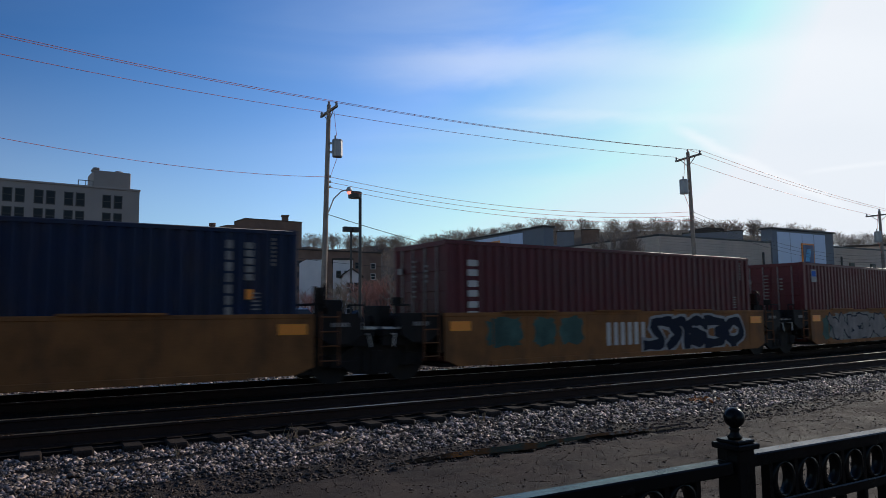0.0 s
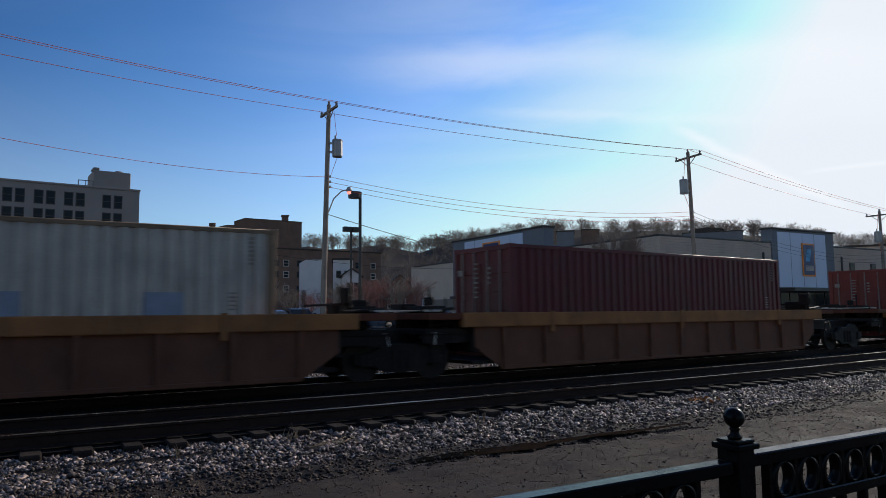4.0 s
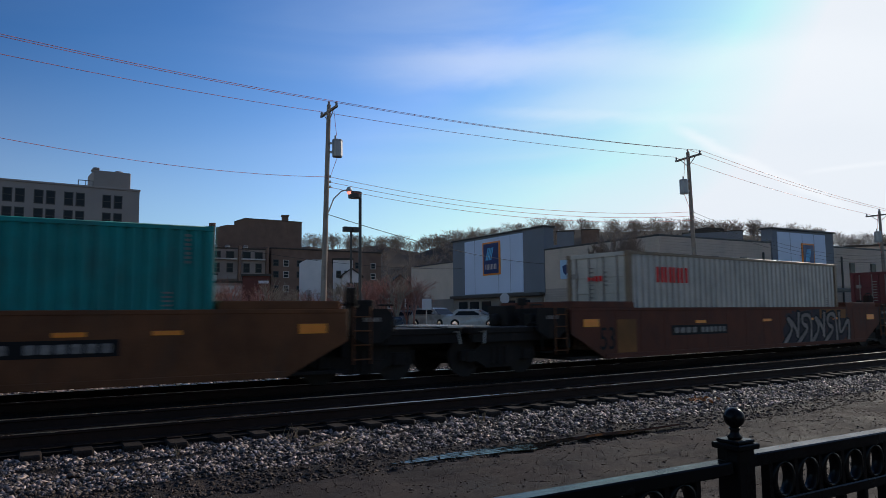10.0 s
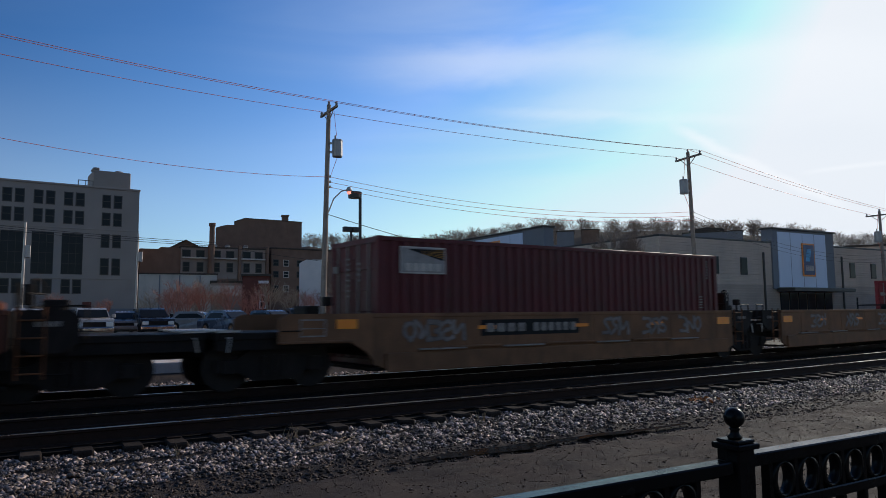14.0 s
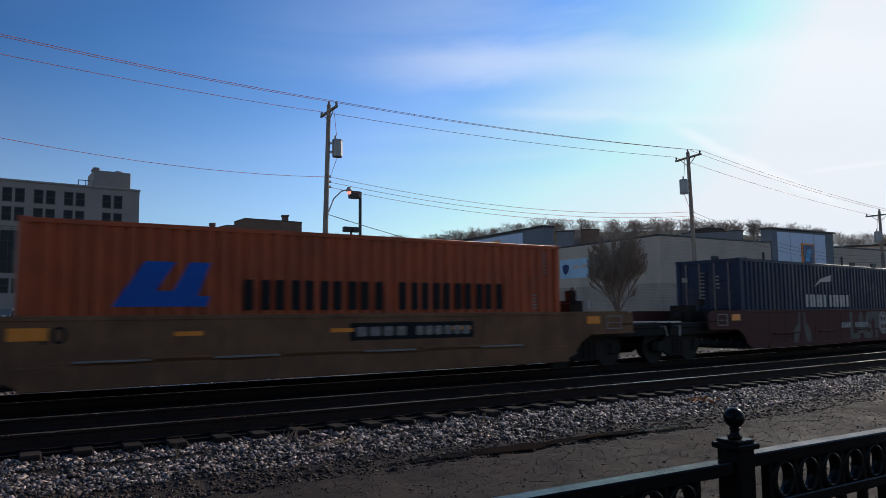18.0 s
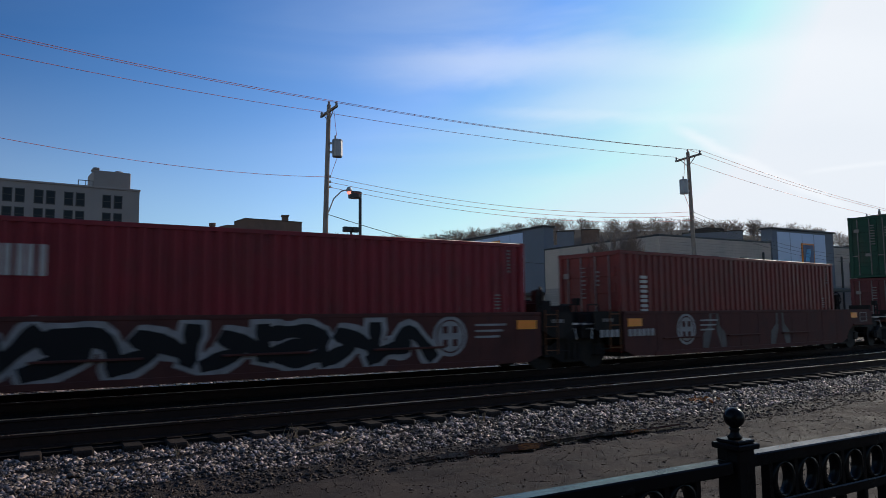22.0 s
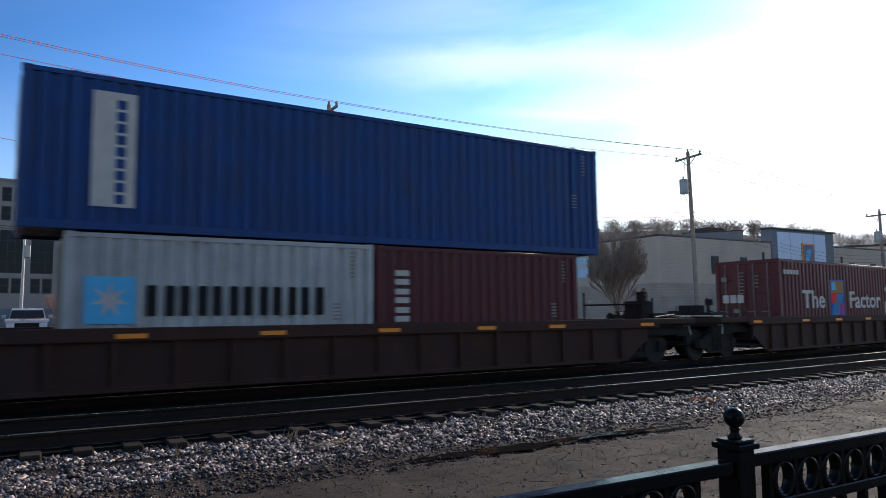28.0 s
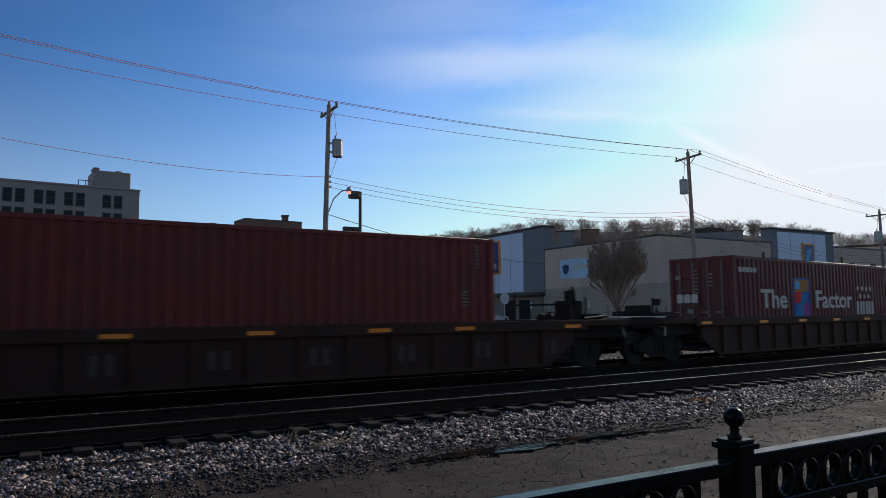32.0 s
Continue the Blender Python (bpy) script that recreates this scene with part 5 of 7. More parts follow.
def utility_pole(base, top, label, side=1, lamp=False, arm_turn=0):
    b, t = Vector(base), Vector(top)
    p = thing("utility_pole", label, "utility pole", "utility poles along the railway", m=Matrix.Translation(b))
    r = t - b
    part("pole", MB().tube((0, 0, 0), tuple(r), .17, .11, 12), POLE_WOOD, p)
    m = Matrix.Translation(r) @ pose(0, 0, 0, 0, 0, arm_turn)
    ca = part("crossarm", MB().bev(-.06, .06, -1.2, 1.2, -.42, -.30, .012), POLE_WOOD, p, m=m)
    part("brace", MB().tube((0, -.7, -.4), (0, 0, -.95), .025, seg=5).tube((0, .7, -.4), (0, 0, -.95), .025, seg=5), GALV, p, m=m)
    for y in (-1.1, 0.0, 1.1):
        part("insulator", shared("insulator", lambda: MB().lathe([(.03, 0), (.07, .03), (.05, .07), (.08, .1), (.06, .16), (.03, .2)], 8).mesh("insulator")), TRANS, p, m=m @ pose(0, y, -.3 if y else .0))
    tz = -2.35
    tr = part("transformer", MB().lathe([(.02, -.5), (.26, -.48), (.28, -.42), (.28, .38), (.30, .40), (.26, .48), (.05, .52)], 16, (side * .50, 0, tz)), TRANS, p, "grey transformer can", m=Matrix.Translation(r))
    part("bushing", MB().lathe([(.04, 0), (.06, .05), (.04, .1), (.06, .15), (.03, .25)], 8, (side * .42, .1, tz + .5)), TRANS, tr)
    part("bracket", MB().bev(min(0, side * .3), max(0, side * .3), -.06, .06, tz - .3, tz - .2, .01).bev(min(0, side * .3), max(0, side * .3), -.06, .06, tz + .2, tz + .3, .01), GALV, p, m=Matrix.Translation(r))
    rk = MB()
    for k in range(3):
        rk.lathe([(.03, 0), (.06, .04), (.06, .1), (.03, .14)], 8, (.02, -.2, -4.05 - k * .28))
    part("spool_rack", rk, TRANS, p, m=Matrix.Translation(r))
    part("drop_cable", MB().tube((side * .45, 0, tz + .7), (side * .30, 0, -.3), .012, seg=4).tube((side * .5, 0, tz - .5), (.08, 0, -4.0), .014, seg=4), WIRE, p, m=Matrix.Translation(r))
    if lamp:
        z = -5.9
        mb = MB()
        pts = [(0, 0, z), (.25, -.15, z + .75), (.6, -.35, z + 1.15), (.95, -.5, z + 1.25)]
        for q0, q1 in zip(pts, pts[1:]):
            mb.tube(q0, q1, .035, seg=6)
        part("lamp_arm", mb, GALV, p, m=Matrix.Translation(r))
        hd = part("lamp_head", MB().lathe([(.05, .0), (.13, .04), (.16, .12), (.10, .26), (.04, .3)], 12, (.98, -.5, z + 1.1)), GALV, p, m=Matrix.Translation(r))
        part("lamp_bulb", MB().lathe([(.03, -.12), (.11, -.06), (.12, .02), (.05, .05)], 10, (.98, -.5, z + 1.1)), LAMP_GLOW, hd, "lit pinkish orange lamp")
    return t


def wire(a, b, sag, r=.013, label="overhead wire between the poles", name="overhead_wire", m=None):
    """A hanging wire, one tube from end to end."""
    a, b = Vector(a), Vector(b)
    mb = MB()
    n, k = 18, 5
    side = (b - a).cross(Vector((0, 0, 1))).normalized()
    for i in range(n + 1):
        p = a.lerp(b, i / n) - Vector((0, 0, 4 * sag * (i / n) * (1 - i / n)))
        for j in range(k):
            t = 2 * math.pi * j / k
            mb.v.append(tuple(p + side * (r * math.cos(t)) + Vector((0, 0, r * math.sin(t)))))
    for i in range(n):
        for j in range(k):
            q = (j + 1) % k
            mb.f.append((i * k + j, i * k + q, (i + 1) * k + q, (i + 1) * k + j))
    solid(name, mb, m or WIRE, label, "wire", "overhead wires")


def build_poles():
    t1 = utility_pole((13.25, 35.2, .1), (13.54, 35.2, 12.75), "weathered wooden utility pole with transformer and lit street lamp", 1, True)
    t2 = utility_pole((37.55, 31.2, .1), (37.19, 31.2, 11.9), "weathered wooden utility pole with a grey transformer", -1, False, -8)
    t3 = utility_pole((65.6, 34.0, .1), (65.4, 34.0, 10.2), "far utility pole with transformers", -1)
    t0 = Vector((-12.0, 24.6, 10.8))
    t4 = Vector((96, 38, 9.8))
    tops = [t0, t1, t2, t3, t4]
    for k in range(4):
        for y, z in ((-1.1, -.1), (0, .2), (1.1, -.1)):
            wire(tops[k] + Vector((0, y, z)), tops[k + 1] + Vector((0, y, z)), .25 if k else .35)
        for j in range(3 if k else 1):
            wire(tops[k] + Vector((0, -.2, -4.0 - j * .28 + (0 if k else 1.8))), tops[k + 1] + Vector((0, -.2, -4.0 - j * .28)), .75 if k == 1 else .95, .011, m=None if k < 2 else DARK_WIRE)


def lot_lamp(x, y, h, heads, label):
    p = thing("parking_lamp", label, "lamp post", "parking lot lamps", m=pose(x, y, .2))
    part("pole", MB().bev(-.075, .075, -.075, .075, 0, h, .01), DARK_TRIM, p)
    part("base", MB().lathe([(.3, 0), (.3, .7), (.25, .75)], 12), STONE_GREY, p)
    for dx in heads:
        hd = part("lamp_head", MB().bev(min(.1 * dx, .72 * dx), max(.1 * dx, .72 * dx), -.25, .25, h - .45, h - .02, .03), DARK_TRIM, p)
        part("diffuser", MB().box(min(.15 * dx, .67 * dx), max(.15 * dx, .67 * dx), -.2, .2, h - .47, h - .455), SIDING_WHITE, hd)


def thin_pole(x, y, h, label, r=.12):
    p = thing("street_pole", label, "pole", m=pose(x, y, .1))
    part("pole", MB().tube((0, 0, 0), (.05, 0, h), r, r * .7, 10), GALV, p)
    part("crossarm", MB().bev(-.05, .05, -.8, .8, h - .5, h - .4, .01), GALV, p)
    part("meter_box", MB().bev(.08, .45, -.2, .2, h - 2.6, h - 1.7, .03), GALV, p)


build_poles()
lot_lamp(17.62, 40.3, 8.9, (-1,), "tall dark parking lot lamp post")
lot_lamp(24.1, 57.1, 8.9, (-1, 1), "dark parking lot lamp post with two heads")
thin_pole(-.65, 60, 8.3, "pale street pole before the office block")
thin_pole(8.2, 69.5, 8.9, "pale utility pole beside the office block")
for k, (a, b, s) in enumerate((((-14, 52, 7.9), (13.3, 61, 7.3), .3), ((-14, 52, 8.2), (13.3, 61, 7.6), .3), ((13.3, 61, 7.4), (40, 64, 6.2), .6), ((-14, 66, 9.4), (31, 72, 8.4), .5), ((13.3, 35.2, 6.8), (40, 50, 5.8), .5))):
    wire(a, b, s, .02, m=DARK_WIRE)

def lot_sign(x, y, h, plate, label):
    """A small plate on a thin post in the lot."""
    p = thing("road_sign", label, "sign", m=pose(x, y, max(ground_z(x, y), 0)))
    part("post", MB().tube((0, 0, 0), (0, 0, h), .035, seg=6), GALV, p)
    k = 8 if plate == "octagon" else 4
    r = .42 if k == 8 else .5
    part("plate", MB().prism([(r * math.sin(2 * math.pi * (i + .5) / k), h - .1 + r * math.cos(2 * math.pi * (i + .5) / k)) for i in range(k)], -.05, -.035), SIDING_WHITE, p)


lot_sign(50 * math.sin(radians(35.35)), 50 * math.cos(radians(35.35)), 2.3, "octagon", "back of an eight-sided metal sign on a post")
lot_sign(46 * math.sin(radians(29.0)), 46 * math.cos(radians(29.0)), 1.9, "square", "plain white sign on a thin post")

# ---- the fence ----


def build_fence():
    f = thing("iron_fence", "black painted ornamental iron fence with ball finials and ring panels", "fence")
    y, zt = 1.325, 1.0
    for x in (1.725, 4.2, -0.75):
        po = part("post", MB().bev(x - .036, x + .036, y - .036, y + .036, -.15, 1.018, .004), BLACK_IRON, f)
        part("cap", MB().bev(x - .046, x + .046, y - .046, y + .046, 1.018, 1.034, .003).bev(x - .037, x + .037, y - .037, y + .037, 1.034, 1.044, .003), BLACK_IRON, po)
        prof = [(.018, 1.044), (.021, 1.049), (.013, 1.058), (.011, 1.066), (.017, 1.072), (.011, 1.077)]
        R0, c = .0285, 1.102
        prof += [(R0 * math.sin(t), c - R0 * math.cos(t)) for t in np.linspace(.4, math.pi - .02, 14)]
        part("finial", MB().lathe(prof, 28, (x, y, 0)).mesh("finial", True), BLACK_IRON, po)
    for a, b in ((-.71, 1.685), (1.765, 4.16), (4.24, 9.0)):
        drop = -.012 if a < 1 else 0
        part("top_rail", MB().bev(a, b, y - .024, y + .024, zt - .036 + drop, zt + drop, .004), BLACK_IRON, f)
        part("lower_rail", MB().bev(a, b, y - .018, y + .018, zt - .172 + drop, zt - .140 + drop, .004), BLACK_IRON, f)
        part("bottom_rail", MB().bev(a, b, y - .018, y + .018, .0, .03, .004), BLACK_IRON, f)
        first = b - .194 if a < 1 else a + .154
        n = int((b - a - .2) / .12) + 1
        for i in range(n):
            x = first + (-i if a < 1 else i) * .12
            part("ring", shared("ring", ring_mesh), BLACK_IRON, f, m=pose(x, y, zt - .088 + drop))
            for q in ((x - .06, x + .06) if i == 0 else (x - .06 if a < 1 else x + .06,)):
                part("picket", shared("picket", lambda: MB().bev(-.011, .011, -.014, .014, .0, .97, .003).mesh("picket")), BLACK_IRON, f, m=pose(q, y, 0))


def ring_mesh():
    """A cast ring: a deep band with rounded edges."""
    mb = MB()
    n = 28
    band = [(.0585, -.011), (.0585, .011), (.055, .015), (.036, .017), (.032, .013), (.032, -.013), (.036, -.017), (.055, -.015)]
    k = len(band)
    for i in range(n):
        a = 2 * math.pi * i / n
        mb.v += [(r * math.cos(a), y, r * math.sin(a) * (.92 if r > .05 else 1.34)) for r, y in band]
    for i in range(n):
        for j in range(k):
            i2, j2 = (i + 1) % n, (j + 1) % k
            mb.f.append((i * k + j, i * k + j2, i2 * k + j2, i2 * k + j))
    return mb.mesh("ring", True)


build_fence()

# ---- puddle along the foot of the ballast ----


def build_puddle():
    m = bpy.data.materials.new("puddle_water")
    m.use_nodes = True
    bs = m.node_tree.nodes["Principled BSDF"]
    bs.inputs["Base Color"].default_value, bs.inputs["Roughness"].default_value = (0.012, 0.011, 0.01, 1), 0.05
    nz, bp = m.node_tree.nodes.new("ShaderNodeTexNoise"), m.node_tree.nodes.new("ShaderNodeBump")
    nz.inputs["Scale"].default_value, bp.inputs["Strength"].default_value, bp.inputs["Distance"].default_value = 9, 0.15, 0.01
    m.node_tree.links.new(nz.outputs["Fac"], bp.inputs["Height"])
    m.node_tree.links.new(bp.outputs[0], bs.inputs["Normal"])
    mb = MB()
    n = 40
    top, bot = [], []
    for i in range(n + 1):
        s = 3.6 + i * 5.4 / n
        w = (.20 if s < 5.8 else .10) * math.sin(math.pi * i / n) ** .6 * (1 + .5 * noise.noise((s * 1.7, 0, 3)))
        for o, l in ((w, top), (-w, bot)):
            p, a = on_track(s, 7.72 + .1 * noise.noise((s * .8, 4, 0)) + o - Y_TRAIN, -0.385)
            l.append(tuple(p))
    for i in range(n):
        mb.quad(bot[i], bot[i + 1], top[i + 1], top[i])
    solid("puddle", mb, m, "shallow muddy puddle at the foot of the ballast", "puddle")


build_puddle()

# ---- bits on the ballast ----


def litter():
    rng = random.Random(5)
    dry = mat("dry_stalk", (0.34, 0.27, 0.17), 0.85, 0, .3, 5, 40, .2)
    leaf = mat("dead_leaf", (0.30, 0.13, 0.05), 0.85, 0, .4, 8, 40, .3)
    for (x, y, l, n, label, name) in ((3.35, 8.75, .55, 9, "dry broken branch lying on the ballast", "dead_branch"), (3.1, 9.35, .22, 12, "tuft of dry weeds beside a tie", "dry_weeds"), (1.6, 9.2, .18, 9, "tuft of dry weeds beside a tie", "dry_weeds"), (6.1, 9.3, .18, 8, "tuft of dry weeds beside a tie", "dry_weeds")):
        mb = MB()
        z = ground_z(x, y) + .03
        for i in range(n):
            a = rng.uniform(0, 6.28)
            if name == "dead_branch":
                p = Vector((x + rng.uniform(-.3, .3), y + rng.uniform(-.08, .08), z + .03))
                d = Vector((1, .2 + rng.gauss(0, .35), rng.uniform(.0, .18))).normalized()
            else:
                p = Vector((x + rng.gauss(0, .04), y + rng.gauss(0, .04), z))
                d = Vector((math.cos(a) * .4, math.sin(a) * .4, 1)).normalized()
            mb.tube(p, p + d * l * rng.uniform(.5, 1), .006, .002, seg=4)
        solid(name, mb, dry, label, "plant debris")
    mb = MB()
    x, y = 10.95, 9.1
    for i in range(26):
        p = Vector((x + rng.gauss(0, .14), y + rng.gauss(0, .1), ground_z(x, y) + .04 + rng.uniform(0, .07)))
        u = Vector((rng.gauss(0, 1), rng.gauss(0, 1), rng.gauss(0, .5))).normalized() * .05
        v = u.cross(Vector((rng.gauss(0, 1), rng.gauss(0, 1), 1))).normalized() * .03
        mb.quad(tuple(p - u), tuple(p - v), tuple(p + u), tuple(p + v))
    tagged(solid("dead_leaves", mb, leaf, "small heap of orange-brown dead leaves on the ballast", "leaves"), kind="stuff")


litter()


def grass():
    """Short winter grass beyond the fence."""
    rng = random.Random(12)
    mb = MB()
    for i in range(5200):
        x, y = rng.uniform(1.6, 7.5), rng.uniform(1.5, 3.3)
        z, a, h = ground_z(x, y), rng.uniform(0, 6.28), rng.uniform(.03, .10)
        c, s, w = math.cos(a), math.sin(a), .004
        b = Vector((x, y, z - .005))
        mb.quad(tuple(b + Vector((-s * w, c * w, 0))), tuple(b + Vector((s * w, -c * w, 0))), tuple(b + Vector((c * h * .5, s * h * .5, h))))
    solid("grass", mb, mat("winter_grass", (0.055, 0.05, 0.02), 0.8, 0, .4, 3, 30, 0, island=.5), "short olive brown winter grass by the fence", "grass", kind="stuff")


grass()

# ---- the consist, from its head ----
MARK = {"white": WHITE_MARK, "red": mat("red_lettering", (0.62, 0.03, 0.03), 0.6, 0, .1, 3, 30, .05), "black": mat("dark_lettering", (0.016, 0.0145, 0.0145), 0.6, 0, .1, 3, 30, .05),
        "blue": mat("blue_emblem", (0.02, 0.10, 0.42), 0.6, 0, .1, 3, 30, .05), "sky": mat("sky_blue_emblem", (0.10, 0.45, 0.72), 0.6, 0, .1, 3, 30, .05),
        "gold": mat("gold_lettering", (0.34, 0.17, 0.04), 0.6, 0, .1, 3, 30, .05), "silver": mat("grey_spray_paint", (0.30, 0.285, 0.28), 0.6, 0, .3, 3, 30, .05),
        "purple": mat("purple_spray_paint", (0.27, 0.05, 0.24), 0.6, 0, .3, 3, 30, .05), "cyan": mat("cyan_spray_paint", (0.03, 0.20, 0.42), 0.6, 0, .3, 3, 30, .05)}


def consist():
    """Every car of the train from its head: middle, half well length, builder's name, steel, set, label."""
    L = []
    for c in (-1.34, 14.4, 30.1, 45.85):
        L.append((c, 6.35, "A", STEEL_YELLOW, 1, "weathered yellow well car unit of an articulated set"))
    for k, c in enumerate((67.4, 85.9, 107.5)):
        L.append((c, 7.6, "R1", STEEL_YELLOW, 2, "brown and tan well car with a deep top chord"))
    for c in (130.8, 150.7, 170.3):
        L.append((c, 8.76, "C", STEEL_TAN, 3, "tan and brown well car unit covered in graffiti"))
    for c in (193.9, 213.4, 232.9):
        L.append((c, 8.76, "C", STEEL_BROWN, 4, "oxide brown well car unit with graffiti"))
    for c in (254.6, 270.1, 285.3, 301.0, 316.5):
        L.append((c, 6.35, "D", STEEL_SAND, 5, "tan well car unit with step ledges along its side"))
    for c in (336.7, 352.5, 368.2, 384.0, 399.6):
        L.append((c, 6.35, "E", STEEL_RED, 6, "brick red well car unit with a round white emblem"))
    L.append((419.6, 7.2, "R2", STEEL_TAN, 7, "tan well car with upright ribs"))
    L.append((441.3, 8.4, "R3", STEEL_DKBROWN, 8, "dark brown ribbed well car"))
    L.append((464.4, 8.76, "C", STEEL_PINK, 9, "faded pink brown well car"))
    for k, c in enumerate((488.9, 510.8, 532.75, 554.75, 576.75)):
        L.append((c, 8.4, "R4", STEEL_DKBROWN, 10 + k, "dark brown well car with orange reflectors along its deck edge"))
    return L


SHIFT = {0: 0.0, 1: -.95, 2: -.2, 3: -.75, 4: -.5, 5: -1.1}      # where the coupled bogies stand, by set


def build_train():
    L = consist()
    for i, (c, half, kind, steel, unit, label) in enumerate(L):
        left = (c - half - L[i - 1][0] - L[i - 1][1]) / 2 if i else 1.5
        right = (L[i + 1][0] - L[i + 1][1] - c - half) / 2 if i + 1 < len(L) else 2.6
        trucks = []
        if i + 1 < len(L) and L[i + 1][4] == unit:
            trucks.append(half + right)
        else:
            trucks.append(half + max(.7, right - 1.75) + SHIFT.get(unit, -.7))
        if i == 0 or L[i - 1][4] != unit:
            trucks.append(-half - max(.7, left - 1.75) + SHIFT.get(unit - 1, -.7))
        if kind == "R1":
            car = ribbed_car(STEEL_CHORD, half, (left, right), trucks, label, 1.08, 1.42, 1.35, STEEL_WEB, False)
        elif kind == "R2":
            car = ribbed_car(steel, half, (left, right), trucks, label, .88, 1.05, 1.05, STEEL_WEB, False)
        elif kind == "R3":
            car = ribbed_car(steel, half, (left, right), trucks, label, .98, 1.22, .62, None, False)
        elif kind == "R4":
            car = ribbed_car(steel, half, (left, right), trucks, label, .95, 1.2, 1.05)
        else:
            car = smooth_car(kind, steel, half, (left, right), trucks, label, 1.52 if kind == "C" else 1.42, kind == "C", (i == 0 or L[i - 1][4] != unit, i + 1 < len(L) and L[i + 1][4] != unit))
        put(car, c)

    def box(colour, at, z=.26, length=12.192, height=2.896, label="", doors="left", flat=False):
        c = put(container(colour, length, height, doors, label, flat), at, z)
        tags_right(c, length / 2, height)
        return c
    H8 = 2.591
    box("navy", -1.34, label="dark blue steel shipping container")
    box("maroon", 14.4, label="maroon steel shipping container with white lettering")
    box("maroon", 30.1, label="maroon steel shipping container with a small square decal")
    box("blue", 45.85, label="bright blue shipping container with a white globe emblem")
    box("grey", 67.6, label="pale grey shipping container with red lettering")
    box("maroon", 85.7, label="plain maroon steel shipping container")
    box("rust_red", 107.1, label="dark red shipping container with upright white lettering")
    box("maroon", 130.8, label="maroon shipping container with a framed picture panel")
    box("mid_blue", 150.7, label="blue shipping container with white lettering")
    box("teal", 170.3, label="teal shipping container with a white upright panel")
    box("grey", 193.9, label="pale grey shipping container with a red emblem")
    box("maroon", 213.4, label="plain maroon steel shipping container")
    box("blue", 232.9, label="bright blue shipping container with a white globe emblem")
    box("maroon", 254.6, label="maroon shipping container with a framed picture panel")
    box("red", 282.23, length=6.058, height=H8, label="short red shipping container")
    box("grey", 288.37, length=6.058, height=H8, label="short pale grey shipping container with graffiti")
    box("red", 301.0, label="red shipping container with white lettering")
    box("orange", 316.5, label="orange shipping container with a blue emblem and dark lettering")
    box("navy", 336.7, label="navy shipping container with a white swoosh and lettering")
    box("royal", 352.5, height=H8, label="blue shipping container with a red eagle shape and white lettering")
    box("maroon", 368.2, height=H8, label="plain maroon steel shipping container")
    box("red", 384.0, label="red shipping container with white lettering")
    box("rust_red", 399.6, label="rust red shipping container with upright white lettering")
    box("maroon", 416.5, .29, 6.058, H8, "short maroon container under a green one")
    box("maroon", 422.6, .29, 6.058, H8, "short maroon container under a green one")
    box("green", 419.55, 2.9, label="dark green shipping container with widely spaced white letters stacked on top")
    box("oxide", 438.1, .29, 6.058, H8, "short brown-red container with rows of white stars")
    box("oxide", 444.2, .29, 6.058, H8, "short brown-red container with a white slash")
    box("oxide", 441.1, 2.9, label="brown-red shipping container stacked on top")
    box("bright_green", 464.2, .26, height=2.896, label="green shipping container with big white letters")
    box("navy", 464.2, 3.18, height=2.591, label="navy shipping container stacked on a green one")
    box("pale_blue_grey", 485.85, .35, 6.058, H8, "short pale grey container with a light blue star square")
    box("maroon", 491.95, .35, 6.058, H8, "short maroon container with upright white lettering")
    box("royal", 488.9, 2.96, 13.716, label="long blue container with a white upright panel stacked on top")
    box("maroon", 510.8, .33, label="maroon shipping container with a bright slogan")
    box("white", 532.75, .33, label="white refrigerated container with a dark cooling unit", doors="right", flat=True)
    box("rust_red", 554.75, .33, label="rust red shipping container with upright white lettering")
    box("maroon", 576.7, .33, label="maroon shipping container with a bright slogan")


build_train()

# ---- lettering and paint on the train ----
BYPLACE = {}
for ob_, at_, z_ in MOVERS:
    BYPLACE.setdefault((ob_.name.split(".")[0], at_), []).append((ob_, z_))


def box_at(at, level=0):
    return sorted(BYPLACE[("shipping_container", at)], key=lambda q: q[1])[level]


def sign(at, me, colour, x, z, level=0, label=""):
    """Paint on a container's near side; z is the height over the rail."""
    ob, base = box_at(at, level)
    return part("lettering", me, MARK[colour] if isinstance(colour, str) else colour, ob, label, m=pose(x, -1.217, z - base))


def car_sign(at, me, colour, x, z, label="", y=-1.503, name="stencil"):
    for (nm, a), l in BYPLACE.items():
        if nm == "well_car" and abs(a - at) < 1.0:
            ob = l[0][0]
            return part(name, me, MARK[colour] if isinstance(colour, str) else colour, ob, label, m=pose(x, y, z))


def upright(n, w, h):
    return bars(n, w, h, .22, True)


def disc(r, hole=0.0, seg=24):
    mb = MB()
    if hole:
        for i in range(seg):
            a, b = 2 * math.pi * i / seg, 2 * math.pi * (i + 1) / seg
            P = [(math.cos(a) * hole, math.sin(a) * hole), (math.cos(a) * r, math.sin(a) * r), (math.cos(b) * r, math.sin(b) * r), (math.cos(b) * hole, math.sin(b) * hole)]
            mb.quad(*[(x, 0, z) for x, z in P])
    else:
        mb.prism([(r * math.cos(2 * math.pi * i / seg), r * math.sin(2 * math.pi * i / seg)) for i in range(seg)], -.004, 0)
    return mb


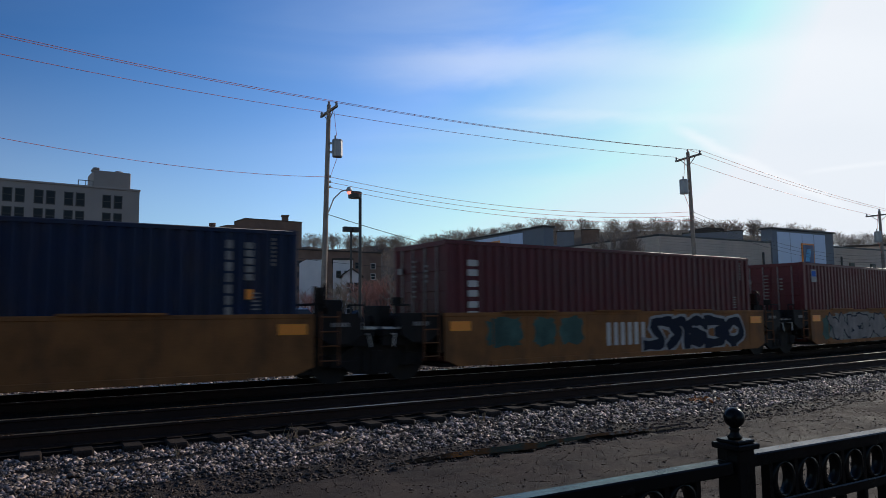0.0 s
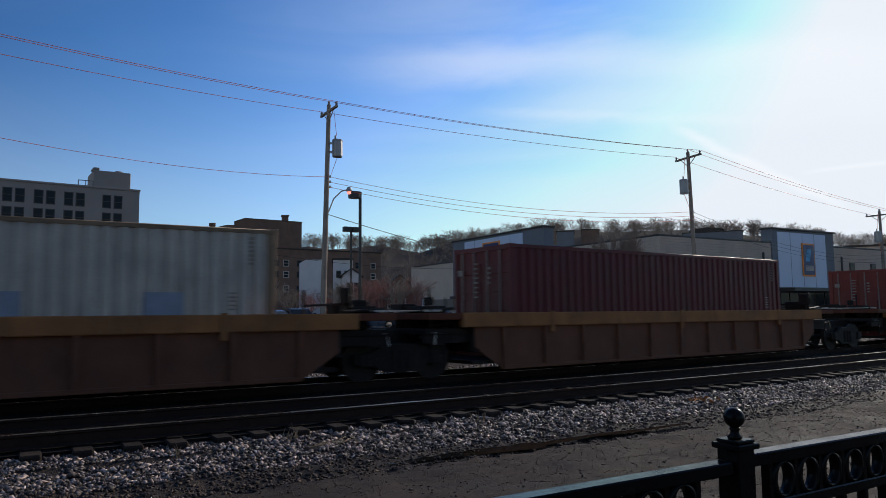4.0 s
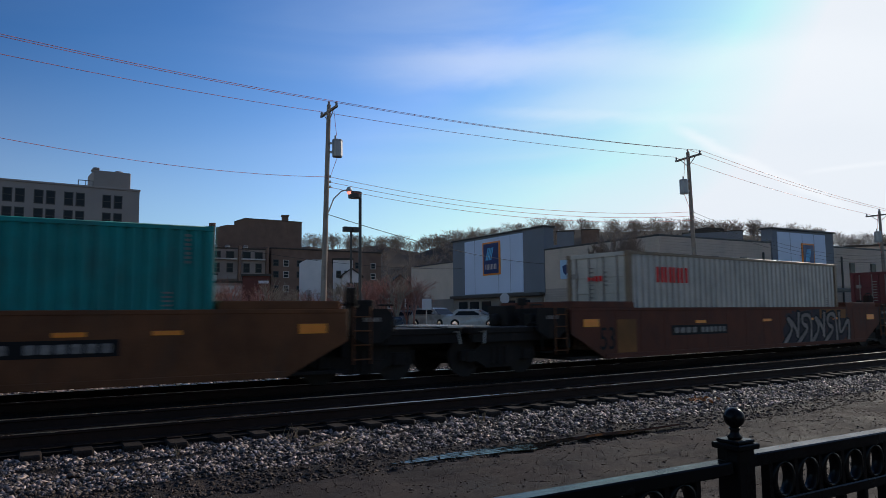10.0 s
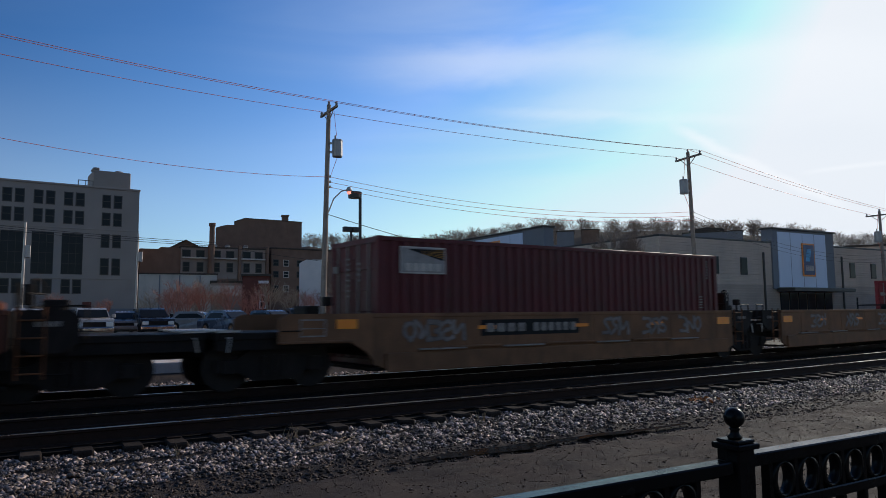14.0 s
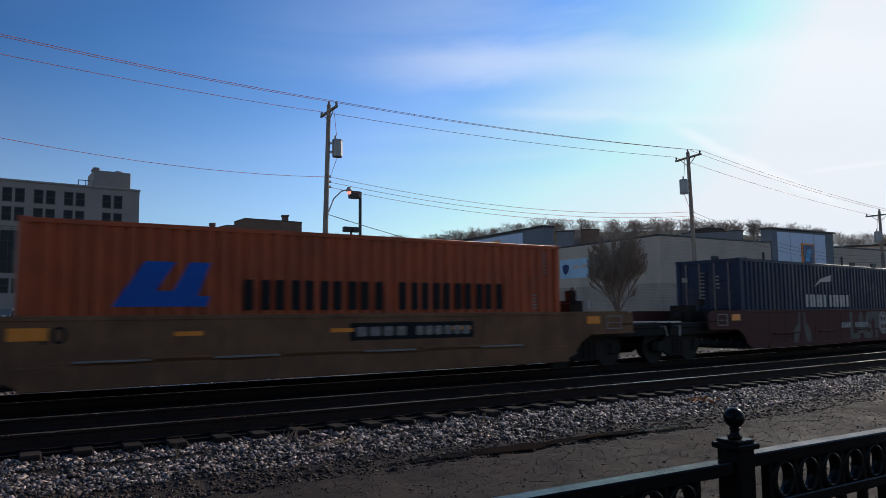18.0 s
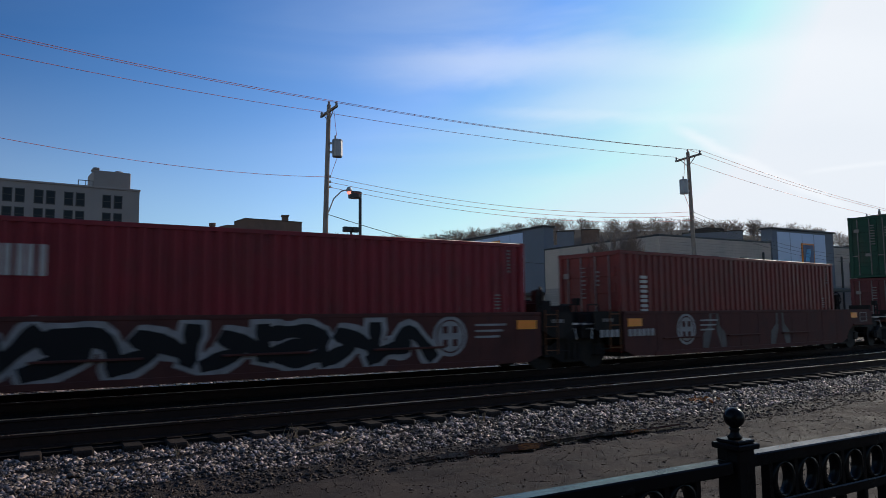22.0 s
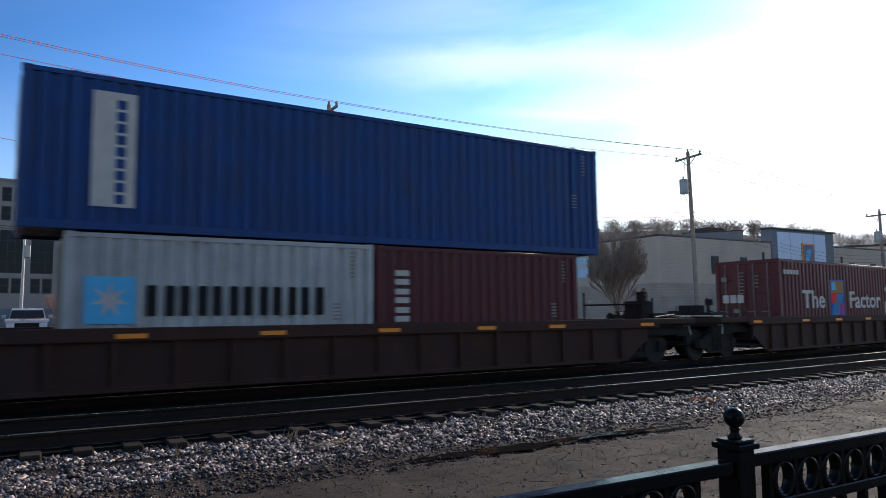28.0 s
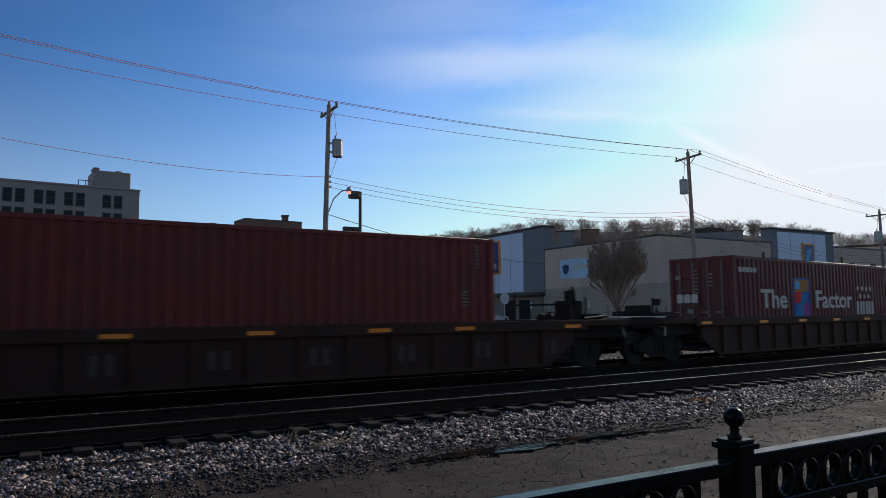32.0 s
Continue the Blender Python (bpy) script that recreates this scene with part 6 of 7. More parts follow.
# strokes of invented letters in a unit square
STROKES = [
    [(.9, .85), (.5, 1), (.1, .8), (.3, .55), (.75, .45), (.9, .2), (.5, 0), (.05, .15)],
    [(.08, 0), (.12, .95), (.8, .1), (.9, 1)],
    [(.1, 0), (.12, .95), (.75, .95), (.8, .6), (.25, .5), (.95, 0)],
    [(.95, .95), (.1, .9), (.15, .5), (.7, .5), (.15, .42), (.1, .08), (.95, .05)],
    [(0, 0), (.45, 1), (.7, .45), (.3, .35), (.78, .28), (1, 0)],
    [(.1, 1), (.15, 0), (.22, .45), (.9, 1), (.38, .5), (1, 0)],
    [(.5, .95), (.1, .7), (.15, .2), (.55, .03), (.9, .3), (.85, .75), (.4, .97)],
    [(.05, .9), (.95, .95), (.1, .1), (.95, .05)]]


def ribbon(path, width, y0, y1):
    """A broad stroke of paint along a path in x and z, from depth y0 to y1."""
    for _ in range(2):
        soft = [path[0]]
        for a, b in zip(path, path[1:]):
            soft += [(a[0] * .75 + b[0] * .25, a[1] * .75 + b[1] * .25), (a[0] * .25 + b[0] * .75, a[1] * .25 + b[1] * .75)]
        path = soft + [path[-1]]
    mb = MB()
    n = len(path)
    for i, (x, z) in enumerate(path):
        a, b = path[max(0, i - 1)], path[min(n - 1, i + 1)]
        d = Vector((b[0] - a[0], b[1] - a[1]))
        d = d.normalized() if d.length > 1e-6 else Vector((1, 0))
        end = (-1 if i == 0 else 1 if i == n - 1 else 0) * width * .45
        w = width * .5 * (1 + .18 * math.sin(i * 1.3))
        y = y0 + (y1 - y0) * i / (n - 1)
        x, z = x + d.x * end, z + d.y * end
        mb.v += [(x - d.y * w, y, z + d.x * w), (x + d.y * w, y, z - d.x * w)]
    for i in range(n - 1):
        mb.f.append((2 * i, 2 * i + 1, 2 * i + 3, 2 * i + 2))
    return mb


def cloud(at, x0, x1, z0, z1, material, seed, label="", depth=-.0025):
    """A blotch of spray paint with a billowing edge."""
    rng = random.Random(seed)
    ph = [rng.uniform(0, 6.28) for _ in range(4)]
    cx, cz, a, b = (x0 + x1) / 2, (z0 + z1) / 2, (x1 - x0) / 2, (z1 - z0) / 2
    pts = []
    for k in range(72):
        t = 2 * math.pi * k / 72
        w = .9 + .05 * math.sin(7 * t + ph[0]) + .06 * math.sin(11 * t + ph[1]) + .04 * math.sin(19 * t + ph[2])
        c, s = math.cos(t), math.sin(t)
        pts.append((cx + a * w * math.copysign(abs(c) ** .45, c), cz + b * w * math.copysign(abs(s) ** .45, s)))
    car_sign(at, MB().prism(pts, depth, 0), material, 0, 0, label, y=-1.5, name="paint_cloud")


def graffiti(at, x0, x1, z0, z1, fill, edge, seed, label, n=6, thick=.30, rim=.075):
    """Sprayed letters: broad strokes with an outline behind them."""
    rng = random.Random(seed)
    step, h = (x1 - x0) / n, z1 - z0
    E = MARK[edge] if isinstance(edge, str) else edge
    F = MARK[fill] if isinstance(fill, str) else fill
    w = thick * min(step, h)
    last = -1
    for i in range(n):
        k = rng.randrange(len(STROKES))
        if k == last:
            k = (k + 3) % len(STROKES)
        last = k
        lean = rng.uniform(-.12, .16)
        pad = w * .5 + rim * h
        path = []
        for u, v in STROKES[k]:
            u, v = 1 - u, (v if (i + k) % 2 else 1 - v)
            v += rng.uniform(-.06, .06)
            z = min(z1 - pad, max(z0 + pad, z0 + pad + v * (h - 2 * pad)))
            path.append((x0 + (i - .06 + 1.12 * (u + rng.uniform(-.05, .05)) + lean * (v - .5)) * step, z))
        g = car_sign(at, ribbon(path, w + 2 * rim * h, -.004 - .0004 * i, -.0075 - .0004 * i), E, 0, 0, label, name="graffiti_letter")
        part("letter_fill", ribbon(path, w, -.0125 - .0004 * i, -.016 - .0004 * i), F, g)


def faded(name, high, low, z0, z1):
    """Spray paint that turns from one colour to another on its way down."""
    m = mat(name, high, .7, 0, .25, 2, 30, .05)
    nt = m.node_tree
    b = nt.nodes["Principled BSDF"]
    co, sp, mr, mx = (nt.nodes.new(q) for q in ("ShaderNodeTexCoord", "ShaderNodeSeparateXYZ", "ShaderNodeMapRange", "ShaderNodeMix"))
    mx.data_type = "RGBA"
    mr.inputs[1].default_value, mr.inputs[2].default_value = z0, z1
    nt.links.new(co.outputs["Object"], sp.inputs[0])
    nt.links.new(sp.outputs["Z"], mr.inputs[0])
    nt.links.new(mr.outputs[0], mx.inputs["Factor"])
    mx.inputs["A"].default_value = (*low, 1)
    nt.links.new(b.inputs["Base Color"].links[0].from_socket, mx.inputs["B"])
    nt.links.new(mx.outputs["Result"], b.inputs["Base Color"])
    return m


def patch(at, x0, x1, z0, z1, material, label):
    car_sign(at, MB().box(x0, x1, -.003, 0, z0, z1), material, 0, 0, label, -1.501, "paint_patch")


def board(at, x0, x1, z0, z1):
    """A black number board with pale bars."""
    car_sign(at, MB().bev(x0, x1, -.004, 0, z0, z1, .002), "black", 0, 0, "black board with pale number bars")
    w = x1 - x0
    car_sign(at, bars(4, w * .38, (z1 - z0) * .55), DIM_MARK, x0 + w * .05, z0 + (z1 - z0) * .22, y=-1.508)
    car_sign(at, bars(6, w * .45, (z1 - z0) * .55), DIM_MARK, x0 + w * .51, z0 + (z1 - z0) * .22, y=-1.508)


def globe(at):
    """White arcs over a row of blocks."""
    mb = MB()
    for r in (.82, .45, .12):
        pts = [(r * math.cos(t), .42 * math.sin(t)) for t in np.linspace(0, math.pi, 16)]
        inn = [((r - .07) * math.cos(t), .35 * math.sin(t)) for t in np.linspace(0, math.pi, 16)]
        for k in range(15):
            mb.quad((pts[k][0], 0, pts[k][1]), (pts[k + 1][0], 0, pts[k + 1][1]), (inn[k + 1][0], 0, inn[k + 1][1]), (inn[k][0], 0, inn[k][1]))
    sign(at, mb, "white", -.02, 2.0)
    sign(at, bars(5, 2.1, .34, .14), "white", -1.06, 1.62)
    sign(at, upright(6, .3, 1.0), "white", -5.7, 1.5)


def picture(at):
    """A framed panel: a dark wedge with fine yellow lines over a row of pale blocks."""
    f = sign(at, MB().box(0, 1.24, -.004, 0, 0, .62), "white", -5.52, 2.32, label="framed pale picture panel")
    part("picture_ground", MB().box(.03, 1.21, -.007, -.005, .03, .59), MARK["silver"], f)
    part("picture_wedge", MB().prism([(.2, .56), (1.2, .3), (1.2, .57)], -.010, -.008), MARK["black"], f)
    mb = MB()
    for k in range(5):
        mb.prism([(.5, .52 - k * .012), (1.2, .54 - k * .045), (1.2, .56 - k * .045)], -.013, -.011)
    part("picture_line", mb, MARK["gold"], f)
    part("picture_lettering", bars(5, .95, .18), MARK["white"], f, m=pose(.14, -.012, .06))


def slogan(at):
    sign(at, word("The", 1.76, .66, bold=.022), "white", -4.48, 1.47)
    sign(at, word("Factor", 2.97, .66, bold=.022), "white", -.59, 1.47)
    sq = sign(at, MB().box(0, 1.18, -.004, 0, 0, 1.4), "blue", -2.25, 1.16, label="square of bright coloured shapes")
    for k, (c, poly) in enumerate((("gold", [(.05, .9), (1.1, .9), (1.1, 1.35), (.05, 1.35)]), ("cyan", [(.05, .05), (.6, .05), (1.1, .85), (.5, .85)]), ("red", [(.05, .5), (.45, .5), (.6, .9), (.05, .9)]), ("purple", [(.65, .05), (1.13, .05), (1.13, .5), (.75, .5)]), ("sky", [(.1, 1.0), (.5, 1.0), (.4, 1.3), (.15, 1.3)]))):
        part("coloured_shape", MB().prism(poly, -.008 - k * .001, -.005), MARK[c], sq)
    st = MB()
    for r, n in ((0, 4), (1, 3)):
        for i in range(n):
            x, z = 2.95 + i * .38 + r * .19, 2.25 - r * .3
            st.prism([(x + (.12 if k % 2 == 0 else .06) * math.sin(k * math.pi / 6), z + (.12 if k % 2 == 0 else .06) * math.cos(k * math.pi / 6)) for k in range(12)], -.004, 0)
    sign(at, st, "white", 0, 0)
    sign(at, bars(3, 1.5, .52, .16), "white", 2.79, 1.22)
    sign(at, bars(5, 1.1, .16), "white", -5.8, 2.68)
    ob, base = box_at(at)
    part("door_marking", bars(3, .8, .3, .16), WHITE_MARK, ob, m=pose(-6.15, .9, 1.35, 0, 0, -90))


def paint_train():
    FADE = mat("faded_teal_spray", (0.055, 0.10, 0.085), .7, 0, .5, 2, 30, .05)
    DKBLUE = mat("dark_blue_spray", (0.011, 0.012, 0.024), .7, 0, .3, 2, 30, .05)
    LILAC = mat("pale_lilac_spray", (0.22, 0.19, 0.178), .7, 0, .4, 2, 30, .05)
    GREY = mat("dull_grey_spray", (0.13, 0.115, 0.107), .7, 0, .4, 2, 30, .05)
    BROWNP = mat("brown_repaint", (0.10, 0.045, 0.03), .7, 0, .3, 1.5, 30, .1)
    YELP = mat("yellow_repaint", (0.20, 0.092, 0.034), .7, 0, .3, 1.5, 30, .1)
    OLIVE = mat("olive_spray", (0.085, 0.07, 0.03), .7, 0, .3, 2, 30, .05)
    BROWNT = mat("orange_brown_repaint", (0.15, 0.06, 0.033), .7, 0, .3, 1.5, 30, .1)
    PALEG = mat("pale_grey_spray", (0.20, 0.19, 0.17), .7, 0, .35, 2, 30, .05)
    REDLET = mat("faded_red_letters", (0.28, 0.04, 0.03), .7, 0, .3, 2, 30, .05)
    DKPURPLE = mat("dark_purple_spray", (0.05, 0.04, 0.048), .7, 0, .4, 2, 30, .05)
    DKTEAL = mat("dark_teal_spray", (0.03, 0.042, 0.037), .7, 0, .4, 2, 30, .05)
    LEAF = mat("green_spray_paint", (0.06, 0.16, 0.02), .7, 0, .3, 2, 30, .05)
    # yellow set
    sign(-1.34, upright(9, .13, 2.0), DIM_MARK, 4.62, .95); sign(-1.34, upright(5, .17, .8), DIM_MARK, 5.0, 2.1); sign(-1.34, MB().box(0, .15, -.004, 0, 0, .2), REFLECT, 5.02, 1.72)
    VIOLET = faded("violet_spray_paint", (0.30, 0.08, 0.27), (0.085, 0.008, 0.035), .35, 1.0)
    sign(14.4, upright(3, .30, 1.5), "white", -5.48, 1.30)
    for k, (xa, xb) in enumerate(((-5.2, -4.0), (-3.7, -2.9), (-2.8, -1.9))):
        cloud(14.4, xa, xb, .55, 1.32, FADE, 3 + k, "faded teal spray paint")
    car_sign(14.4, bars(3, 1.55, .62, .2), "white", -1.07, .5)
    graffiti(14.4, .55, 5.1, .2, 1.38, DKBLUE, "silver", 11, "white and dark blue graffiti letters", 5, .30, .075)
    sign(30.1, MB().box(0, .42, -.004, 0, 0, .46), "silver", -5.5, 2.44); sign(30.1, MB().box(.05, .37, -.008, -.005, .2, .4), "blue", -5.5, 2.44)
    cloud(30.1, -5.5, -4.4, .3, 1.2, FADE, 9, "dull teal spray paint"); cloud(30.1, -4.95, .4, .1, 1.36, PALEG, 10, "whitish sprayed ground", -.004)
    graffiti(30.1, -4.8, .2, .18, 1.3, LILAC, DKBLUE, 5, "white bubble graffiti with dark accents", 6, .40, .045)
    globe(45.85); globe(232.9)
    board(45.85, 1.92, 4.28, .72, 1.0)
    # grey box with red letters
    for at in (67.6, 193.9):
        sign(at, bars(4, 1.5, .46, .14), "red", -4.87, 2.26)
        ob, base = box_at(at)
        part("door_marking", bars(4, .55, .16), MARK["red"], ob, m=pose(-6.13, .3, 2.05, 0, 0, -90))
    for x0, x1 in ((-5.85, -5.11), (-1.91, -1.18), (-.53, 1.64), (3.6, 4.3)):
        sign(67.6, MB().box(x0, x1, -.003, 0, 1.3, 1.85), mat("blue_grey_repair", (0.24, 0.28, 0.36), .6, 0, .2, 2, 30, .05), 0, 0)
    sign(107.1, upright(6, .30, 1.5), "white", -5.46, 1.32)
    picture(130.8); picture(254.6)
    # tan graffiti set
    patch(130.8, -8.5, -4.2, .5, 1.5, YELP, "yellow repainted panel"); patch(130.8, -2.6, 1.2, .95, 1.5, YELP, "yellow repainted panel")
    patch(130.8, -4.2, -2.6, .95, 1.5, BROWNP, "brown repainted panel")
    car_sign(130.8, word("53", .6, .5), "black", -7.73, .48)
    board(130.8, -4.96, -1.69, .73, 1.09)
    graffiti(130.8, -1.2, 3.6, .25, 1.0, LILAC, GREY, 21, "pale lilac and grey graffiti", 5, .42, .05)
    graffiti(130.8, 3.4, 7.4, .3, 1.4, GREY, BROWNP, 22, "dull graffiti over the whole side", 4, .4, .05)
    patch(150.7, -5.23, -3.97, .92, 1.48, YELP, "yellow repainted panel"); patch(150.7, -3.95, -2.6, .9, 1.48, OLIVE, "olive sprayed panel"); patch(150.7, -1.95, 1.36, .2, 1.46, BROWNT, "orange brown lettering panel")
    cloud(150.7, -5.5, -2.2, .14, 1.14, PALEG, 23, "pale grey sprayed ground", -.006)
    cloud(150.7, -6.1, -5.1, .75, 1.46, DKTEAL, 27, "dark sprayed cloud", -.006)
    body = [(-2.97, 1.31), (-2.6, 1.45), (-2.25, 1.45), (-1.95, 1.30), (-1.61, 1.35), (-1.55, 1.08), (-1.89, .86), (-2.0, .66), (-1.76, .48), (-1.82, .19), (-2.79, .21), (-2.59, .43), (-2.33, .56), (-2.36, .9), (-2.63, 1.11), (-2.89, 1.08)]
    car_sign(150.7, ribbon(body + body[:1], .10, -.008, -.009), LILAC, 0, 0, "pale sprayed outline", y=-1.5, name="graffiti")
    car_sign(150.7, MB().prism(body, -.012, 0), DKBLUE, 0, 0, "black sprayed figure", y=-1.5, name="graffiti")
    car_sign(150.7, bars(3, 1.9, .56, .3), REDLET, -1.17, .57, y=-1.506)
    cloud(150.7, 1.5, 5.9, .2, 1.42, GREY, 28, "dull grey sprayed ground")
    graffiti(150.7, 1.5, 5.7, .25, 1.36, LILAC, DKPURPLE, 25, "lilac graffiti letters with dark edges", 5, .36, .06)
    sign(150.7, bars(5, 1.47, .33, .12), "white", -5.15, 2.48); sign(150.7, bars(2, .53, .26, .1), "red", -5.72, 2.51)
    patch(170.3, -8.2, -6.3, .2, 1.3, YELP, "yellow repainted panel")
    sign(170.3, MB().box(0, .6, -.003, 0, 0, 1.4), "white", -5.59, 1.46, label="white upright panel with dark bars"); sign(170.3, upright(5, .26, 1.3), paint("mid_blue"), -5.42, 1.5)
    board(170.3, 1.4, 4.4, .7, 1.0)
    for x in (-3.2, .5, 3.6, 5.2):
        for at in (170.3, 193.9, 213.4, 232.9, 150.7):
            car_sign(at, shared("reflector", None), REFLECT, x, 1.05, name="reflector")
    # brown set
    cloud(193.9, 1.4, 6.3, .1, 1.46, DKPURPLE, 34, "dark sprayed ground"); patch(193.9, 4.03, 6.0, 1.1, 1.5, YELP, "yellow repainted panel")
    graffiti(193.9, 1.6, 6.2, .15, 1.42, LILAC, "black", 34, "white graffiti strokes on a dark ground", 5, .15, .06)
    car_sign(193.9, word("53", .58, .6), "black", -7.68, .4); patch(193.9, -7.0, -6.2, .3, 1.2, YELP, "yellow repainted panel")
    board(193.9, -4.64, -1.82, .71, 1.0)
    patch(213.4, -1.65, 1.29, .18, 1.48, YELP, "yellow lettering panel")
    car_sign(213.4, bars(3, 2.0, .6, .2), "black", -1.41, .65)
    graffiti(213.4, -5.2, -3.6, .9, 1.4, "silver", GREY, 33, "small pale tag", 3)
    cloud(232.9, -6.4, .8, .2, 1.5, DKTEAL, 36, "dark teal spray paint")
    graffiti(232.9, -5.8, .3, .22, 1.5, DKPURPLE, LILAC, 35, "dark purple graffiti with thin grey outlines", 6, .24, .042)
    board(232.9, 1.89, 4.82, .71, .99)
    # tan five-unit set
    board(254.6, -3.48, -.28, .87, 1.25); board(316.5, -.03, 3.14, .85, 1.22)
    for x in (-5.6, -4.95, .6, 2.2, 3.8):
        graffiti(254.6, x, x + 1.0, .75, 1.3, LILAC, GREY, int(x * 10) + 100, "scribbled silver tag", 3, .22, .03)
    for x in (-4.2, -1.4, 1.6, 4.0):
        graffiti(270.1, x, x + 1.1, .75, 1.3, LILAC, GREY, int(x * 10) + 200, "faded spray tag", 3, .22, .03)
    sign(288.37, bars(4, 1.05, .36, .14), "red", -2.2, 2.06)
    sgn = box_at(288.37)[0]
    graf = MB()
    rng = random.Random(8)
    for k in range(7):
        cx, cz, r = -1.0 + k * .36, 1.95 + rng.uniform(-.1, .1) - .26, rng.uniform(.2, .34)
        graf.prism([(cx + r * (1 + .3 * math.sin(3 * t + k)) * math.cos(t), cz + r * 1.1 * (1 + .25 * math.sin(4 * t + k)) * math.sin(t)) for t in [2 * math.pi * q / 18 for q in range(18)]], -.003 - k * .0005, 0)
    part("graffiti", graf, DKBLUE, sgn, "dark blue graffiti letters", m=pose(0, -1.217, 0))
    for at, x in ((285.3, 2.1), (301.0, 1.95)):
        car_sign(at, bars(3, 1.9, .56, .2), REDLET, x, .82)
    for at in (301.0, 316.5):
        car_sign(at, word("40", .55, .3), "black", -5.86, .94)
    sign(301.0, bars(3, .94, .55, .12), "white", -5.69, 2.15); sign(384.0, bars(3, .98, .55, .12), "white", -5.45, 2.12)
    em = MB().prism([(0, .1), (.55, .95), (1.1, .95), (.75, .4), (1.2, .4), (1.0, .1)], -.004, 0).prism([(1.0, .3), (1.35, .95), (1.75, .95), (1.5, .3), (1.75, .3), (1.68, .1), (.98, .1)], -.005, 0)
    sign(316.5, em, "blue", -4.6, 1.48)
    sign(316.5, bars(5, 3.1, .62, .16), "black", -2.2, 1.5); sign(316.5, bars(5, 2.9, .62, .16), "black", 1.3, 1.5)
    # brick red five-unit set
    sw = MB().prism([(0, 0), (.5, .3), (1.4, .46), (1.35, .22), (.5, .18)], -.004, 0)
    sign(336.7, sw, "white", -1.07, 2.27); sign(336.7, bars(3, 1.55, .46, .12), "white", -1.76, 1.52); sign(336.7, bars(3, 1.6, .46, .12), "white", .08, 1.52)
    car_sign(336.7, word("LAST", 2.8, 1.15, bold=.06), GREY, 1.0, .2, name="graffiti"); car_sign(352.5, word("LAST", 3.7, 1.15, bold=.06), LILAC, -4.2, .22, name="graffiti")
    eg = MB().prism([(0, .42), (1.1, .3), (1.3, .42), (1.5, .42), (1.7, .3), (2.9, .42), (2.6, .12), (1.7, .12), (1.45, 0), (1.2, .12), (.3, .12)], -.004, 0)
    sign(352.5, eg, "red", -1.6, 2.03); sign(352.5, bars(3, 2.4, .44, .14), "white", -1.45, 1.33)
    for at, x in ((336.7, 4.06), (352.5, 3.76), (368.2, 3.67), (384.0, 3.66), (399.6, -3.58)):
        d0 = car_sign(at, disc(.46), "silver", x, .88, "round white emblem")
        part("emblem_ring", disc(.385, .35), STEEL_RED, d0, m=pose(0, -.008, 0))
        for qx in (-.13, .13):
            for qz in (-.15, .15):
                part("emblem_gap", MB().bev(qx - .07, qx + .07, -.010, -.006, qz - .08, qz + .08, .001), STEEL_RED, d0)
        car_sign(at, bars(4, .75, .2), "silver", x - 3.75, .73); car_sign(at, bars(6, 1.1, .2), "silver", x - 2.6, .73)
        for q in range(3):
            car_sign(at, bars(1, .9 - q * .1, .05), "silver", x + .7, 1.1 - q * .14)
    fingers = MB().prism([(.0, .1), (.25, .0), (.5, .55), (.5, 1.1), (.75, 1.1), (.75, .55), (1.0, .0), (1.25, .1), (1.2, .5), (.9, .75), (.85, 1.15), (.4, 1.15), (.35, .75), (.05, .5)], -.003, 0)
    me_f = fingers.mesh("graffiti")
    for at, x in ((336.7, -3.36), (399.6, -2.8), (399.6, 1.0)):
        car_sign(at, me_f, GREY, x, .22, "grey sprayed outline shape", name="graffiti")
    cloud(368.2, -6.2, -3.6, .16, 1.34, MARK["cyan"], 41, "cyan sprayed cloud"); cloud(368.2, -3.4, -.2, .35, 1.36, MARK["cyan"], 42, "cyan sprayed cloud")
    for k, (xa, za) in enumerate(((-5.9, .9), (-6.0, .35), (-4.6, 1.1), (-3.9, .7), (-2.2, 1.05), (-1.5, .25), (-.9, .95))):
        cloud(368.2, xa, xa + .8, za, za + .28, LEAF, 60 + k, "green spray paint", -.0035)
    graffiti(368.2, -5.3, -.9, .18, 1.40, VIOLET, mat("dark_magenta_spray", (0.04, 0.006, 0.03), .7, 0, .3, 2, 30, .05), 43, "violet graffiti letters that darken to magenta", 6, .33, .04)
    graffiti(384.0, -6.0, -2.0, .2, 1.38, "black", "silver", 45, "black graffiti letters with pale outlines", 3, .26, .09)
    graffiti(384.0, -1.8, 3.1, .2, 1.36, "black", "silver", 47, "black graffiti letters with pale outlines", 4, .24, .10)
    sign(399.6, upright(4, .32, 1.1), "white", -5.27, 1.4)
    # the stacks
    for k, x in enumerate((-3.66, -1.55, .7, 2.83)):
        sign(419.55, bars(1, .72, .62), "white", x + .02, 4.02)
    sign(419.55, MB().box(0, .32, -.003, 0, 0, 1.25), "white", 5.11, 3.9); sign(419.55, upright(6, .2, 1.1), paint("green"), 5.17, 3.95)
    sign(416.5, upright(3, .30, 1.4), "white", -2.46, .98); sign(422.6, upright(4, .26, 1.4), "gold", -2.44, 1.05)
    sign(441.1, upright(6, .30, 1.8), DIM_MARK, -5.42, 3.75)
    st = MB()
    for r, n in ((0, 4), (1, 3)):
        for i in range(n):
            x, z = -.85 + i * .38 + r * .19, 2.1 - r * .33
            st.prism([(x + (.12 if k % 2 == 0 else .06) * math.sin(k * math.pi / 6), z + (.12 if k % 2 == 0 else .06) * math.cos(k * math.pi / 6)) for k in range(12)], -.004, 0)
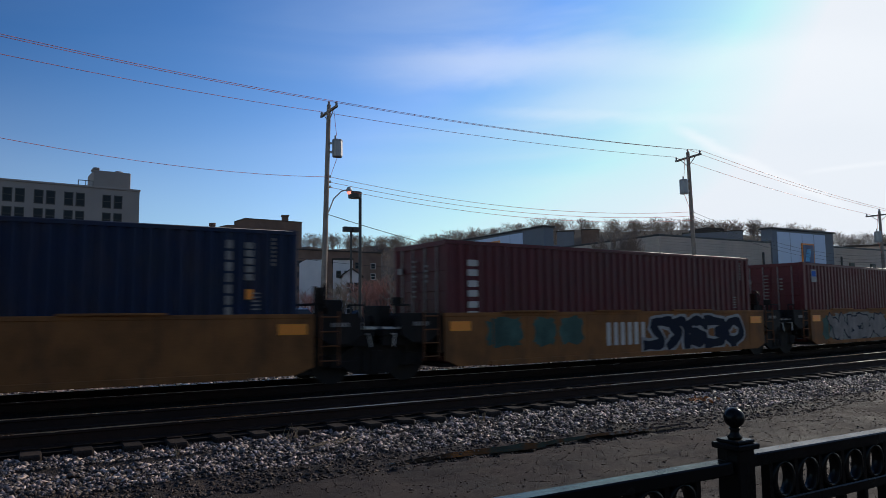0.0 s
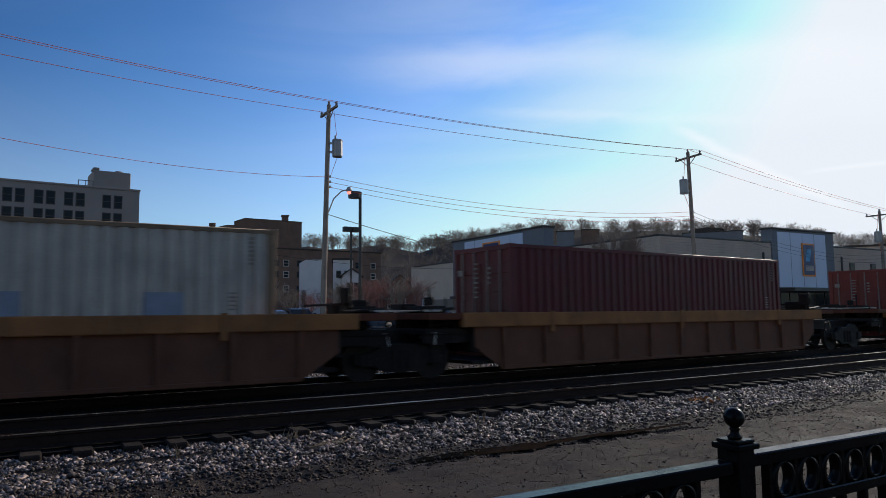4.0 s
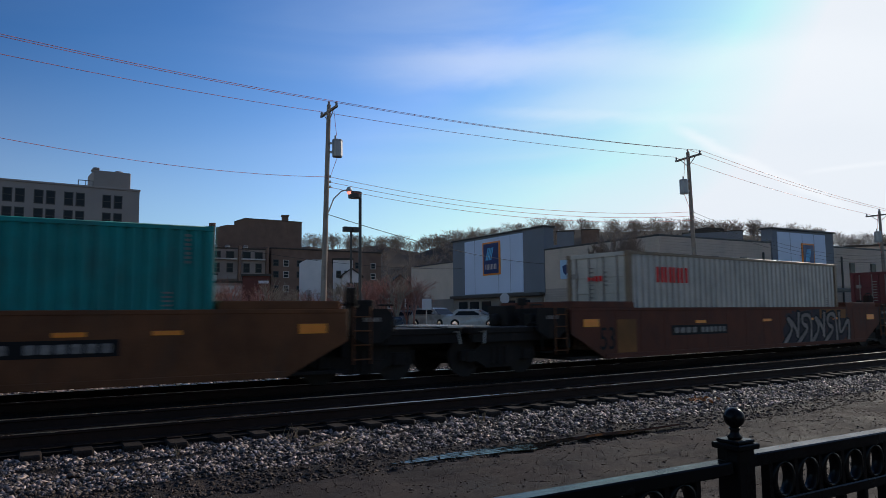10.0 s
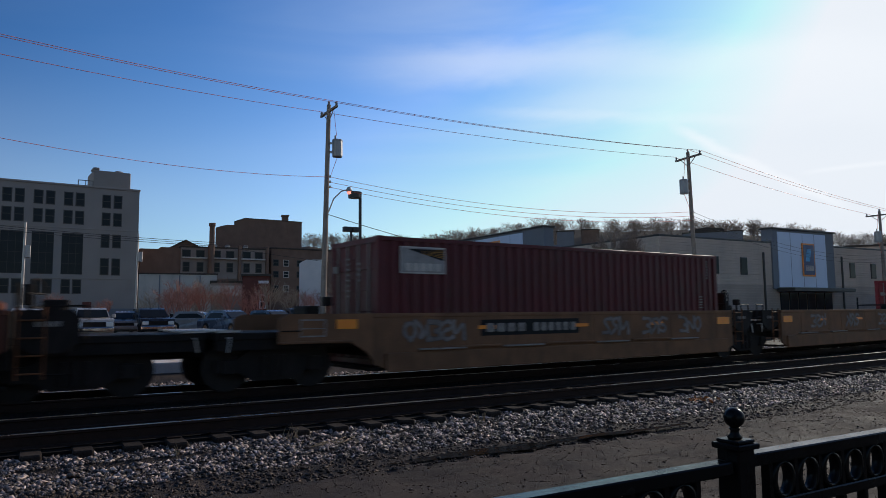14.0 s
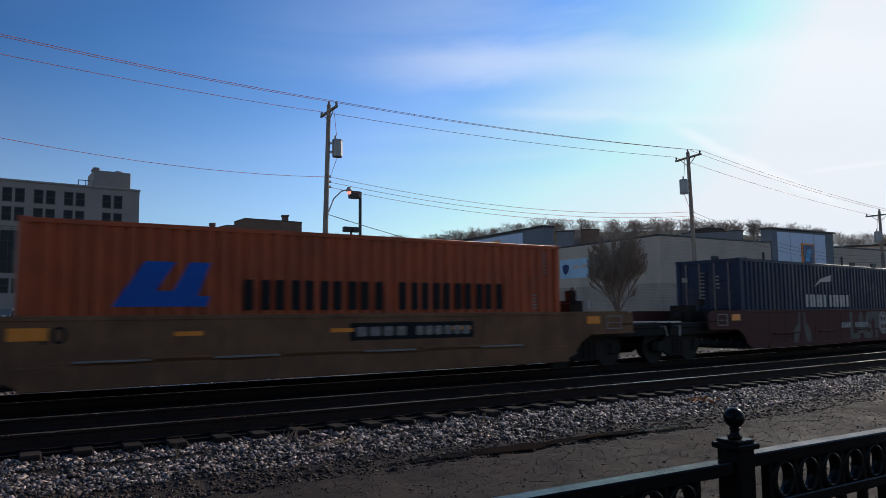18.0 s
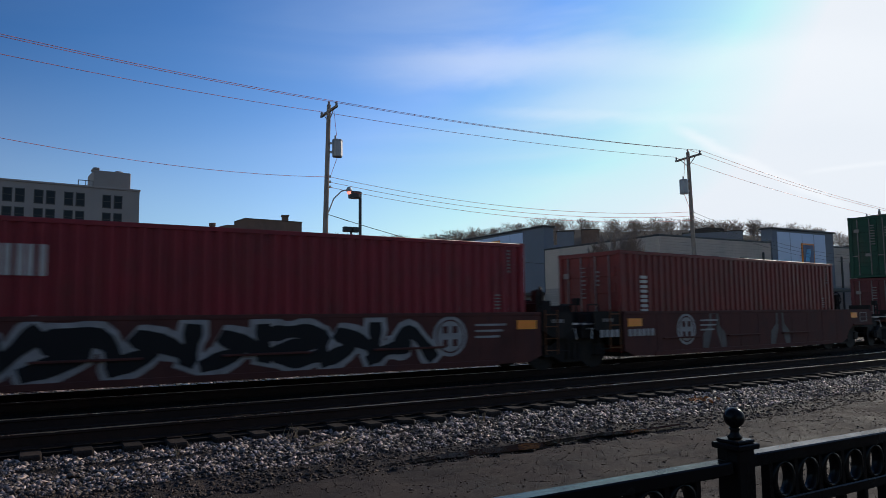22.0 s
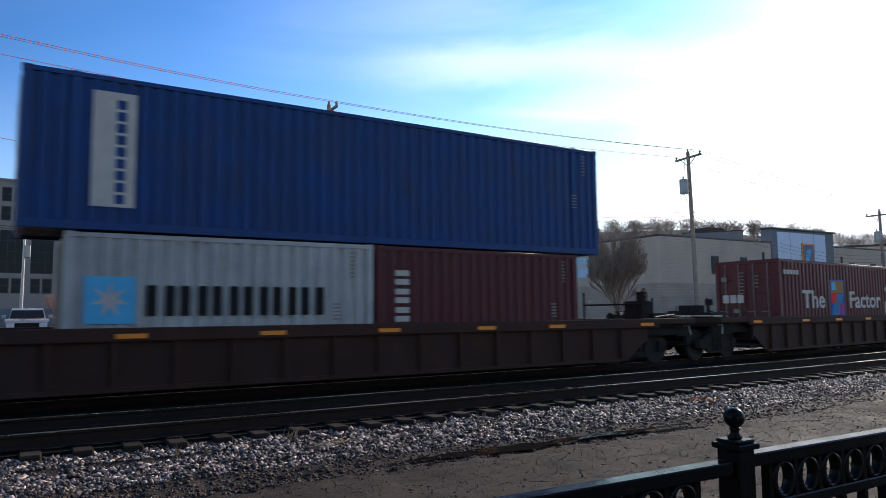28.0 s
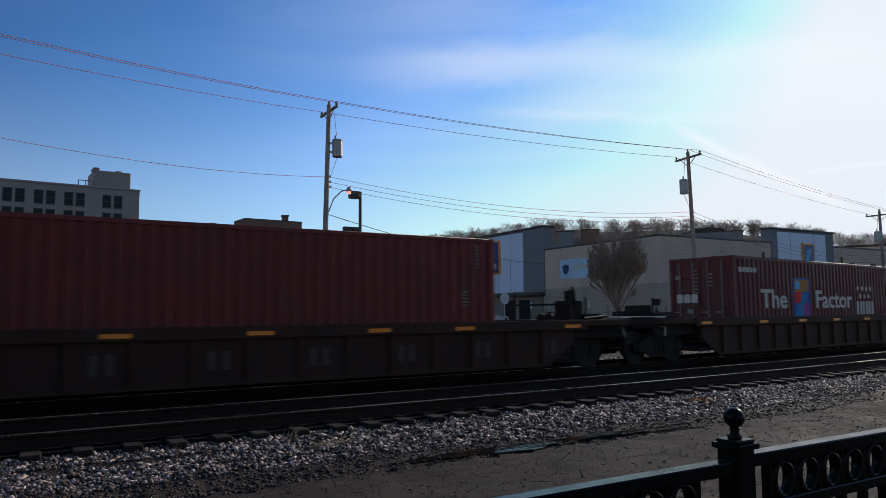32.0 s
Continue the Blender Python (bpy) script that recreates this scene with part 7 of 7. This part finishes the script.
    sign(438.1, st, "white", 0, 0); sign(438.1, bars(4, 1.1, .22, .05), "silver", -2.8, 2.24)
    sign(444.2, MB().prism([(0, 0), (.25, 0), (.42, .4), (.17, .4)], -.004, 0).prism([(-.15, -.55), (.15, -.55), (.25, -.2), (0, -.2)], -.004, 0), "white", -2.34, 2.0)
    sign(464.2, bars(9, 6.8, .85, .14), "white", -2.77, 1.4)
    sign(464.2, MB().prism([(0, .3), (.3, .1), (.5, .3), (.45, .6), (.75, .75), (.5, .85), (.3, .7), (.1, .8)], -.004, 0), "white", -4.95, 5.0, 1); sign(464.2, bars(6, 2.2, .3), "silver", -3.9, 5.3, 1)
    graffiti(464.4, .2, 2.0, .4, 1.3, GREY, FADE, 51, "small dull graffiti", 3)
    sign(488.9, MB().box(0, .74, -.003, 0, 0, 2.15), "white", -5.72, 3.4); sign(488.9, upright(9, .17, 2.0), paint("royal"), -5.32, 3.46)
    sq = sign(485.85, MB().box(0, .86, -.004, 0, 0, .86), "sky", -2.69, 1.27, label="light blue square with a white star")
    star = MB().prism([(.43 + (.34 if k % 2 == 0 else .12) * math.sin(k * math.pi / 7), .43 + (.34 if k % 2 == 0 else .12) * math.cos(k * math.pi / 7)) for k in range(14)], -.009, -.005)
    part("star", star, WHITE_MARK, sq)
    sign(485.85, bars(6, 3.5, .58, .16), "black", -1.64, 1.4)
    sign(491.95, upright(3, .36, 1.25), "white", -2.56, 1.23)
    slogan(510.8); slogan(576.7)
    for k in range(8):
        car_sign(554.75, bars(1, .42, .36), mat("nearly_gone_spray", (0.085, 0.065, 0.058), .8, 0, .5, 2, 30, .05), -6.9 + k * 2.04, .36, "faded sprayed mark", -1.432, "faded_mark")
    sign(554.75, upright(6, .30, 1.6), DIM_MARK, -5.57, 1.28)
    # refrigerated box: smooth marks and a cooling unit on its end
    sign(532.75, upright(2, .46, 1.2), "red", -5.46, 1.25); sign(532.75, MB().box(0, .46, -.004, 0, 0, .33), "blue", -5.46, 2.49)
    ob, base = box_at(532.75)
    fr = part("cooling_unit", MB().bev(-6.2, -6.08, -1.05, 1.05, .2, 2.75, .03), paint("pale_blue_grey"), ob, "pale machinery end of the cooling unit")
    part("unit_hood", MB().bev(-6.5, -6.19, -1.0, 1.0, 1.45, 2.62, .06), paint("navy"), fr)
    part("condenser_shroud", MB().bev(-6.53, -6.2, -1.02, -.35, 1.4, 2.66, .05), STEEL_BLACK, fr)
    vent = MB().box(-6.53, -6.49, -.3, .95, 2.02, 2.55)
    part("warning_panel", vent, mat("orange_red_panel", (0.42, 0.12, 0.04), .6, 0, .2, 3, 30, .05), fr, "orange panel with dark slots")
    for y in (-.15, .2, .55):
        for z in (2.12, 2.3):
            part("vent_slot", MB().box(-6.54, -6.528, y, y + .25, z, z + .09), STEEL_BLACK, fr)
    part("fan_grille", MB().lathe([(.40, 0), (.42, .05), (.30, .06), (.28, .02), (.10, .03), (.08, .07), (.02, .07)], 20).mesh("fan"), STEEL_BLACK, fr, m=pose(-6.2, .1, .95, 0, -90, 0))
    for y in (-.45, .65):
        part("frame_tube", MB().tube((-6.25, y, .3), (-6.25, .1 + (y - .1) * .55, 1.45), .04, seg=6), WHITE_MARK, fr)


paint_train()

# ---- parked vehicles ----
TYRE = mat("tyre_rubber", (0.02, 0.02, 0.02), 0.85, 0, .2, 8, 40, .2)
CAR_GLASS = glass("car_glass", (0.015, 0.018, 0.02), 0.04)
CHROME = mat("chrome", (0.6, 0.6, 0.6), 0.15, 1.0, .05, 4, 30, 0)
LENS = mat("lamp_lens", (0.7, 0.7, 0.68), 0.15, 0, .05, 4, 30, 0)
CAR_PAINT = {"white": (0.36, 0.35, 0.34), "black": (0.015, 0.015, 0.018), "blue": (0.016, 0.028, 0.06), "pale_blue": (0.06, 0.085, 0.13), "grey": (0.18, 0.18, 0.19)}


def drawn_in(mb, z1, z0, amount):
    """Leans the sides inwards from height z0 up to z1."""
    mb.v = [(x, y - math.copysign(amount * min(1, max(0, (z - z0) / (z1 - z0))), y), z) for x, y, z in mb.v]
    return mb


def vehicle(colour, kind, x, y, turn, label):
    """A car that faces -x before it is turned."""
    P = mat("car_paint_" + colour, CAR_PAINT[colour], .28, 0, .05, 2, 40, .01)
    c = thing("parked_car", label, "car", "cars in the parking lot", m=pose(x, y, max(ground_z(x, y), 0.0) + .03, 0, 0, turn))
    tall = kind == "suv"
    h, L, w = (1.62, 4.9, .95) if tall else (1.47, 4.6, .9)
    hood = .62 * h
    body = [(-L / 2, .35), (-L / 2, hood - .12), (-L / 2 + .12, hood), (-L / 2 + 1.25, hood + .08), (L / 2 - .15, hood + .06), (L / 2, hood - .1), (L / 2, .35), (L / 2 - .2, .28), (-L / 2 + .2, .28)]
    part("body", drawn_in(MB().prism(body, -w, w), .9, hood - .05, .06), P, c)
    cab0, cab1 = -L / 2 + 1.25, L / 2 - (.25 if tall else .7)
    cabin = [(cab0, hood + .04), (cab0 + .75, h - .06), (cab0 + 1.0, h), (cab1 - .45, h), (cab1 - .2, h - .05), (cab1, hood + .04)]
    part("cabin", drawn_in(MB().prism(cabin, -w + .1, w - .1), h, hood + .06, .16), P, c)
    part("windscreen", MB().quad((cab0 + .03, -w + .2, hood + .1), (cab0 + .03, w - .2, hood + .1), (cab0 + .69, w - .26, h - .12), (cab0 + .69, -w + .26, h - .12)).mesh("windscreen"), CAR_GLASS, c, m=pose(-.03, 0, .02))
    for s in (-1, 1):
        part("side_window", MB().prism([(cab0 + .35, hood + .1), (cab0 + .95, h - .14), (cab1 - .5, h - .14), (cab1 - .2, hood + .1)], -.006, .006), CAR_GLASS, c, m=Matrix.Translation((0, s * (w - .09), hood + .08)) @ Matrix.Rotation(s * .30, 4, "X") @ Matrix.Translation((0, 0, -hood - .08)))
        hl = part("headlight", MB().bev(-L / 2 - .02, -L / 2 + .1, s * (w - .28) - .2, s * (w - .28) + .2, hood - .34, hood - .14, .03), LENS, c)
        part("mirror", MB().bev(cab0 + .3, cab0 + .45, s * (w + .08) - .1, s * (w + .08) + .1, hood + .1, hood + .28, .03), P, c)
        for xx in (-L / 2 + .95, L / 2 - .95):
            wh = part("wheel", shared(("car_wheel", tall), lambda: MB().lathe([(.12, -.11), (.24, -.12), (.3, -.11), (.36, -.09), (.37, 0), (.36, .09), (.1, .1)], 18, axis="y").mesh("wheel")), TYRE, c, m=pose(xx, s * (w - .1), .37, 0, 0, 0 if s > 0 else 180))
            part("rim", shared("rim", lambda: MB().lathe([(.22, -.1), (.21, -.125), (.06, -.13), (.03, -.135)], 14, axis="y").mesh("rim")), CHROME, wh)
    part("grille", MB().bev(-L / 2 - .025, -L / 2 + .05, -.55, .55, hood - .42, hood - .12, .03), STEEL_BLACK, c)
    part("bumper", MB().bev(-L / 2 - .08, -L / 2 + .2, -w + .03, w - .03, .38, .62, .06), P if not tall else CHROME, c)
    return c


def spot(px_az, d):
    a = radians(px_az)
    return d * math.sin(a), d * math.cos(a)


for colour, kind, az, d, turn, label in (
        ("white", "suv", -.2, 38, 90, "white pickup with a dark windscreen parked facing the tracks"), ("white", "suv", 3.8, 38, 90, "white sport utility vehicle with a dark grille parked facing the tracks"),
        ("black", "suv", 7.8, 41, 92, "black pickup with bright headlights parked facing the tracks"), ("grey", "sedan", 6.2, 42, 80, "grey sedan parked behind the others"),
        ("grey", "sedan", 11.2, 47, 150, "grey sedan parked side on"), ("pale_blue", "sedan", 13.6, 40, 110, "pale blue hatchback parked at a slant"), ("blue", "sedan", 16.8, 41, 110, "dark blue sedan in the parking lot"),
        ("black", "suv", 18.6, 46, 95, "black hatchback in the parking lot"), ("white", "suv", 29.8, 50, 100, "white pickup with a black grille near the supermarket"), ("grey", "sedan", 27.6, 55, 170, "grey sedan near the supermarket"),
        ("blue", "sedan", 24.6, 48, 150, "dark blue sedan in the parking lot"), ("white", "sedan", 33.0, 47, 130, "white sedan beside the supermarket wall")):
    X, Y = spot(az, d * 1.12)
    vehicle(colour, kind, X, Y, turn, label)

# ---- trees and shrubs ----


def tree(x, y, h, seed, material, label, levels=4, spread=.42, kids=(4, 5), r=None, limbs=7, open_out=.5):
    t = thing("bare_tree", label, "tree", m=pose(x, y, max(ground_z(x, y), 0)))
    rng = random.Random(seed)
    part("trunk", MB().tube((0, 0, -.1), (0, 0, h * .18), r or h * .02, (r or h * .02) * .8, 9), material, t)
    crown = MB()
    for i in range(limbs):
        a = i * 2.4 + rng.uniform(-.3, .3)
        k0 = open_out * rng.uniform(.2, 1.0)
        d = Vector((math.cos(a) * k0, math.sin(a) * k0, 1)).normalized()

        def limb(p, d, l, rr, lev):
            q = p + d * l
            crown.tube(p, q, rr, rr * .6, seg=4 if lev > 1 else 3, cap=False)
            if lev == 0:
                return
            k = rng.randint(*kids)
            for j in range(k):
                u = Vector((rng.gauss(0, spread), rng.gauss(0, spread), rng.gauss(.1, .2)))
                limb(p + d * l * (.4 + .6 * (j + 1) / k), (d + u).normalized(), l * rng.uniform(.48, .66), rr * .55, lev - 1)
        limb(Vector((0, 0, h * rng.uniform(.13, .2))), d, h * rng.uniform(.28, .36), (r or h * .02) * .5, levels - 1)
    part("crown", crown, material, t)


def street_tree(x, y, h):
    """A close-headed street tree: short trunk, limbs that fan upwards, fine twigs up to a rounded outline."""
    bark = mat("street_tree_bark", (0.20, 0.165, 0.14), 0.9, 0, .3, 3, 30, .3)
    t = thing("bare_tree", "bare round-headed street tree before the supermarket wall", "tree", m=pose(x, y, max(ground_z(x, y), 0)))
    rng = random.Random(3)
    part("trunk", MB().tube((0, 0, -.1), (.03, .02, .9), .17, .14, 10).tube((.03, .02, .9), (0, 0, 1.75), .14, .12, 10), bark, t)
    crown = MB()
    mid, rx, rz = Vector((0, 0, h * .58)), 1.85, h * .42

    def inside(p):
        d = p - mid
        wild = 1 + .16 * noise.noise(p * .9)
        return (d.x / rx) ** 2 + (d.y / rx) ** 2 + (d.z / rz) ** 2 < wild

    def limb(p, d, l, r, lev):
        q = p + d * l
        while not inside(q) and l > .05 and p.z > h * .22:
            l *= .75
            q = p + d * l
        crown.tube(p, q, r, max(.004, r * .62), seg=5 if lev > 2 else 3, cap=False)
        if lev == 0 or l < .08:
            return
        for j in range(rng.randint(4, 6)):
            u = Vector((rng.gauss(0, .36), rng.gauss(0, .36), rng.gauss(.12, .2)))
            limb(p.lerp(q, rng.uniform(.35, 1)), (d + u).normalized(), l * rng.uniform(.5, .78), max(.006, r * .5), lev - 1)
    for i in range(15):
        a = i * 2.4
        k0 = .05 + .85 * ((i % 5) + rng.random()) / 5
        limb(Vector((0, 0, rng.uniform(1.0, 1.7))), Vector((math.cos(a) * k0, math.sin(a) * k0, 1)).normalized(), h * rng.uniform(.28, .38), .055, 4)
    part("crown", crown, bark, t)


PALE_BARK = mat("pale_twigs", (0.30, 0.26, 0.21), 0.9, 0, .3, 3, 30, .2)
street_tree(30.75, 31.5, 7.3)
X, Y = spot(13.4, 52); tree(X, Y, 4.6, 11, TWIG_RED, "reddish leafless crab tree in the parking lot", 4, .55, (3, 5))
X, Y = spot(11.4, 58); tree(X, Y, 4.6, 12, TWIG_RED, "reddish leafless crab tree in the parking lot", 4, .55, (3, 5))
X, Y = spot(16.5, 60); tree(X, Y, 5.2, 13, PALE_BARK, "pale leafless sapling beside the brick shop", 4, .45, (3, 4))
X, Y = spot(26.4, 55); tree(X, Y, 4.8, 14, TWIG_RED, "reddish leafless shrub tree beside the lamp post", 4, .55, (3, 5))
X, Y = spot(24.8, 66); tree(X, Y, 4.8, 15, TWIG_RED, "reddish leafless shrub tree in the parking lot", 4, .55, (3, 5))
X, Y = spot(1.5, 78); tree(X, Y, 4.4, 16, TWIG_RED, "reddish leafless shrub before the office block", 4, .55, (3, 5))
X, Y = spot(4.6, 80); tree(X, Y, 4.0, 17, TWIG_RED, "reddish leafless shrub before the office block", 4, .55, (3, 5))
for k, (az, d, h) in enumerate(((7.6, 56, 3.6), (8.9, 62, 4.2), (10.3, 54, 4.4), (12.4, 60, 4.6), (14.7, 57, 4.0), (15.7, 63, 4.8), (18.1, 58, 4.4), (19.6, 62, 4.2), (20.9, 57, 3.8), (23.3, 60, 4.6), (27.4, 58, 4.4), (28.6, 60, 4.0), (22.2, 54, 5.2), (24.0, 52, 5.0), (25.4, 57, 5.8), (26.6, 53, 5.4), (28.0, 55, 5.2), (9.6, 57, 5.0), (11.0, 60, 5.4))):
    X, Y = spot(az, d)
    tree(X, Y, h, 30 + k, TWIG_RED if k % 3 else PALE_BARK, "reddish leafless shrub at the edge of the parking lot" if k % 3 else "pale leafless shrub at the edge of the parking lot", 4, .6, (3, 5))

def motions():
    for ob, at, z in MOVERS:
        rows = []
        for k in range(65):
            t = k * 0.5
            p, a = on_track(at - run_to(t), 0.0, z)
            rows.append((t, Matrix.Translation(p) @ Matrix.Rotation(a, 4, "Z")))
        walk(ob, rows)


motions()
